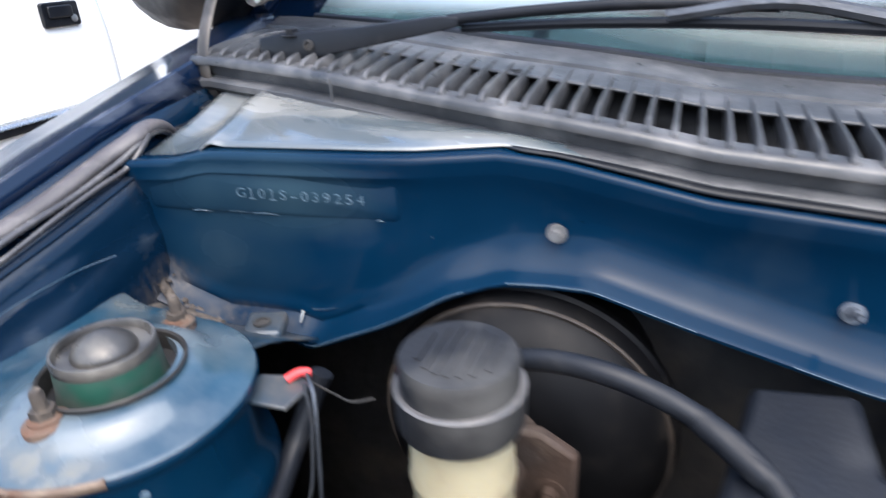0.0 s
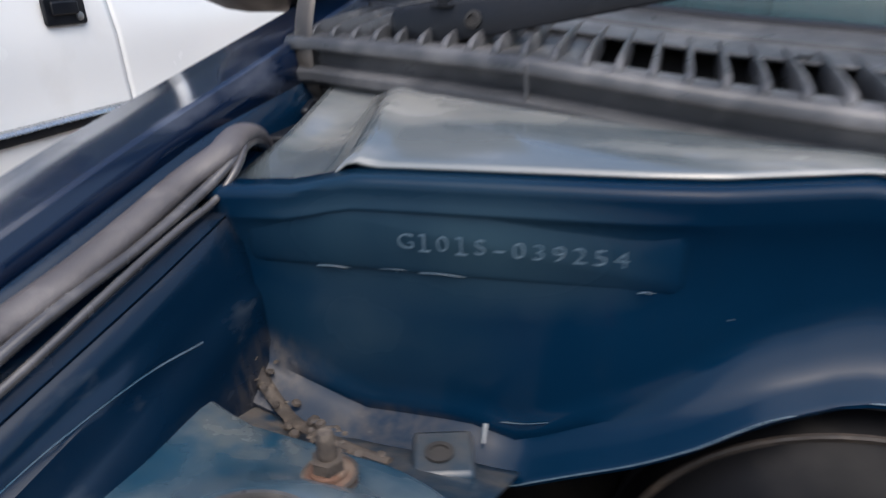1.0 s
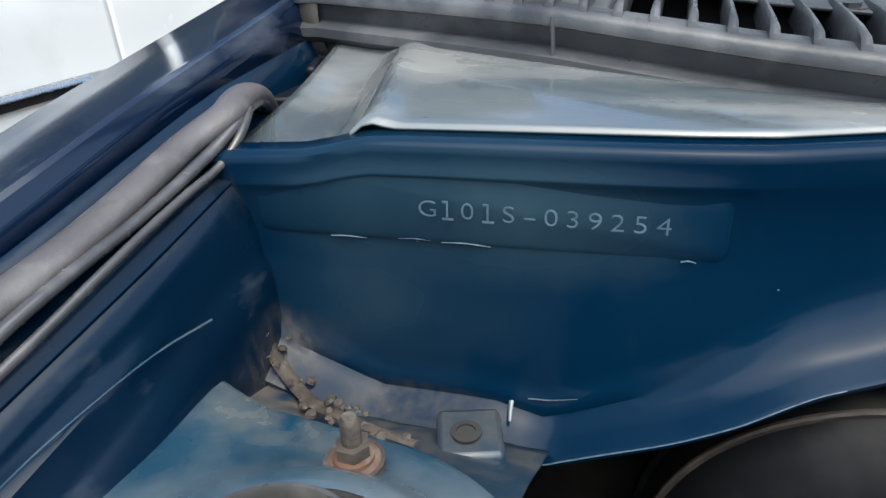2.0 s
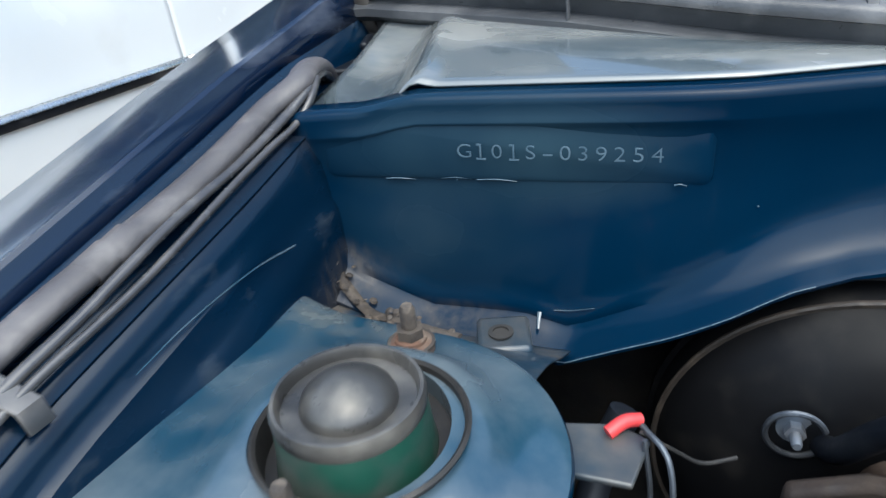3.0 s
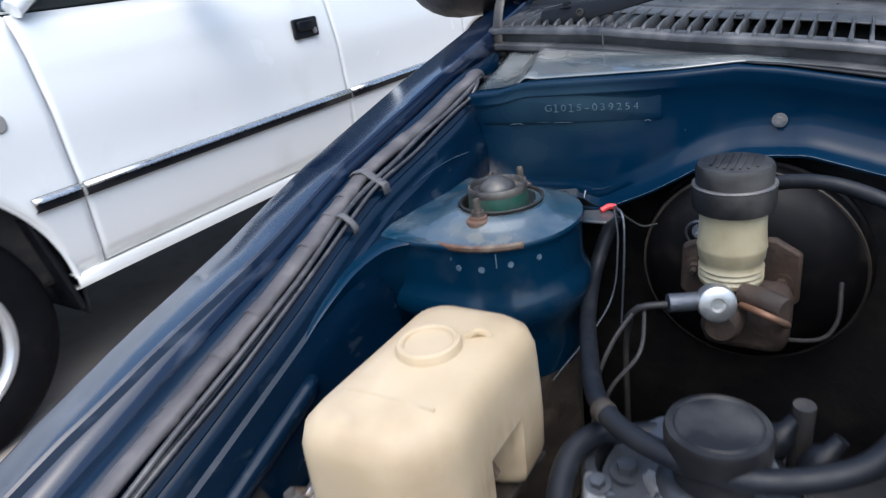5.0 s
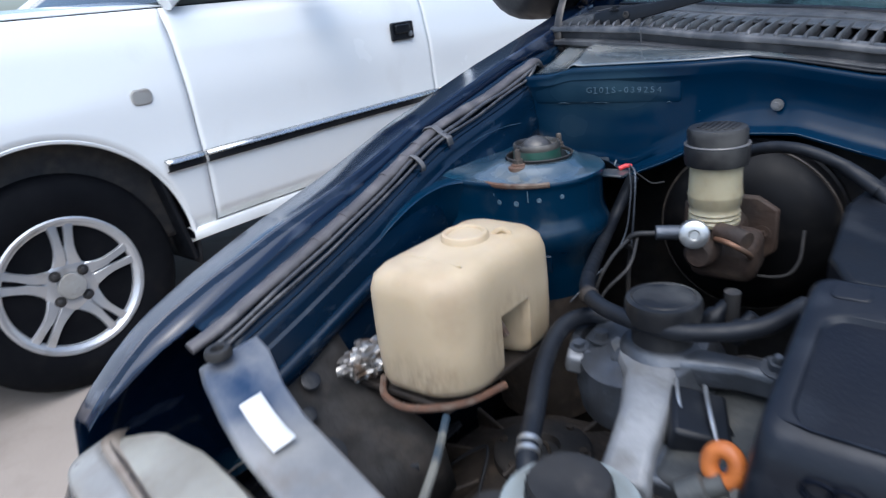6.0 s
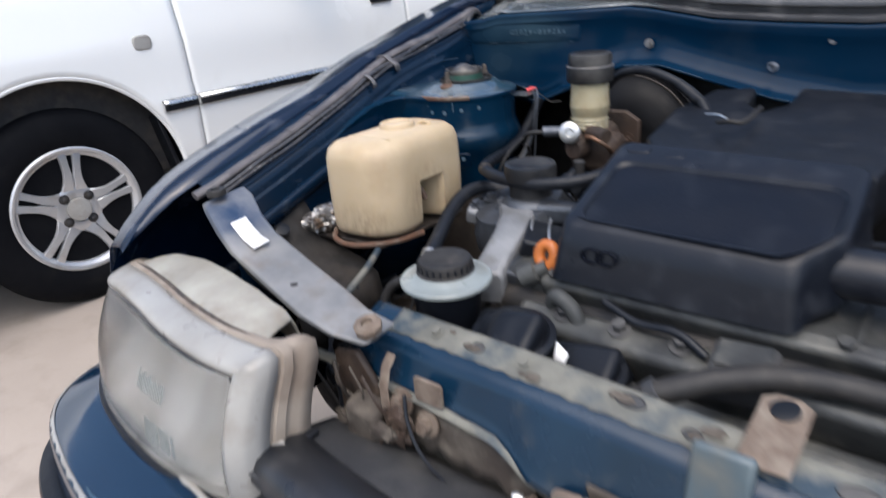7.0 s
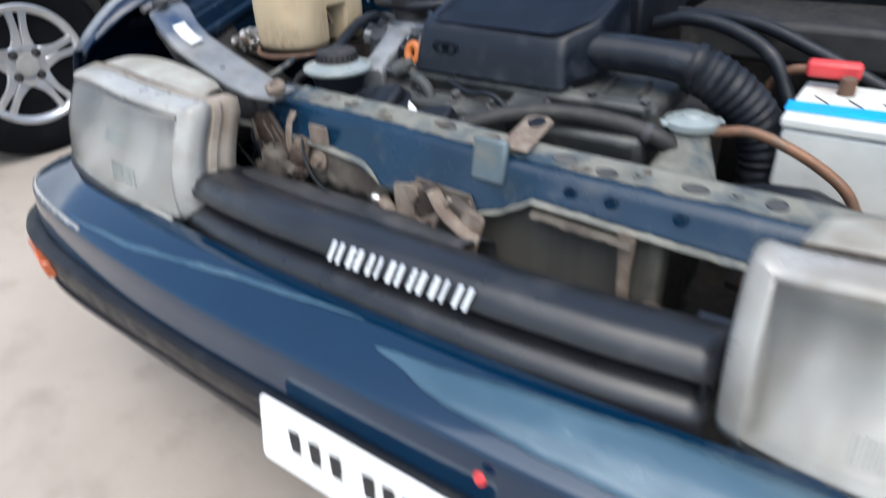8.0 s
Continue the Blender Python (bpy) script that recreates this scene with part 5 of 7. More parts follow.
for k, (x, y) in enumerate(((-0.345, 0.06), (-0.27, 0.125), (-0.18, 0.02))):
    bolt(engine, (x, y, 0.640 - 0.012 * k), 0.007, 0.009, material=ALU)
# ---- coolant filler with pale dish ----
filler = thing("coolant_filler", "pale enamel dish with a black screw cap on a black filler", "filler cap", (-0.275, -0.128, 0.5))
part("neck", lathe([(0.036, 0.48), (0.036, 0.60), (0.040, 0.612), (0.040, 0.620)], (-0.275, -0.128, 0), n=40), BLACK, filler, "black filler body")
part("dish", lathe([(0.030, 0.6155), (0.046, 0.617), (0.0495, 0.6195), (0.0498, 0.6225), (0.0485, 0.624), (0.045, 0.6235), (0.036, 0.628), (0.030, 0.632), (0.022, 0.634)], (-0.275, -0.128, 0), n=52), WHITE_ENAMEL, filler, "pale enamelled dish")
fc = part("cap", lathe([(0.028, 0.629), (0.0312, 0.630), (0.0315, 0.632), (0.0295, 0.6335), (0.0295, 0.6420), (0.0278, 0.6450), (0.022, 0.6458), (0.019, 0.6450), (0.001, 0.6450)], (-0.275, -0.128, 0), n=48), RUBBER, filler, "dusty black ribbed screw cap")
for i in range(24):
    a = 2 * math.pi * i / 24
    part("rib", box((-0.275 + 0.0296 * math.cos(a), -0.128 + 0.0296 * math.sin(a), 0.638), (0.0012, 0.0024, 0.007), (0, 0, math.degrees(a))), BLACK, fc)
part("overflow_pipe", tube([(-0.318, -0.135, 0.612), (-0.345, -0.14, 0.60), (-0.355, -0.15, 0.57), (-0.35, -0.16, 0.50)], 0.006, 10), RUBBER, filler, "grey overflow pipe")

# ---- air filter housing ----
air = thing("air_filter_housing", "worn black plastic air filter housing over the engine", "air filter", (-0.05, 0.1, 0.6))
AX0, AX1 = -0.184, 0.052


def air_flare(x, y):
    """The box widens on one side behind the duct's root."""
    k = min(1, max(0, (y + 0.048) / 0.045))
    return x + 0.026 * k * k * (3 - 2 * k) * min(1, max(0, (x + 0.05) / 0.09))


def air_ring(inset, y0, y1, z0, z1):
    """A sloping rounded plan; z0 at the front, z1 at the back."""
    w, d, r, m = AX1 - AX0 - inset * 2, y1 - y0 - inset * 2, 0.013, 8
    o = rounded(w, d, r, 4, (AX0 + AX1) / 2, (y0 + y1) / 2)
    o = [q for i, p in enumerate(o) for q in ([p] if (i + 1) % 5 else [tuple(p[c] + (o[(i + 1) % 20][c] - p[c]) * j / m for c in (0, 1)) for j in range(m)])]
    return [(air_flare(x, y), y - 0.012 * (x - AX0) / (AX1 - AX0) * min(1, max(0, (y - y0) / (y1 - y0))), z0 + (z1 - z0) * (y - y0) / (y1 - y0)) for x, y in o]


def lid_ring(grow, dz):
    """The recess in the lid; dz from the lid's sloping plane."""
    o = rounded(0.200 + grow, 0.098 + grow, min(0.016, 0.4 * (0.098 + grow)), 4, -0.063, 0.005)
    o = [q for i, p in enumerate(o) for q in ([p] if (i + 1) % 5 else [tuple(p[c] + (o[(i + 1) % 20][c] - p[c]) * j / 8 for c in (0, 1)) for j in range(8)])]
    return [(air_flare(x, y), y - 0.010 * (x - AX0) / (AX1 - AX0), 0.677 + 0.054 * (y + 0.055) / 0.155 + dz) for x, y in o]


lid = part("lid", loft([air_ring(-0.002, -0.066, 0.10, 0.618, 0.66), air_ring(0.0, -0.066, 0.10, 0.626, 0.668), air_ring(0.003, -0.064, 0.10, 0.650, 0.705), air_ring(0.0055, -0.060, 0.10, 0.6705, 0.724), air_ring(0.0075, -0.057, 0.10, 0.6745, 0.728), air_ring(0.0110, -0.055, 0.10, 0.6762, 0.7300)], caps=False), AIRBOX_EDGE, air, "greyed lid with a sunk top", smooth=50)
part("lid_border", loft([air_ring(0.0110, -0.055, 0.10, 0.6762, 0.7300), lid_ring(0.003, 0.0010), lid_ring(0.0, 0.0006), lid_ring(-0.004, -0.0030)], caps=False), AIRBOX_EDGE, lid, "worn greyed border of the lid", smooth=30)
part("lid_recess", loft([lid_ring(-0.004, -0.0030), lid_ring(-0.006, -0.0036), lid_ring(-0.03, -0.0034), lid_ring(-0.06, -0.0032), lid_ring(-0.094, -0.0030)]), AIRBOX, lid, "smooth black sunk panel", smooth=30)
for k, (x, y) in enumerate(((-0.15, 0.075), (-0.11, 0.072), (-0.068, 0.07), (-0.03, 0.066), (0.012, 0.062), (0.045, 0.058))):
    part("border_pad", slab(rounded(0.026 - 0.003 * (k % 2), 0.014, 0.005, 3, x, y), 0.0, 0.0022, lambda u, v, h: (u, v, 0.6768 + 0.054 * (v + 0.055) / 0.155 + h)), AIRBOX_EDGE, lid, "low moulded pad", bevel=0.0008)
part("base", loft([air_ring(0.012, -0.05, 0.10, 0.575, 0.60), air_ring(0.008, -0.056, 0.10, 0.60, 0.63), air_ring(0.004, -0.062, 0.10, 0.617, 0.659)]), BLACK, air, smooth=50)
for dx in (-0.138, -0.122):
    part("moulded_mark", loft([[(dx + 0.011 * r * math.cos(a), -0.0655 - h + 0.0, 0.651 + 0.008 * r * math.sin(a)) for a in span(0, 2 * math.pi * 19 / 20, 19)] for r, h in ((1.0, -0.002), (1.0, 0.0012), (0.8, 0.0012), (0.78, -0.002))], caps=False), AIRBOX, lid, "plain raised oval mark")
rear = part("rear_cover", loft([[(x, y, z0 + dz) for x, y, z0 in ((-0.182, 0.172, 0.712), (-0.190, 0.285, 0.724), (-0.168, 0.385, 0.733), (-0.112, 0.385, 0.738), (-0.108, 0.33, 0.728), (-0.085, 0.31, 0.722), (-0.06, 0.33, 0.728), (-0.055, 0.385, 0.740), (0.045, 0.37, 0.738), (0.082, 0.335, 0.732), (0.088, 0.235, 0.706), (0.07, 0.135, 0.700), (-0.16, 0.135, 0.704))] for dz in (-0.06, -0.006, 0.0)]), BLACK, air, "black rear cover with a notch", bevel=0.006, seg=3)
part("cable_notch", tube([(-0.108, 0.205, 0.728), (-0.092, 0.20, 0.731), (-0.078, 0.208, 0.730), (-0.074, 0.26, 0.736)], 0.003, 8), RUBBER, air)
part("clip", tube([(-0.122, 0.205, 0.737), (-0.105, 0.196, 0.739), (-0.092, 0.186, 0.7375)], 0.0022, 8, flat=0.6), ZINC, air, "bright worn clip edge")
duct = thing("intake_duct", "black plastic intake duct with ribbed hose", "duct", (0.18, 0.0, 0.6))
part("snout", tube([(0.020, -0.012, 0.655), (0.06, -0.004, 0.655), (0.11, 0.0, 0.654), (0.155, 0.0, 0.652), (0.195, -0.002, 0.646), (0.215, 0.003, 0.636)], (0.0235, 0.0225), 24), AIRBOX_EDGE, duct, "smooth greyed duct")
part("ribbed_hose", tube([(0.190, -0.001, 0.647), (0.215, 0.003, 0.636), (0.245, 0.014, 0.612), (0.268, 0.024, 0.582), (0.280, 0.03, 0.54), (0.284, 0.03, 0.48)], 0.0285, 24, 6, wave=0.0016, waves=18), HOSE, duct, "black ribbed hose")
part("clamp", lathe([(0.0288, -0.006), (0.0300, -0.004), (0.0300, 0.004), (0.0288, 0.006)], (0.192, -0.001, 0.6468), (0.9, 0.02, -0.25), 30), BLACK, duct)

# ---- hoses and cables ----
hose = thing("heater_hose", "black rubber hose bending in front of the brake cylinder", "hose", (-0.35, 0.1, 0.65))
part("hose", tube([(-0.440, 0.345, 0.715), (-0.449, 0.335, 0.690), (-0.452, 0.305, 0.662), (-0.436, 0.24, 0.653), (-0.412, 0.175, 0.661), (-0.392, 0.125, 0.668), (-0.373, 0.088, 0.673), (-0.345, 0.062, 0.674), (-0.30, 0.045, 0.676), (-0.256, 0.046, 0.677), (-0.21, 0.070, 0.682), (-0.185, 0.11, 0.69)], 0.0078, 16), HOSE, hose)
part("clamp", lathe([(0.0082, -0.005), (0.0090, -0.004), (0.0090, 0.004), (0.0082, 0.005)], (-0.3665, 0.079, 0.6735), (0.75, -0.6, 0.03), 22), GRIME, hose, "dull spring clamp")
hose = thing("coolant_hose", "black coolant hose with a steel clamp", "hose", (-0.36, 0.0, 0.6))
part("hose", tube([(-0.352, 0.098, 0.640), (-0.374, 0.085, 0.646), (-0.386, 0.055, 0.643), (-0.378, 0.01, 0.632), (-0.355, -0.045, 0.620), (-0.335, -0.090, 0.612), (-0.318, -0.115, 0.598)], 0.0090, 16), HOSE, hose)
for k in (-1, 1):
    part("clamp", lathe([(0.0096, -0.0028), (0.0106, -0.002), (0.0106, 0.002), (0.0096, 0.0028)], (-0.338 - 0.002 * k, -0.083 + 0.0045 * k, 0.6135 + 0.001 * k), (0.4, -0.85, -0.2), 24), ZINC, hose, "bright wire clamp")
hose = thing("bypass_hose", "short black rubber hose by the washer bottle", "hose", (-0.37, 0.1, 0.62))
part("hose", tube([(-0.30, 0.115, 0.632), (-0.33, 0.108, 0.640), (-0.354, 0.097, 0.640)], 0.010, 14), HOSE, hose)
hose = thing("vacuum_hose", "thick black vacuum hose along the bulkhead", "hose", (-0.2, 0.4, 0.7))
part("hose", tube([(-0.352, 0.408, 0.672), (-0.346, 0.378, 0.684), (-0.332, 0.355, 0.722), (-0.298, 0.338, 0.757), (-0.25, 0.325, 0.767), (-0.20, 0.320, 0.752), (-0.16, 0.305, 0.728), (-0.13, 0.27, 0.69), (-0.11, 0.24, 0.64)], 0.0066, 14), HOSE, hose)
part("clamp", lathe([(0.0082, -0.005), (0.0090, -0.004), (0.0090, 0.004), (0.0082, 0.005)], (-0.3505, 0.398, 0.6745), (0.2, -0.95, 0.35), 22), ALU, hose, "dull spring clamp")
part("sleeve", tube([(-0.200, 0.3200, 0.752), (-0.182, 0.3140, 0.7410), (-0.166, 0.3075, 0.7320)], 0.0074, 14), HOSE, hose, "grey rubber sleeve")
hose = thing("radiator_hose", "dusty grey hose running behind the front panel", "hose", (0.1, -0.14, 0.58))
part("hose", tube([(-0.055, -0.165, 0.570), (-0.027, -0.160, 0.588), (0.015, -0.133, 0.600), (0.07, -0.105, 0.603), (0.135, -0.092, 0.598), (0.180, -0.086, 0.588), (0.205, -0.075, 0.572)], 0.0112, 16), RUBBER, hose)
part("clamp", lathe([(0.0116, -0.005), (0.0128, -0.004), (0.0128, 0.004), (0.0116, 0.005)], (-0.030, -0.161, 0.587), (0.6, 0.25, 0.5), 24), GUIDE, hose, "dull hose clamp")
part("clamp", lathe([(0.0116, -0.005), (0.0128, -0.004), (0.0128, 0.004), (0.0116, 0.005)], (0.172, -0.087, 0.590), (0.9, 0.12, -0.25), 24), GUIDE, hose, "dull hose clamp")
for pts, r in (([(0.085, 0.16, 0.66), (0.13, 0.15, 0.672), (0.19, 0.14, 0.666), (0.25, 0.125, 0.64), (0.285, 0.11, 0.59)], 0.0095), ([(0.08, 0.10, 0.64), (0.14, 0.085, 0.650), (0.20, 0.075, 0.642), (0.245, 0.08, 0.60)], 0.0065), ([(0.08, 0.25, 0.66), (0.2, 0.22, 0.66), (0.3, 0.2, 0.63), (0.42, 0.19, 0.58)], 0.009)):
    hose = thing("breather_hose", "black rubber breather hose behind the air duct", "hose", pts[0], group="breather hoses")
    part("hose", tube(pts, r, 14), HOSE, hose)
part("far_shroud", slab([(0.09, 0.24), (0.60, 0.22), (0.60, 0.42), (0.09, 0.42)], 0.60, 0.66), RUBBER, car, "dark plastic shroud below the bulkhead", bevel=0.01)
for n, (pts, r) in enumerate((([(-0.43, 0.313, 0.738), (-0.418, 0.30, 0.733), (-0.415, 0.292, 0.70), (-0.418, 0.285, 0.62)], 0.0013),
                              ([(-0.428, 0.306, 0.737), (-0.424, 0.30, 0.70), (-0.43, 0.28, 0.64), (-0.47, 0.22, 0.58)], 0.0012),
                              ([(-0.43, 0.31, 0.737), (-0.415, 0.318, 0.722), (-0.405, 0.322, 0.715), (-0.392, 0.328, 0.716)], 0.0009),
                              ([(-0.375, 0.20, 0.694), (-0.39, 0.17, 0.67), (-0.40, 0.15, 0.63), (-0.40, 0.14, 0.56)], 0.002),
                              ([(-0.37, 0.20, 0.693), (-0.365, 0.165, 0.67), (-0.385, 0.14, 0.64), (-0.395, 0.12, 0.58)], 0.0018))):
    w = thing("loose_wire", "thin pale loose wire", "wire", pts[0], group="loose wires in the bay")
    part("wire", tube(pts, r, 8), ALU if n < 2 else RUBBER, w)
for i in range(16):
    random.seed(40 + i)
    x, y = random.uniform(-0.55, -0.33), random.uniform(-0.20, 0.0)
    z = random.uniform(0.46, 0.56)
    w = thing("loose_wire", "thin dark loose wire", "wire", (x, y, z), group="loose wires in the bay")
    part("wire", tube([(x, y, z), (x + random.uniform(-0.05, 0.05), y + random.uniform(-0.05, 0.05), z + random.uniform(0.0, 0.04)), (x + random.uniform(-0.08, 0.08), y + random.uniform(-0.06, 0.06), z - 0.02), (x + random.uniform(-0.1, 0.1), y + random.uniform(-0.06, 0.06), z - 0.08)], random.uniform(0.0018, 0.004), 8), random.choice((RUBBER, GRIME, HOSE)), w)

# ---- gearbox and undertray that fill the bay below ----
gear = thing("gearbox", "grimy dark gearbox low in the bay", "gearbox", (-0.4, 0.05, 0.2))
part("casing", loft([[(-0.42 + r * math.cos(a) * 1.1, 0.06 + r * math.sin(a), z) for a in span(0, 2 * math.pi * 19 / 20, 19)] for r, z in ((0.09, 0.22), (0.12, 0.30), (0.13, 0.38), (0.11, 0.445), (0.06, 0.47))]), GRIME, gear)
for k in range(9):
    a = 2 * math.pi * k / 9
    part("casing_rib", box((-0.42 + 0.095 * math.cos(a), 0.06 + 0.085 * math.sin(a), 0.452), (0.07, 0.006, 0.03), (0, 0, math.degrees(a))), GRIME, gear, bevel=0.002)
part("end_cover", lathe([(0.055, 0.466), (0.055, 0.480), (0.050, 0.484), (0.02, 0.486), (0.018, 0.478), (0.001, 0.478)], (-0.42, 0.06, 0), n=30), DARK, gear, "greasy round cover")
part("breather", tube([(-0.36, 0.03, 0.47), (-0.36, 0.02, 0.50), (-0.37, -0.01, 0.51), (-0.39, -0.05, 0.49)], 0.006, 10), HOSE, gear)
for k in range(6):
    a = 2 * math.pi * k / 6 + 0.3
    bolt(gear, (-0.42 + 0.045 * math.cos(a), 0.06 + 0.045 * math.sin(a), 0.482), 0.005, 0.006, material=GRIME)
part("splash_tray", sheet([[(x, y, 0.2) for x in (-0.66, 0, 0.66)] for y in (-0.40, 0, 0.53)]), DARK, car, "dark splash tray", solid=0.003)

# ---- front panel: diagonal brace, cross member, radiator ----
brace = part("diagonal_brace", loft([[Vector(c) + Vector(o) for o in ((-0.006 * k, -0.030 * k, -0.006), (0.010 * k, -0.032 * k, 0.0), (0.016 * k, 0.024 * k, 0.006), (0.0, 0.030 * k, 0.0), (0.0, 0.030 * k, -0.004), (-0.003, 0.0, -0.010))] for c, k in
                                     (((-0.582, -0.186, 0.690), 0.95), ((-0.560, -0.193, 0.685), 1.05), ((-0.528, -0.204, 0.667), 1.0), ((-0.497, -0.211, 0.6525), 1.0), ((-0.43, -0.220, 0.634), 1.0), ((-0.36, -0.232, 0.620), 1.0), ((-0.315, -0.238, 0.612), 0.84), ((-0.27, -0.24, 0.612), 0.66))]), BRACE, car, "worn blue and bare grey steel brace", bevel=0.003)
part("sticker", sheet([[Vector((-0.519, -0.2210, 0.6695)).lerp(Vector((-0.468, -0.2290, 0.6510)), u) + Vector((0.0045, 0.019, 0.0034)) * v + Vector((0, 0, 0.0038 - 0.004 * math.sin(math.pi * u) + 0.0012 * noise.noise((u * 5, v * 4, 2)))) for v in (0, 0.5, 1)] for u in span(0, 1, 8)]), WHITE_TAG, brace, "white paper sticker", solid=0.0005)
for px, py, pz in ((-0.452, -0.232, 0.6425), (-0.395, -0.236, 0.6310), (-0.548, -0.182, 0.6850)):
    part("brace_hole", lathe([(0.0046, 0.0), (0.0044, 0.0006), (0.0005, 0.0007)], (px, py, pz), (0.15, -0.1, 1), 14), DARK, brace)
part("eye", lathe([(0.005, 0.700), (0.0115, 0.700), (0.012, 0.705), (0.0105, 0.708), (0.006, 0.708), (0.005, 0.703)], (-0.566, -0.203, -0.004), n=26), RUBBER, brace, "dark bolt eye")
part("lug", lathe([(0.011, 0), (0.0135, 0.003), (0.014, 0.010), (0.010, 0.013), (0.006, 0.013), (0.005, 0.009)], (-0.272, -0.248, 0.617), (0.1, -0.3, 1), 9), DUSTY_RUST, brace, "rusty lug", smooth=0)
XM = [(-0.33, 0.604), (-0.12, 0.600), (0.1, 0.590), (0.42, 0.588)]
DEEP = [(-0.36, 0.562), (-0.22, 0.558), (-0.145, 0.550), (-0.10, 0.530), (-0.06, 0.524), (0.03, 0.524), (0.065, 0.532), (0.105, 0.556), (0.21, 0.551), (0.42, 0.543)]
SWELL = [(-0.135, 0.0), (-0.098, 0.016), (0.015, 0.016), (0.055, 0.0)]  # the face leans forward in the dip
cross = part("cross_member", sheet([[(x, -0.178, at(XM, x) - 0.03), (x, -0.180, at(XM, x) + 0.0005), (x, -0.183, at(XM, x) + 0.0015), (x, -0.214, at(XM, x) - 0.010), (x, -0.221, at(XM, x) - 0.014), (x, -0.224, at(XM, x) - 0.022), (x, -0.231 - at(SWELL, x), at(DEEP, x) + 0.006), (x, -0.234 - at(SWELL, x), at(DEEP, x)), (x, -0.236 - at(SWELL, x), at(DEEP, x) - 0.003), (x, -0.236 - at(SWELL, x), at(DEEP, x) - 0.006)] for x in span(-0.325, 0.60, 70)]), BLUE_MUD, car, "dark blue radiator cross member, muddy", solid=0.002, smooth=45)
def strip_pt(x, v):
    y = -0.181 - (0.029 + 0.003 * noise.noise((x * 22, 0, 1)) + 0.002 * noise.noise((x * 90, 0, 4))) * v
    return (x, y, at(XM, x) + 0.0042 + (y + 0.176) * 0.342 + 0.0005 * noise.noise((x * 60, v * 3, 0)))


part("dust_strip", sheet([[strip_pt(x, v) for v in span(0, 1, 5)] for x in span(-0.29, 0.60, 180)]), CONCRETE_DUST, cross, "dust-caked top face", solid=0.001)
part("low_lip", sheet([[(x, -0.234 - at(SWELL, x) - 0.01 * v * (1 - at(SWELL, x) / 0.02), at(DEEP, x) - 0.0035 - 0.004 * v + 0.0016 * noise.noise((x * 70, 0, v))) for v in (0, 1)] for x in span(-0.40, 0.60, 160)]), CONCRETE_DUST, cross, "dusty lower lip", solid=0.002)
for x, y, rx, ry in ((0.1227, -0.198, 0.013, 0.006), (0.1728, -0.203, 0.011, 0.005), (-0.038, -0.192, 0.012, 0.0055), (0.0145, -0.200, 0.007, 0.004), (-0.185, -0.196, 0.006, 0.005), (0.262, -0.198, 0.012, 0.005), (0.335, -0.196, 0.009, 0.006)):
    z = strip_pt(x, 0)[2] + (y + 0.181) * 0.342
    part("strip_hole", loft([[(x + k * rx * math.cos(a), y + k * ry * math.sin(a), z + h + 0.342 * k * ry * math.sin(a)) for a in span(0, 2 * math.pi * 17 / 18, 17)] for k, h in ((1.15, -0.001), (1.1, 0.0016), (1.0, 0.0018), (0.96, 0.0006), (0.3, 0.0004))]), GUIDE, cross, "dark opening in the dusty strip")
random.seed(63)
for k in range(14):
    x, v = random.uniform(-0.27, 0.40), random.uniform(0.1, 0.9)
    p = Vector(strip_pt(x, v))
    bm = bmesh.new()
    bmesh.ops.create_icosphere(bm, subdivisions=2, radius=1)
    w = random.uniform(0.0025, 0.006)
    for vert in bm.verts:
        f = 1 + 0.5 * noise.noise(vert.co * 2 + p * 80)
        vert.co = p + Vector((vert.co.x * w * f * 1.5, vert.co.y * w * f, vert.co.z * w * 0.4 * f))
    part("mud_crumb", bm, MUDDY, cross, smooth=30)
for x in (-0.235, -0.135, 0.205, 0.30):
    bolt(cross, Vector(strip_pt(x, 0.5)) + Vector((0, 0, 0.0005)), 0.0045, 0.004, (0, -0.32, 1), CONCRETE_DUST, name="strip_bolt")
part("ragged_lip", sheet([[(x, -0.240 - 0.010 * v + 0.002 * noise.noise((x * 60, v * 4, 7)), at(DEEP, x) - 0.014 - (0.006 + 0.006 * noise.noise((x * 35, 0, 9)) + 0.003 * noise.noise((x * 110, 0, 3))) * v) for v in span(0, 1, 4)] for x in span(0.108, 0.222, 40)]), MUDDY, cross, "ragged muddy lip", solid=0.002, smooth=30)
for x in (0.145, 0.19, 0.26):
    part("hole_rim", lathe([(0.0065, 0), (0.007, 0.0012), (0.0048, 0.0015), (0.004, -0.003)], (x, -0.2290, 0.566), (0, -1, 0.1), 20), BLUE_SIDE, cross)
part("patch", box((0.042, -0.2225, 0.578), (0.044, 0.010, 0.050), (-14, 0, 0)), PATCH, cross, "pale scuffed welded patch", bevel=0.004)
part("square_bracket", slab([(0.047, -0.212), (0.083, -0.212), (0.084, -0.150), (0.074, -0.144), (0.058, -0.144), (0.048, -0.150)], 0.0, 0.003, lambda u, v, h: (u, v, 0.5985 + 0.24 * (v + 0.180) + h)), DUSTY_RUST, cross, "pale rusty square bracket", bevel=0.001)
part("bracket_hole", lathe([(0.0105, -0.001), (0.0105, 0.0008), (0.0098, 0.0012), (0.001, 0.0006)], (0.066, -0.158, 0.6070), (0, -0.22, 1), 24), BLACK, cross, "dark hole in the bracket")
latch = thing("bonnet_latch", "rusty brown bonnet latch hanging from the front panel", "latch", (-0.01, -0.25, 0.5))
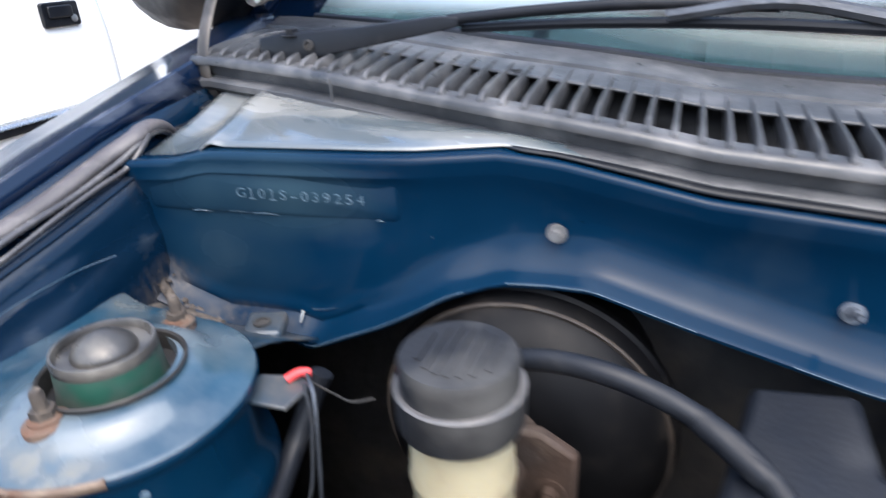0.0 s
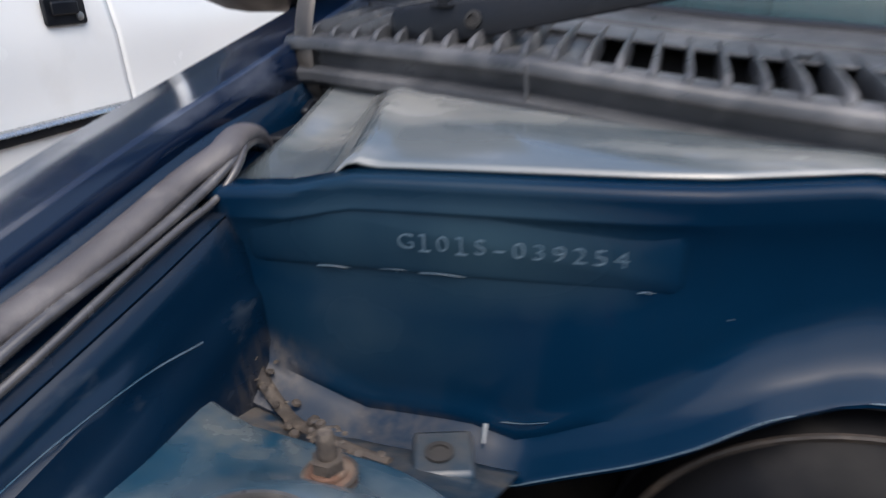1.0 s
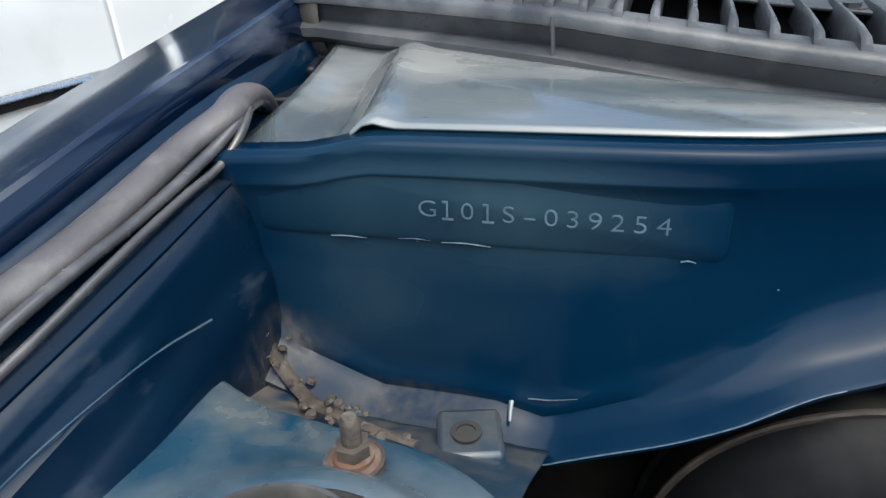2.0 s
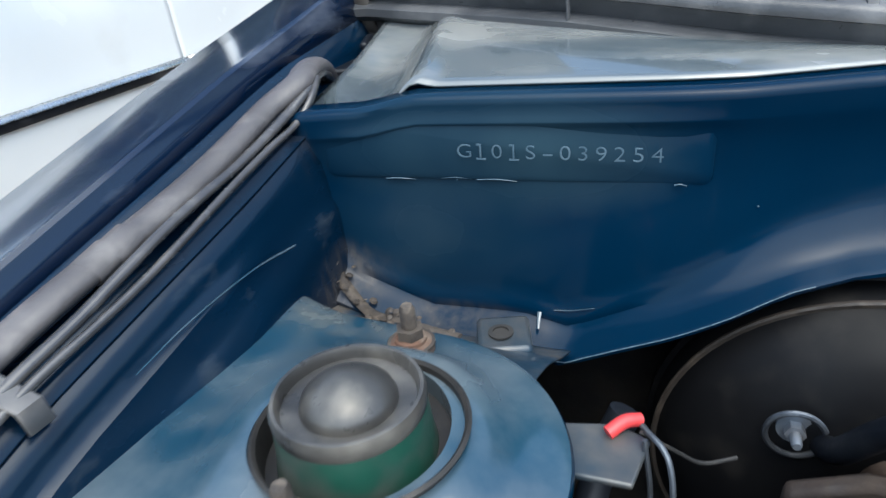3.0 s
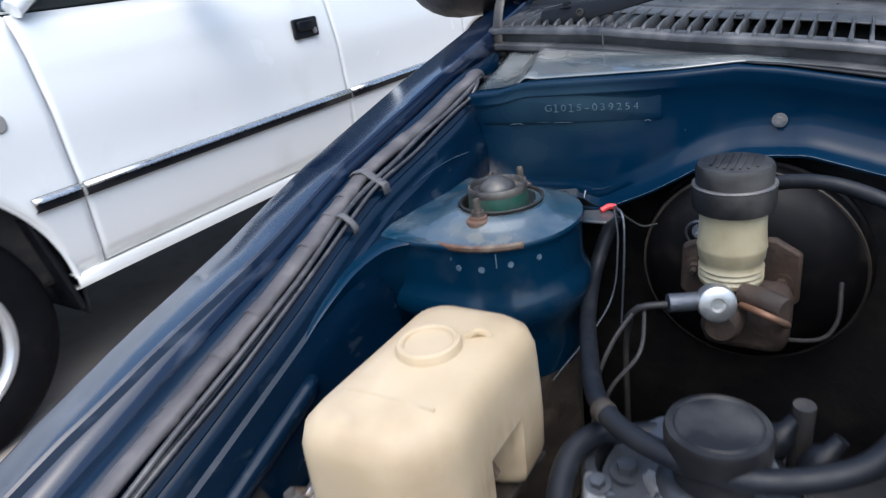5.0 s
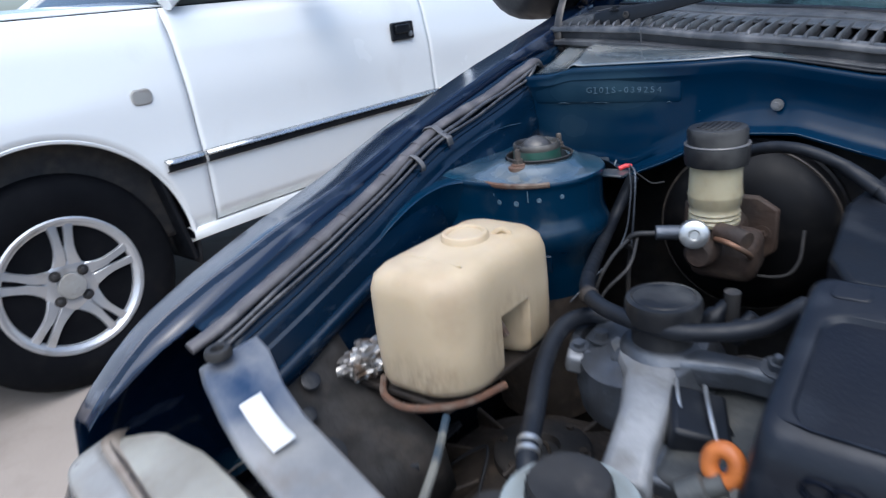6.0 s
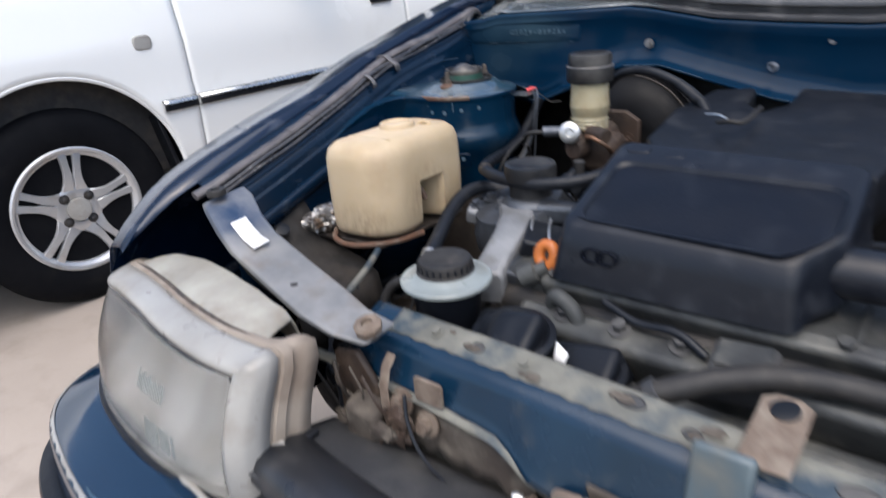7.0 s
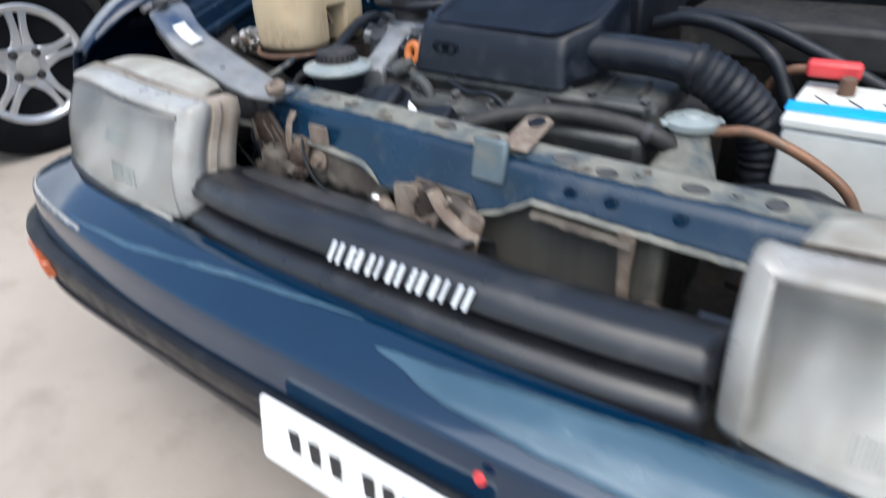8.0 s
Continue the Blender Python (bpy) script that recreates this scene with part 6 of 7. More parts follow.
part("plate", slab([(-0.05, 0.545), (0.03, 0.54), (0.045, 0.50), (0.03, 0.455), (0.0, 0.45), (-0.03, 0.49)], -0.247, -0.241, lambda u, v, h: (u, h, v)), MUDDY, latch, bevel=0.002)
part("hook", tube([(-0.10, -0.25, 0.505), (-0.07, -0.262, 0.497), (-0.03, -0.262, 0.50), (0.0, -0.262, 0.515), (0.025, -0.26, 0.53)], 0.009, 10, flat=0.5), DUSTY_RUST, latch)
part("tongue", box((0.028, -0.262, 0.512), (0.05, 0.014, 0.055), (10, 25, 0)), MUDDY, latch, bevel=0.004)
part("tongue", box((-0.02, -0.258, 0.525), (0.035, 0.016, 0.04), (0, -20, 10)), BROWN, latch, "dark rusty tongue", bevel=0.004)
part("striker_bar", tube([(-0.004, -0.270, 0.548), (0.016, -0.276, 0.528), (0.044, -0.278, 0.512), (0.060, -0.274, 0.506)], 0.0095, 12, flat=0.6), DUSTY_RUST, latch, "pale rusty striker bar")
part("spring", tube([(0.03 + 0.006 * math.cos(k * 0.9), -0.255 + 0.006 * math.sin(k * 0.9), 0.535 - k * 0.0012) for k in range(40)], 0.0012, 6, 2), DUSTY_RUST, latch)
part("tip", lathe([(0.001, 0), (0.005, 0.002), (0.006, 0.008), (0.004, 0.012)], (-0.102, -0.252, 0.505), (-0.8, -0.4, 0.2), 12), ZINC, latch, "worn bright tip")

for dx, dz, w, h, ry in ((-0.055, 0.515, 0.03, 0.05, -8), (0.045, 0.50, 0.028, 0.07, 12), (0.0, 0.475, 0.04, 0.045, 30), (-0.015, 0.49, 0.018, 0.075, -25)):
    part("lever", slab(rounded(w, h, 0.006, 3), -0.003, 0.003, lambda u, v, d, dx=dx, dz=dz, ry=ry: (dx + u * math.cos(radians(ry)) + v * math.sin(radians(ry)), -0.268 - 0.15 * dx + d + v * 0.12, dz + v * math.cos(radians(ry)) - u * math.sin(radians(ry)))), MUDDY if dz < 0.5 else DUSTY_RUST, latch, bevel=0.0015)
part("rod", tube([(0.02, -0.272, 0.545), (0.0, -0.276, 0.51), (-0.008, -0.274, 0.47), (0.006, -0.27, 0.44)], 0.0035, 8), DUSTY_RUST, latch)
bolt(latch, (-0.035, -0.262, 0.535), 0.008, 0.010, (0, -1, 0.1), DUSTY_RUST)
bolt(latch, (0.03, -0.272, 0.485), 0.007, 0.010, (0, -1, 0.1), DUSTY_RUST)

random.seed(31)
part("lower_rail", sheet([[(x, -0.236 - 0.006 * v + 0.002 * noise.noise((x * 60, v * 4, 2)), at(DEEP, x) - 0.006 - (0.052 + 0.016 * noise.noise((x * 25, 0, 5)) + 0.006 * noise.noise((x * 90, 0, 8))) * v) for v in span(0, 1, 5)] for x in span(-0.335, -0.10, 60)]), MUDDY, car, "mud-caked ragged lower front panel", solid=0.002, smooth=30)
part("lamp_panel", slab([(-0.335, 0.36), (-0.285, 0.36), (-0.275, 0.55), (-0.30, 0.585), (-0.335, 0.575)], -0.246, -0.238, lambda u, v, h: (u, h, v)), BROWN, car, "dark rusty lamp mounting panel", bevel=0.003)
random.seed(21)
for i in range(4):
    x, z = random.uniform(-0.33, -0.27), random.uniform(0.55, 0.585)
    y = random.uniform(-0.275, -0.25)
    part("rusty_wire", tube([(x, y, z), (x + random.uniform(0.0, 0.02), y - 0.004, z - 0.02), (x + random.uniform(0.005, 0.03), y + 0.004, z - 0.045), (x + random.uniform(0.0, 0.03), y, z - 0.075)], random.uniform(0.0012, 0.0024), 6), random.choice((MUDDY, BROWN, GRIME)), car)
part("earth_strap", loft([[(x - 0.006, y, z), (x + 0.006, y - 0.001, z), (x + 0.006, y - 0.003, z), (x - 0.006, y - 0.002, z)] for x, y, z in ((-0.262, -0.232, 0.588), (-0.262, -0.242, 0.578), (-0.260, -0.250, 0.560), (-0.256, -0.254, 0.540), (-0.250, -0.252, 0.515), (-0.246, -0.250, 0.495))]), DUSTY_RUST, car, "dusty flat steel strap", bevel=0.001)
part("strap_plate", slab(rounded(0.034, 0.026, 0.004, 3, -0.212, 0.566), -0.2420, -0.2385, lambda u, v, h: (u, h, v)), DUSTY_RUST, car, "small pale rusty plate", bevel=0.001)
part("lamp_relay", box((-0.283, -0.255, 0.518), (0.042, 0.032, 0.046), (6, 8, 6)), MUDDY, car, "mud-caked relay beside the lamp", bevel=0.008, seg=3)
for k in range(6):
    bm = bmesh.new()
    bmesh.ops.create_icosphere(bm, subdivisions=3, radius=1)
    c, w, h = Vector((random.uniform(-0.315, -0.235), random.uniform(-0.266, -0.256), random.uniform(0.492, 0.55))), random.uniform(0.010, 0.020), random.uniform(0.008, 0.014)
    for v in bm.verts:
        f = 1 + 0.45 * noise.noise(v.co * 1.7 + c * 50) + 0.3 * noise.noise(v.co * 4 + c * 90)
        v.co = c + Vector((v.co.x * w * f, v.co.y * 0.006 * f, v.co.z * h * f))
    part("dried_mud", bm, MUDDY if k % 2 else BROWN, car, smooth=30)
part("release_cable", tube([(-0.235, -0.250, 0.560), (-0.222, -0.262, 0.540), (-0.200, -0.270, 0.518), (-0.165, -0.272, 0.500), (-0.13, -0.268, 0.492), (-0.10, -0.262, 0.492)], 0.0019, 8), BLACK, car, "black bonnet release cable")
part("air_guide", sheet([[(x, y, z + 0.0015 * noise.noise((x * 30, y * 30, 4))) for y, z in ((-0.372, 0.510), (-0.345, 0.517), (-0.300, 0.510), (-0.262, 0.498), (-0.240, 0.482), (-0.238, 0.44))] for x in span(-0.335, 0.06, 30)]), GUIDE, car, "dusty dark plastic air guide", solid=0.003, smooth=50)
part("guide_edge", loft([[(x, y0 + dy, z0 + dz) for dy, dz in ((-0.009, 0.0), (-0.007, 0.004), (0.007, 0.005), (0.009, 0.001))] for x, y0, z0 in ((-0.345, -0.338, 0.523), (-0.30, -0.343, 0.5225), (-0.25, -0.347, 0.521), (-0.205, -0.350, 0.520))]), LENSRIM, car, "pale grey edge strip of the air guide", bevel=0.0015)
for k, (x, z) in enumerate(((-0.245, 0.545), (-0.215, 0.53), (-0.26, 0.50))):
    bolt(car, (x, -0.242, z), 0.008, 0.012, (0, -1, 0.2), DUSTY_RUST, name="rusty_bolt")
radiator = thing("radiator", "dusty grey-brown radiator behind the grille", "radiator", (0.0, -0.19, 0.2))
part("core", box((-0.03, -0.208, 0.38), (0.54, 0.03, 0.34)), FINS, radiator, bevel=0.003)
fin = part("fin", box((-0.03, -0.2240, 0.213), (0.53, 0.0022, 0.0009)), FINS, radiator, smooth=0)
for i in range(1, 130):
    more = new("fin", fin.data)
    more.parent, more.matrix_parent_inverse = radiator, BASE[radiator]
    more.location.z = i * 0.00256
part("side_tank", box((0.240, -0.210, 0.38), (0.016, 0.032, 0.34)), FINS, radiator, bevel=0.005)
part("hanging_bracket", slab([(0.205, 0.545), (0.225, 0.545), (0.222, 0.50), (0.224, 0.468), (0.210, 0.465), (0.209, 0.50)], -0.243, -0.239, lambda u, v, h: (u, h, v)), DUSTY_RUST, radiator, "dusty hanging bracket", bevel=0.001)
part("side_tank", box((-0.30, -0.222, 0.38), (0.022, 0.04, 0.32)), FINS, radiator, bevel=0.006)
part("drain_boss", lathe([(0.014, 0), (0.018, 0.006), (0.018, 0.02), (0.010, 0.026), (0.001, 0.028)], (0.245, -0.235, 0.452), (0.3, -0.9, 0.1), 22), DUSTY_RUST, radiator, "pale drain boss")
CX, CY = 0.2105, -0.052
part("filler_neck", loft([[(CX + dx + r * math.cos(a), CY + dy + 1.1 * r * math.sin(a), z + 0.003 * noise.noise((a * 2, z * 60, 1))) for a in span(0, 2 * math.pi * 23 / 24, 23)] for r, dx, dy, z in ((0.050, 0.012, -0.075, 0.50), (0.046, 0.010, -0.060, 0.535), (0.034, 0.006, -0.030, 0.560), (0.024, 0.002, -0.008, 0.578), (0.022, 0.0, 0.0, 0.592), (0.025, 0.0, 0.0, 0.598))]), CONCRETE_DUST, radiator, "dust-caked filler neck")
part("pressure_cap", lathe([(0.027, 0.594), (0.0305, 0.596), (0.0305, 0.603), (0.022, 0.607), (0.014, 0.608), (0.012, 0.611), (0.001, 0.612)], (CX, CY, 0.0), n=36), WHITE_ENAMEL, radiator, "pale dusty pressure cap")
for k in (0, 1):
    a = radians(35 + 180 * k)
    part("cap_ear", box((CX + 0.030 * math.cos(a), CY + 0.030 * math.sin(a), 0.6), (0.012, 0.016, 0.006), (0, 0, 35)), WHITE_ENAMEL, radiator, bevel=0.002)
pipe = thing("copper_pipe", "coppery pipe from the radiator neck", "pipe", (0.3, -0.1, 0.55))
part("pipe", tube([(0.236, -0.052, 0.592), (0.2765, -0.055, 0.600), (0.319, -0.0585, 0.590), (0.356, -0.054, 0.570), (0.382, -0.054, 0.550), (0.40, -0.055, 0.52)], 0.0062, 12), COPPER, pipe)
for k in range(2):
    horn = thing("horn", "dusty round horn beside the radiator", "horn", (0.32 + 0.06 * k, -0.17, 0.5), group="horns")
    part("dish", lathe([(0.012, -0.03), (0.03, -0.02), (0.034, -0.004), (0.037, 0.0), (0.034, 0.003), (0.02, 0.001), (0.016, 0.006), (0.001, 0.007)], (0.315 + 0.06 * k, -0.165 + 0.02 * k, 0.535 - 0.045 * k), (0.2, -0.6, 0.8), 32), ALU, horn)
    part("bracket", box((0.315 + 0.06 * k, -0.15, 0.50 - 0.045 * k), (0.014, 0.006, 0.07)), RUST, horn)

part("lamp_scoop", loft([[Vector(c) + Vector((-0.3 * k, -0.7 * k, -0.02)), Vector(c) + Vector((-0.2 * k, -0.4 * k, 0.012)), Vector(c) + Vector((0.0, 0.0, 0.020)), Vector(c) + Vector((0.2 * k, 0.45 * k, 0.010)), Vector(c) + Vector((0.25 * k, 0.6 * k, -0.02))] for c, k in (((0.262, -0.075, 0.520), 0.030), ((0.30, -0.078, 0.535), 0.052), ((0.345, -0.082, 0.540), 0.055), ((0.39, -0.092, 0.532), 0.036), ((0.415, -0.098, 0.522), 0.016))]), BLACK, car, "black plastic scoop beside the battery", bevel=0.004)

# ---- battery ----
batt = thing("battery", "pale battery with a blue tape strip and red terminal cover", "battery", (0.40, 0.06, 0.45))
part("case", box((0.41, 0.055, 0.50), (0.22, 0.15, 0.20)), BATTERY, batt, bevel=0.006)
part("lid", box((0.41, 0.055, 0.606), (0.226, 0.156, 0.014)), BATTERY, batt, bevel=0.004)
part("tape", box((0.41, 0.02, 0.6145), (0.23, 0.034, 0.003), (0, 0, 3)), SKYTAPE, batt, "sky blue tape strip", bevel=0.001)
part("terminal_cover", box((0.325, 0.112, 0.635), (0.06, 0.022, 0.02), (0, 0, 4)), RED, batt, "red terminal cover", bevel=0.005)
part("terminal", lathe([(0.010, 0.612), (0.009, 0.632), (0.005, 0.634)], (0.345, 0.09, 0), n=18), RUST, batt, "corroded terminal")
for i in range(6):
    part("cell_mark", box((0.325 + i * 0.035, 0.055, 0.6135), (0.0015, 0.03, 0.0012), (0, 0, 35)), INK, batt)
part("cable", tube([(0.30, 0.115, 0.632), (0.275, 0.12, 0.625), (0.255, 0.13, 0.60), (0.25, 0.15, 0.55)], 0.006, 10), COPPER, batt)
part("battery_tray", box((0.41, 0.055, 0.392), (0.26, 0.19, 0.012)), DARK, car, "black battery tray", bevel=0.003)

# ---- bulkhead box on the far side ----
fuse = thing("relay_box", "grey relay box on the bulkhead", "relay box", (0.09, 0.44, 0.66))
part("body", box((0.093, 0.435, 0.728), (0.075, 0.03, 0.06), (-8, 0, 0)), COWL, fuse, bevel=0.005)
part("cover", box((0.093, 0.418, 0.731), (0.066, 0.006, 0.050), (-8, 0, 0)), ALU, fuse, bevel=0.003)

# ---- lamps, grille, bumper ----
LOWC = [(-0.345, -0.378, 0.466), (-0.40, -0.392, 0.471), (-0.47, -0.398, 0.477), (-0.55, -0.392, 0.482), (-0.625, -0.376, 0.487), (-0.682, -0.345, 0.494), (-0.713, -0.300, 0.502), (-0.721, -0.265, 0.508)]
TOPC = [(-0.338, -0.350, 0.606), (-0.39, -0.357, 0.612), (-0.47, -0.350, 0.614), (-0.55, -0.334, 0.612), (-0.614, -0.323, 0.610), (-0.660, -0.315, 0.605), (-0.690, -0.303, 0.598), (-0.706, -0.280, 0.588)]


def mirrored(p, s):
    return (p[0] if s < 0 else 0.020 - p[0], p[1], p[2])


for s in (-1, 1):
    lo, hi = smooth_path(LOWC, 4), smooth_path(TOPC, 4)
    rows = []
    for a, b in zip(lo, hi):
        out = (b - a).normalized()
        rows.append([mirrored(a.lerp(b, v) + Vector((0, -0.012 * math.sin(math.pi * v), 0)), s) for v in span(0, 1, 10)])
    lamp = part("headlamp", sheet(rows), LAMPGLASS, car, "hazy glass headlamp with fluted patches", solid=0.0012 * (1 if s < 0 else -1), smooth=60)
    lamp.visible_shadow = False
    # one rim runs along the top, round the inner corner and down the inner side
    edge = [lo[0].lerp(hi[0], v) + Vector((0, -0.012 * math.sin(math.pi * v), 0)) for v in span(0, 1, 12)]
    run = [(q, 0.0) for q in reversed(hi[1:-3])] + [(edge[-1], c) for c in (0.15, 0.35, 0.5, 0.65, 0.85)] + [(q, 1.0) for q in reversed(edge[:-1])]
    TOPS = [(-0.0050, -0.0026), (-0.0015, -0.0024), (0.0012, -0.0008), (0.0035, 0.003), (0.0052, 0.009), (0.0075, 0.022), (0.0085, 0.030)]
    SIDES = [(-0.0050, -0.0034), (-0.001, -0.0026), (0.004, -0.0012), (0.0125, 0.003), (0.0165, 0.008), (0.0185, 0.018), (0.0185, 0.030)]
    TOPB = [(0.0105, 0.029), (0.0085, 0.0295), (0.0085, 0.031), (0.0092, 0.032), (0.0095, 0.036), (0.009, 0.037), (0.009, 0.039), (0.008, 0.042), (0.004, 0.05)]
    SIDEB = [(0.0185, 0.029), (0.0165, 0.031), (0.0165, 0.036), (0.0195, 0.038), (0.0215, 0.046), (0.0198, 0.049), (0.0204, 0.055), (0.0235, 0.060), (0.025, 0.075)]

    def rim_rows(tops, sides):
        rows = []
        for q, c in run:
            a = c * math.pi / 2
            o = Vector((math.sin(a), 0, math.cos(a)))
            rows.append([mirrored(q + o * (u0 + (u1 - u0) * c) + Vector((0, v0 + (v1 - v0) * c, 0)), s) for (u0, v0), (u1, v1) in zip(tops, sides)])
        return rows

    part("lens_rim", sheet(rim_rows(TOPS, SIDES)), LENSRIM, lamp, "hazy rounded lens rim", solid=0.0015, smooth=60)
    if s < 0:
        part("housing_flange", sheet(rim_rows(TOPB, SIDEB)), RIB_BEIGE, lamp, "beige stepped housing flange", solid=0.0015, smooth=40)
    hs = []
    for k, b in enumerate(hi[:-7]):
        u = k / (len(hi) - 8)
        lift = (0.011 if s < 0 else 0.006) * math.sin(math.pi * min(1, 0.10 + u * 0.95)) ** 0.8
        deep = 0.016 + 0.066 * math.sin(math.pi * min(1, 0.20 + u * 0.80)) ** 0.9 + 0.006 * noise.noise((u * 7, 3, s))
        hs.append([mirrored(b + Vector((-0.012 * (1 - u) ** 3 - 0.01 * w * (1 - u), 0.037 + deep * w, 0.008 + lift * math.sin(math.pi * min(1, w * 0.75 + 0.05)) - 0.06 * max(0, w - 0.75) / 0.25)), s) for w in (0, 0.08, 0.16, 0.26, 0.4, 0.55, 0.7, 0.82, 0.92, 1.0)])
    part("housing", sheet(hs), HEADBACK, lamp, "pale bulging lamp housing", solid=0.003, smooth=60)
    part("seam", tube([r[0] for r in hs], 0.0028, 8, 2), SEALER, lamp, "dirty sealed seam")
    part("reflector", sheet([[mirrored((a.lerp(b, v) + Vector((-0.001, 0.0045 + 0.045 * math.sin(math.pi * v) ** 0.6, 0))), s) for v in (0.004, 0.03, 0.08, 0.16, 0.3, 0.45, 0.6, 0.75, 0.86, 0.93, 0.972, 0.998)] for a, b in zip(lo, hi)]), REFLECTOR, lamp, "silver reflector", solid=0.002)
    part("low_frame", tube([mirrored(q + Vector((0, 0, -0.004)), s) for q in lo], 0.0045, 8, 2), BLACK, lamp)
    # flutes pressed into the glass; their white colour is the light they catch
    for k in range(17):
        for x, v0, v1 in ((-0.420 - 0.0031 * k, 0.20 + 0.01 * (k % 3), 0.40), (-0.440 - 0.0031 * k, 0.56, 0.70 - 0.012 * (k % 4))):
            j = min(range(len(lo)), key=lambda i: abs(lo[i].x - x))
            a = [lo[j].lerp(hi[j], v) + Vector((x - lo[j].x, -0.0138 * math.sin(math.pi * v) - 0.001, 0)) for v in (v0, v1)]
            part("flute", tube([mirrored(q, s) for q in a], 0.0005, 6), WHITE_ENAMEL, lamp)

GR_Y = [(0, -0.405), (0.15, -0.402), (0.25, -0.392), (0.34, -0.376)]
grille = part("grille", bmesh.new(), GRILLE, car, "black plastic grille bar with two ribs")
GSEC = [(0.072, 0.024), (0.066, 0.031), (0.045, 0.034), (0.026, 0.034), (0.016, 0.030), (0.009, 0.018), (0.0065, 0.011), (0.009, 0.008), (0.032, 0.005), (0.035, -0.004), (0.014, -0.009), (0.002, -0.013), (-0.005, -0.022), (-0.007, -0.034), (-0.003, -0.041), (0.016, -0.043), (0.05, -0.046)]
part("bar", sheet([[(x, at(GR_Y, abs(x)) + dy, 0.492 + 0.01 * (1 - (x / 0.34) ** 2) + dz) for dy, dz in GSEC] for x in span(-0.34, 0.34, 40)]), GRILLE, grille, solid=0.003, smooth=50)
for s in (-1, 1):
    part("end_cap", box((s * 0.334, -0.345, 0.480), (0.005, 0.05, 0.05)), GRILLE, grille, bevel=0.003)
    part("mount_tab", box((s * 0.322, -0.315, 0.520), (0.03, 0.03, 0.006)), GRILLE, grille, bevel=0.002)
badge = part("badge", bmesh.new(), SILVER_BADGE, grille, "row of plain silver badge shapes")
for i in range(7):
    for du, w in ((-0.0060, 0.0058 + 0.0012 * (i % 2)), (0.0052, 0.0046 + 0.0012 * ((i + 1) % 3))):
        x = -0.038 + i * 0.0265 + du
        part("badge_shape", loft([[(x + u * w + v * 0.25, at(GR_Y, abs(x)) + 0.0085 + v * 0.45 - h, 0.5210 + v) for u, v in ((-0.5, -0.0100), (0.5, -0.0100), (0.5, 0.0100), (-0.5, 0.0100))] for h in (0.0, 0.003)]), SILVER_BADGE, badge, smooth=0, bevel=0.0008)

BUMP_F = [(0, -0.503), (0.2, -0.501), (0.35, -0.493), (0.5, -0.478), (0.6, -0.462), (0.68, -0.441), (0.735, -0.410), (0.772, -0.36), (0.79, -0.29), (0.80, -0.20)]
outer = smooth_path([(-0.805, -0.12, 0)] + [(-a, b, 0) for a, b in reversed(BUMP_F)] + [(a, b, 0) for a, b in BUMP_F[1:]] + [(0.805, -0.12, 0)], 5)


def bumper_rows(sec, bulge=0.0):
    """The bumper's section swept round its plan; bulge pushes the corners out."""
    rows = []
    for i, p in enumerate(outer):
        d = (outer[min(i + 1, len(outer) - 1)] - outer[max(i - 1, 0)]).normalized()
        nrm = Vector((-d.y, d.x, 0))
        rows.append([p + nrm * (inn - bulge * min(1, max(0, (abs(p.x) - 0.3) / 0.3))) + Vector((0, 0, z)) for inn, z in sec])
    return rows


bumper = part("bumper", sheet(bumper_rows([(0.100, 0.470), (0.094, 0.474), (0.075, 0.472), (0.045, 0.4655), (0.026, 0.4575), (0.0165, 0.4548), (0.0125, 0.4525), (0.0108, 0.4485), (0.0090, 0.430), (0.006, 0.405), (0.004, 0.395)])), BUMPER, car, "dark blue bumper with dust and pale sky sheen in its colour", solid=0.003, smooth=60)
def bumper_line(name, inn, z, x0, x1, width, material, label, seed):
    """A thin uneven pale line along the bumper."""
    rows = [r for r in bumper_rows([(inn + width, z + 0.0026), (inn, z + 0.0002)]) if x0 <= r[0].x <= x1]
    fine = smooth_path([r[0] for r in rows], 6), smooth_path([r[1] for r in rows], 6)
    part(name, sheet([[a, a.lerp(b, 0.45 + 0.55 * abs(noise.noise((k * 0.21, seed, 0)) + 0.4))] for k, (a, b) in enumerate(zip(*fine))]), material, bumper, label, solid=0.0006)


SEC_Z = [(0.0165, 0.4548), (0.026, 0.4575), (0.045, 0.4655), (0.075, 0.472), (0.094, 0.474)]


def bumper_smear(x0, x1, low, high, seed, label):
    """A thin ragged pale layer on the bumper's top, between two insets that vary along x."""
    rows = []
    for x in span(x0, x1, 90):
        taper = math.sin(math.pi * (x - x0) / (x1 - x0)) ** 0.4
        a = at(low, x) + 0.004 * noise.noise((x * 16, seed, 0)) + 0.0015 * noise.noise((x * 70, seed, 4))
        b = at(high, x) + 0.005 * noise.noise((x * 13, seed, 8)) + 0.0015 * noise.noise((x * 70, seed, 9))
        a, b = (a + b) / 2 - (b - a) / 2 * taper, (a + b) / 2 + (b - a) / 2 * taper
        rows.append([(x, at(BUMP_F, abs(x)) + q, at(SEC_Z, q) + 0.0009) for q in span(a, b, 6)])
    part("pale_smear", sheet(rows), SMEAR, bumper, label, solid=0.0005)


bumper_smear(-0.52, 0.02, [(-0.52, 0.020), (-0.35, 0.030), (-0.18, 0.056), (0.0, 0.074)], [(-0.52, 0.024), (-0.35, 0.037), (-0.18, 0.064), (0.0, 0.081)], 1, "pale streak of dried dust")
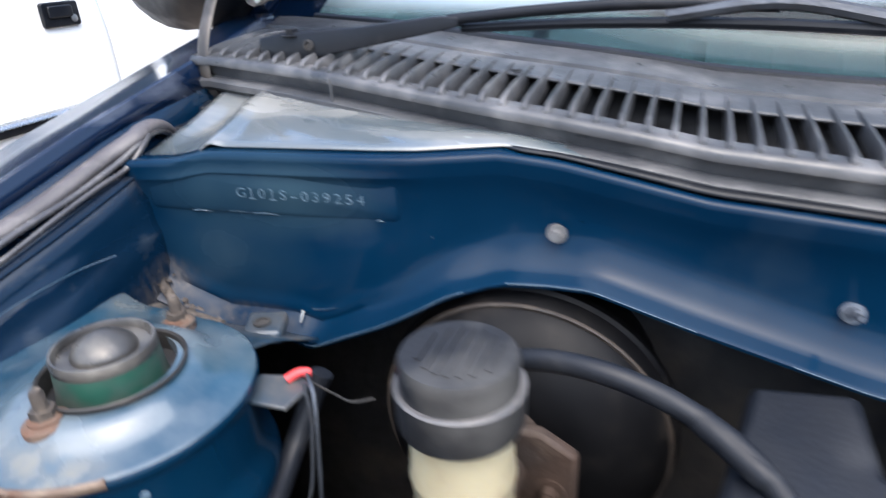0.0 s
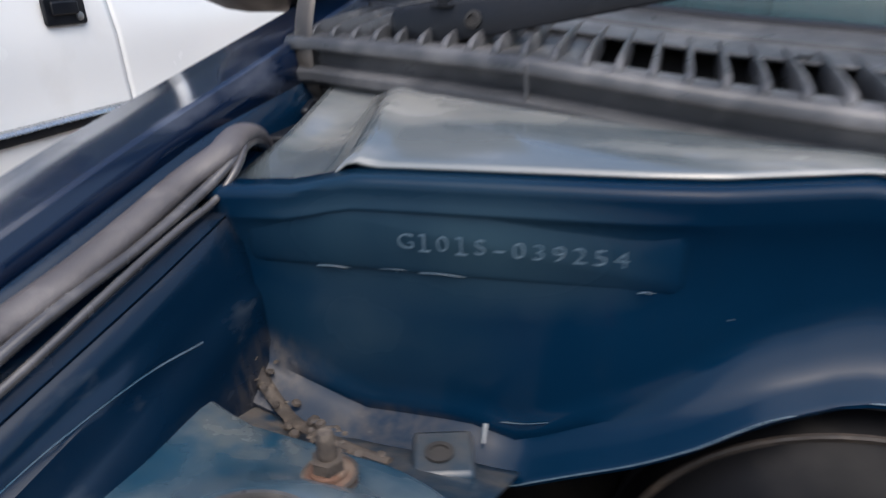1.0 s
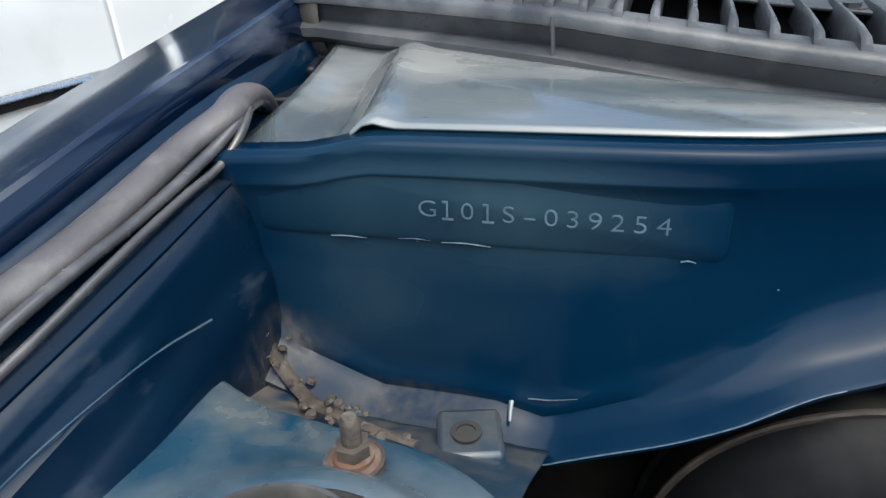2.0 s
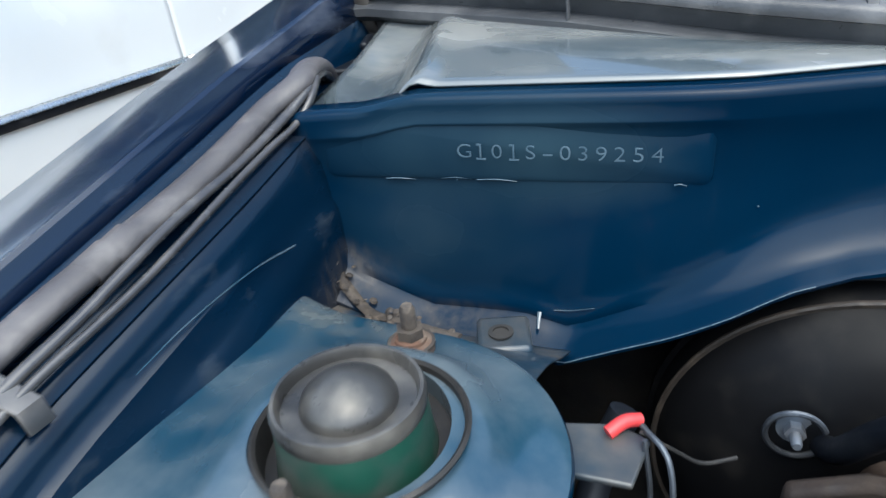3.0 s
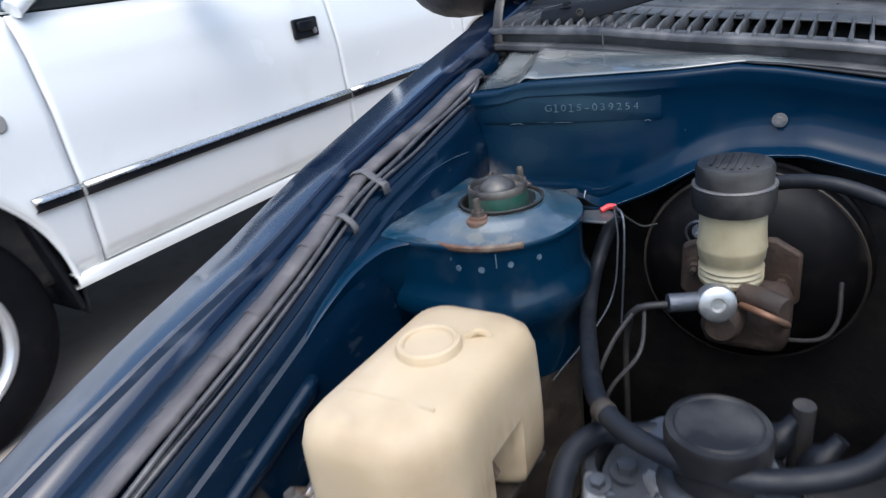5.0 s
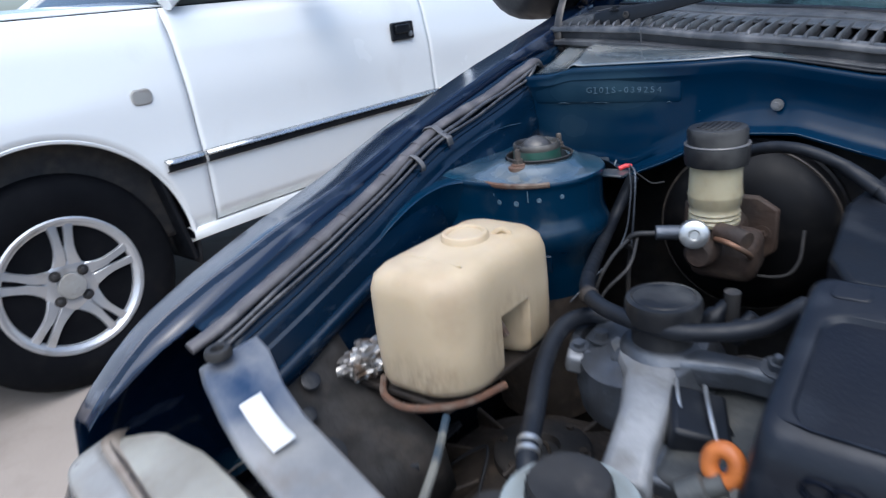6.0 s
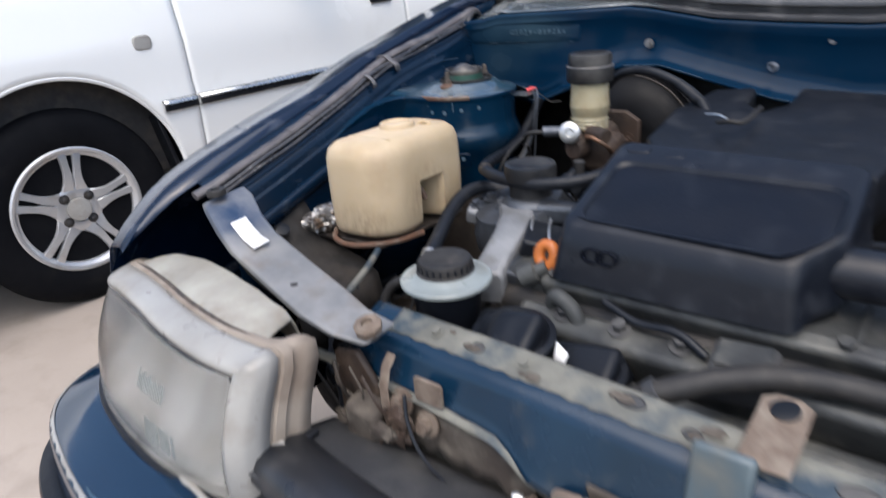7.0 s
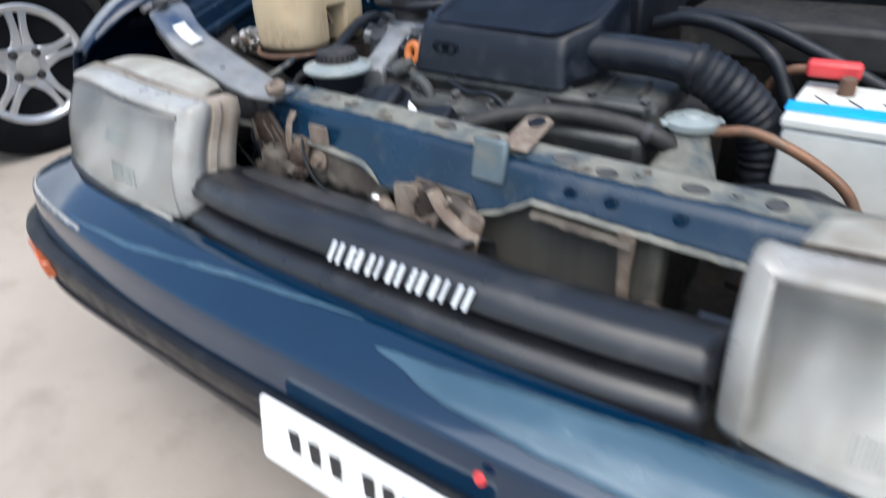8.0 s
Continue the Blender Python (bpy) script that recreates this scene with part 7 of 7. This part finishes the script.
# This broad patch paints the sky's reflection onto the bumper.
bumper_smear(0.05, 0.62, [(0.05, 0.050), (0.12, 0.030), (0.3, 0.022), (0.62, 0.022)], [(0.05, 0.062), (0.14, 0.072), (0.3, 0.084), (0.62, 0.086)], 2, "broad pale patch, reflected sky in its colour")
bumper_line("pale_line", 0.088, 0.4745, -0.79, -0.34, 0.008, LENSRIM, "pale dust along the lamp gap", 1)
# Scuffs plus the ridge's highlight, drawn as one pale strip.
bumper_line("pale_line", 0.0122, 0.4538, -0.805, -0.45, 0.0065, LENSRIM, "pale scuffed edge, its highlight in the colour", 2)
part("rub_strip", sheet(bumper_rows([(0.024, 0.3985), (0.006, 0.3965), (-0.004, 0.394), (-0.007, 0.388), (-0.004, 0.381), (0.022, 0.378)], 0.011)), BLACK, bumper, "black rub strip", solid=0.002)
part("bumper_skirt", sheet(bumper_rows([(0.022, 0.3795), (0.009, 0.3785), (0.007, 0.36), (0.012, 0.33), (0.022, 0.30), (0.040, 0.262), (0.05, 0.235), (0.07, 0.225)], 0.019)), BLACK, bumper, "black lower skirt", solid=0.003, smooth=60)
part("lip_line", sheet(bumper_rows([(0.018, 0.322), (0.012, 0.320), (0.012, 0.313), (0.020, 0.311)], 0.022)), GRILLE, bumper, solid=0.002)
for s in (-1, 1):
    part("turn_lamp", loft([[mirrored((x - 0.4 * o, y - o, z), s) for x, y, z in ((-0.690, -0.457, 0.370), (-0.600, -0.481, 0.366), (-0.596, -0.478, 0.338), (-0.684, -0.452, 0.342))] for o in (-0.012, 0.005)]), AMBER, bumper, "amber turn lamp", bevel=0.003)
part("red_spot", lathe([(0.006, 0), (0.005, 0.003), (0.001, 0.004)], (0.205, -0.499, 0.435), (0, -1, 0.2), 14), RED, bumper, "small red button")
plate = part("number_plate", slab(rounded(0.262, 0.078, 0.006, 3, 0.078, 0.368), -0.522, -0.518, lambda u, v, h: (u, h - (v - 0.368) * -0.15, v)), WHITE_TAG, bumper, "white number plate", bevel=0.001)
for i, x in enumerate((0.0, 0.028, 0.056, 0.098, 0.122, 0.146, 0.17)):
    part("plate_mark", box((x, -0.5225, 0.370), (0.0125, 0.0016, 0.036)), INK, plate, smooth=0)
for x in (0.045, 0.115):
    bolt(plate, (x, -0.522, 0.340), 0.004, 0.003, (0, -1, 0), name="plate_screw")

# ---- the white car parked alongside ----
white = thing("white_car", "white saloon car parked alongside on silver alloy wheels", "car", (-2.5, 1.2, 0.098))
WX = -1.80
HUBY, HUBZ = 0.085, 0.398


def side_x(z):
    return WX + at([(0.30, 0.05), (0.42, 0.012), (0.45, 0.0), (0.60, -0.012), (0.66, -0.004), (0.80, -0.002), (0.95, 0.022), (1.02, 0.05), (1.10, 0.10)], z) * -1


def low(y, base):
    for cy in (HUBY, 2.62):
        d = 0.343 ** 2 - (y - cy) ** 2
        if d > 0:
            base = max(base, HUBZ + 0.01 + math.sqrt(d))
    return base


def side_panel(name, ya, yb, z0, z1, label="", flip=1.0):
    ys = [y for y in span(ya, yb, 60)]
    for cy in (HUBY, 2.62):
        for e in (-0.343, -0.338, 0.338, 0.343):
            if ya < cy + e < yb:
                ys.append(cy + e)
    return part(name, sheet([[(side_x(z), y, z) for z in span(low(y, z0), z1, 14)] for y in sorted(ys)]), WHITE_PAINT, white, label, solid=-0.012, smooth=50)


side_panel("front_wing", -0.75, 0.503, 0.42, 1.02)
door_f = side_panel("front_door", 0.508, 1.535, 0.43, 1.02)
door_r = side_panel("rear_door", 1.540, 2.42, 0.43, 1.02)
side_panel("rear_wing", 2.425, 3.4, 0.42, 1.02)
part("sill", sheet([[(WX + dx, y, z) for dx, z in ((-0.03, 0.428), (0.0, 0.426), (0.006, 0.415), (0.002, 0.392), (-0.02, 0.384), (-0.08, 0.382))] for y in span(HUBY + 0.335, 2.28, 20)]), WHITE_PAINT, white, "white sill", solid=0.004)
part("body_shell", box((-2.48, 1.3, 0.70), (1.22, 4.1, 0.60)), DARK, white, "dark inner body behind the panel gaps", bevel=0.02)
part("bonnet", sheet([[(x, y, 1.02 + 0.05 * math.sin(math.pi * (x + 3.1) / 1.3)) for x in span(-3.14, -1.86, 8)] for y in span(-0.75, 0.55, 8)]), WHITE_PAINT, white, solid=0.004)
cabin = part("cabin", loft([[(-2.48 + sx * w, y, z) for sx, y in ((1, y0), (1, y1), (-1, y1), (-1, y0))] for w, z, y0, y1 in ((0.645, 1.02, 0.50, 3.02), (0.635, 1.06, 0.56, 2.98), (0.53, 1.40, 1.10, 2.62))]), DARKGLASS, white, "dark windows all round", bevel=0.03)
part("roof", loft([[(-2.48 + sx * w, y, z) for sx, y in ((1, y0), (1, y1), (-1, y1), (-1, y0))] for w, z, y0, y1 in ((0.55, 1.385, 1.06, 2.66), (0.54, 1.42, 1.12, 2.62), (0.42, 1.455, 1.28, 2.45))]), WHITE_PAINT, white, bevel=0.03, seg=3)
for s in (-1, 1):
    for (ya, za), (yb, zb) in (((0.52, 1.03), (1.12, 1.40)), ((1.58, 1.03), (1.60, 1.40)), ((3.0, 1.03), (2.62, 1.40))):
        part("pillar", tube([(-2.48 + s * 0.648, ya, za), (-2.48 + s * 0.54, yb, zb)], 0.022, 10), WHITE_PAINT, white)
part("boot_lid", sheet([[(x, y, 1.02 + 0.03 * math.sin(math.pi * (x + 3.1) / 1.3) - 0.05 * max(0, y - 3.2)) for x in span(-3.14, -1.84, 8)] for y in span(2.95, 3.4, 5)]), WHITE_PAINT, white, solid=0.004)
for name, y, d in (("front_bumper", -0.75, -1), ("rear_bumper", 3.4, 1)):
    part(name, loft([[(-2.48 + 0.66 * math.cos(a) * k, y + d * 0.10 * max(0.0, math.sin(a)) ** 0.5 * k + (0 if math.sin(a) > 0 else -d * 0.05), z) for a in span(0, 2 * math.pi * 23 / 24, 23)] for z, k in ((0.34, 0.94), (0.42, 1.0), (0.70, 1.0), (0.92, 0.97), (1.0, 0.92))]), WHITE_PAINT, white, "plain white bumper and end panel", smooth=50)
part("far_side", sheet([[(-3.155 + dx, y, z) for dx, z in ((0.03, 0.40), (0.0, 0.60), (0.0, 0.90), (0.03, 1.02))] for y in span(-0.70, 3.35, 12)]), WHITE_PAINT, white, "plain white far side", solid=0.004)
for ya, yb, pan in ((0.385, 0.503, white), (0.508, 1.535, door_f), (1.540, 2.28, door_r)):
    m = part("rub_strip", sheet([[(WX + dx, y, z) for dx, z in ((0.010, 0.603), (0.022, 0.605), (0.024, 0.612), (0.022, 0.630), (0.010, 0.633))] for y in span(ya, yb - 0.004, 6)]), BLACK, pan, "black door rub strip", solid=0.001)
    part("chrome_insert", sheet([[(WX + dx, y, z) for dx, z in ((0.0245, 0.6235), (0.0265, 0.6245), (0.0252, 0.629), (0.020, 0.634), (0.012, 0.637))] for y in span(ya, yb - 0.004, 6)]), CHROME, m, "bright chrome insert", solid=0.001)


def door_handle(y, pan):
    h = part("door_handle", slab(rounded(0.115, 0.062, 0.008, 4, y, 0.868), 0.0, 0.012, lambda u, v, d: (WX - 0.004 + d, u, v)), BLACK, pan, "black recessed door handle", bevel=0.003)
    part("grip", slab(rounded(0.075, 0.03, 0.006, 4, y - 0.006, 0.875), 0.010, 0.020, lambda u, v, d: (WX - 0.004 + d, u, v)), BLACK, h, bevel=0.003)
    part("lock", lathe([(0.010, 0), (0.010, 0.004), (0.004, 0.005)], (WX + 0.008, y + 0.035, 0.855), (1, 0, 0), 18), ZINC, h)


door_handle(1.39, door_f)
part("side_repeater", slab(rounded(0.058, 0.042, 0.016, 5, 0.375, 0.808), 0.0, 0.010, lambda u, v, d: (WX - 0.004 + d, u, v)), LENSRIM, white, "pale clear side repeater", bevel=0.005, seg=3)
part("mud_flap", box((WX - 0.07, 0.40, 0.46), (0.10, 0.014, 0.26), (10, 0, 0)), BLACK, white, "black mud flap", bevel=0.003)
part("arch_liner", loft([[(WX - d, HUBY + 0.352 * math.cos(a), HUBZ + 0.01 + 0.352 * math.sin(a)) for a in span(radians(-15), radians(195), 30)] for d in (0.012, 0.25)], closed=False), BLACK, white, "black arch liner", solid=0.004)
part("arch_lip", tube([(WX - 0.004, HUBY + 0.342 * math.cos(a), HUBZ + 0.01 + 0.342 * math.sin(a)) for a in span(radians(2), radians(178), 30)], 0.008, 8, 2), WHITE_PAINT, white)


def wheel(y, z, x, name="wheel"):
    w = part(name, bmesh.new(), ALLOY, white, "silver five-spoke alloy wheel")
    c = (x, y, z)
    R = 0.286
    part("tyre", lathe([(0.172, -0.155), (0.20, -0.170), (0.245, -0.172), (0.272, -0.160), (R - 0.004, -0.145), (R, -0.11), (R, -0.04), (R - 0.005, -0.02), (0.268, -0.006), (0.245, 0.001), (0.215, 0.004), (0.190, -0.001), (0.176, -0.008), (0.172, -0.02)], c, (1, 0, 0), 64), TYRE, w, "black tyre")
    rim = part("rim", lathe([(0.165, -0.14), (0.172, -0.05), (0.173, -0.014), (0.181, -0.008), (0.1815, -0.002), (0.177, 0.001), (0.170, -0.001), (0.166, -0.008), (0.158, -0.012), (0.154, -0.030), (0.153, -0.14)], c, (1, 0, 0), 64), ALLOY, w, "silver rim")
    part("inner_barrel", lathe([(0.150, -0.14), (0.150, -0.060), (0.153, -0.055), (0.1535, -0.14)], c, (1, 0, 0), 48), DULL, rim, "dull inner barrel")
    part("brake_disc", lathe([(0.02, -0.10), (0.115, -0.10), (0.115, -0.09), (0.02, -0.088)], c, (1, 0, 0), 40), GRIME, w, "rusty brake disc")
    part("back_plate", lathe([(0.01, -0.135), (0.16, -0.135), (0.16, -0.13), (0.01, -0.128)], c, (1, 0, 0), 40), DARK, w)
    part("hub", lathe([(0.078, -0.06), (0.076, -0.026), (0.062, -0.016), (0.036, -0.016), (0.033, -0.018), (0.001, -0.018)], c, (1, 0, 0), 40), ALLOY, rim)
    part("centre_cap", lathe([(0.034, -0.018), (0.034, -0.010), (0.0325, -0.007), (0.028, -0.0055), (0.001, -0.004)], c, (1, 0, 0), 32), LENSRIM, rim, "round pale centre cap")
    for k in range(5):
        a = radians(84 + 72 * k)
        for o in (-1, 1):
            d = Vector((0, math.cos(a), math.sin(a)))
            e = Vector((0, -math.sin(a), math.cos(a)))
            rings = []
            for r, half, slot, xx in ((0.040, 0.036, 0.0, -0.020), (0.060, 0.0360, 0.0, -0.015), (0.072, 0.0310, 0.0, -0.012), (0.086, 0.0270, 0.0, -0.010), (0.100, 0.0250, 0.0004, -0.009), (0.110, 0.0248, 0.0030, -0.0085), (0.128, 0.0260, 0.0055, -0.008), (0.145, 0.0285, 0.0068, -0.008), (0.158, 0.0320, 0.0076, -0.009), (0.168, 0.0370, 0.0080, -0.011), (0.177, 0.0450, 0.0080, -0.013)):
                off, wd = (half + slot) / 2, (half - slot) / 2
                p = Vector(c) + d * r + e * (o * off)
                rings.append([p + e * wd + Vector((xx - 0.022, 0, 0)), p + e * wd * 0.96 + Vector((xx - 0.003, 0, 0)), p + e * wd * 0.78 + Vector((xx, 0, 0)), p - e * wd * 0.78 + Vector((xx, 0, 0)), p - e * wd * 0.96 + Vector((xx - 0.004, 0, 0)), p - e * wd + Vector((xx - 0.022, 0, 0))])
            part("spoke", loft(rings), ALLOY, rim, smooth=40)

    for k in range(4):
        a = radians(40 + 90 * k)
        part("wheel_nut", lathe([(0.0145, -0.03), (0.0145, -0.0150), (0.009, -0.0145), (0.008, -0.008), (0.005, -0.006)], Vector(c) + Vector((0, 0.048 * math.cos(a), 0.048 * math.sin(a))), (1, 0, 0), 14), DARK, rim, "dark wheel nut")
    return w


wheel(HUBY, HUBZ - 0.017, -1.825)
wheel(2.62, HUBZ - 0.017, -1.825)
for y in (HUBY, 2.62):
    part("far_tyre", lathe([(0.05, 0), (0.25, 0.0), (0.28, 0.03), (0.286, 0.05), (0.286, 0.13), (0.27, 0.16)], (-3.13, y, HUBZ - 0.017), (1, 0, 0), 40), TYRE, white, "black tyre on the far side")
part("door_mirror", box((-1.71, 0.98, 1.095), (0.18, 0.09, 0.13)), BLACK, white, "black door mirror", bevel=0.03, seg=3)


# ---- rest of the blue car: plain sides, roof and wheels ----
for s in (-1, 1):
    part("door_side", sheet([[(s * x, y, z) for x, z in ((0.765, 0.24), (0.790, 0.40), (0.795, 0.60), (0.785, 0.80), (0.760, 0.935))] for y in span(0.705, 3.05, 16)]), BLUE_OUT, car, "dark blue door side", solid=0.003)
    part("side_window", sheet([[(s * (0.755 - 0.17 * v), y + (0.55 - 0.0 * v) * v * (1 if y < 1.2 else 0) - (0.35 * v if y > 2.8 else 0), 0.937 + 0.42 * v) for v in (0, 0.5, 1)] for y in (0.76, 1.5, 2.2, 3.0)]), DARKGLASS, car, "dark side window", solid=0.004)
    part("screen_pillar", tube([(s * 0.715, 0.72, 0.925), (s * 0.66, 1.0, 1.13), (s * 0.59, 1.30, 1.34)], 0.022, 10), BLUE_OUT, car, "blue windscreen pillar")
    for y in (0.262, 2.60):
        w = part("wheel", bmesh.new(), ALLOY, car, "plain wheel under the blue car")
        c = (s * 0.755, y, 0.29)
        part("tyre", lathe([(0.170, -0.13), (0.23, -0.135), (0.26, -0.125), (0.270, -0.10), (0.270, -0.03), (0.258, -0.006), (0.22, 0.0), (0.175, -0.008)], c, (s, 0, 0), 48), TYRE, w, "black tyre")
        part("rim", lathe([(0.175, -0.11), (0.172, -0.012), (0.15, -0.02), (0.08, -0.028), (0.05, -0.016), (0.001, -0.014)], c, (s, 0, 0), 40), ALLOY, w, "silver wheel disc")
part("roof", sheet([[(x, y, 1.36 + 0.02 * math.cos(x * 2.4) - 0.02 * ((y - 2.0) / 0.8) ** 2) for x in span(-0.59, 0.59, 8)] for y in span(1.26, 2.75, 8)]), BLUE_OUT, car, "dark blue roof", solid=0.004)
part("tailgate", sheet([[(x * (0.76 - 0.18 * v), 3.05 - 0.30 * v, 0.40 + 0.95 * v) for x in (-1, 0, 1)] for v in (0, 0.55, 1)]), BLUE_OUT, car, "dark blue tailgate", solid=0.004)
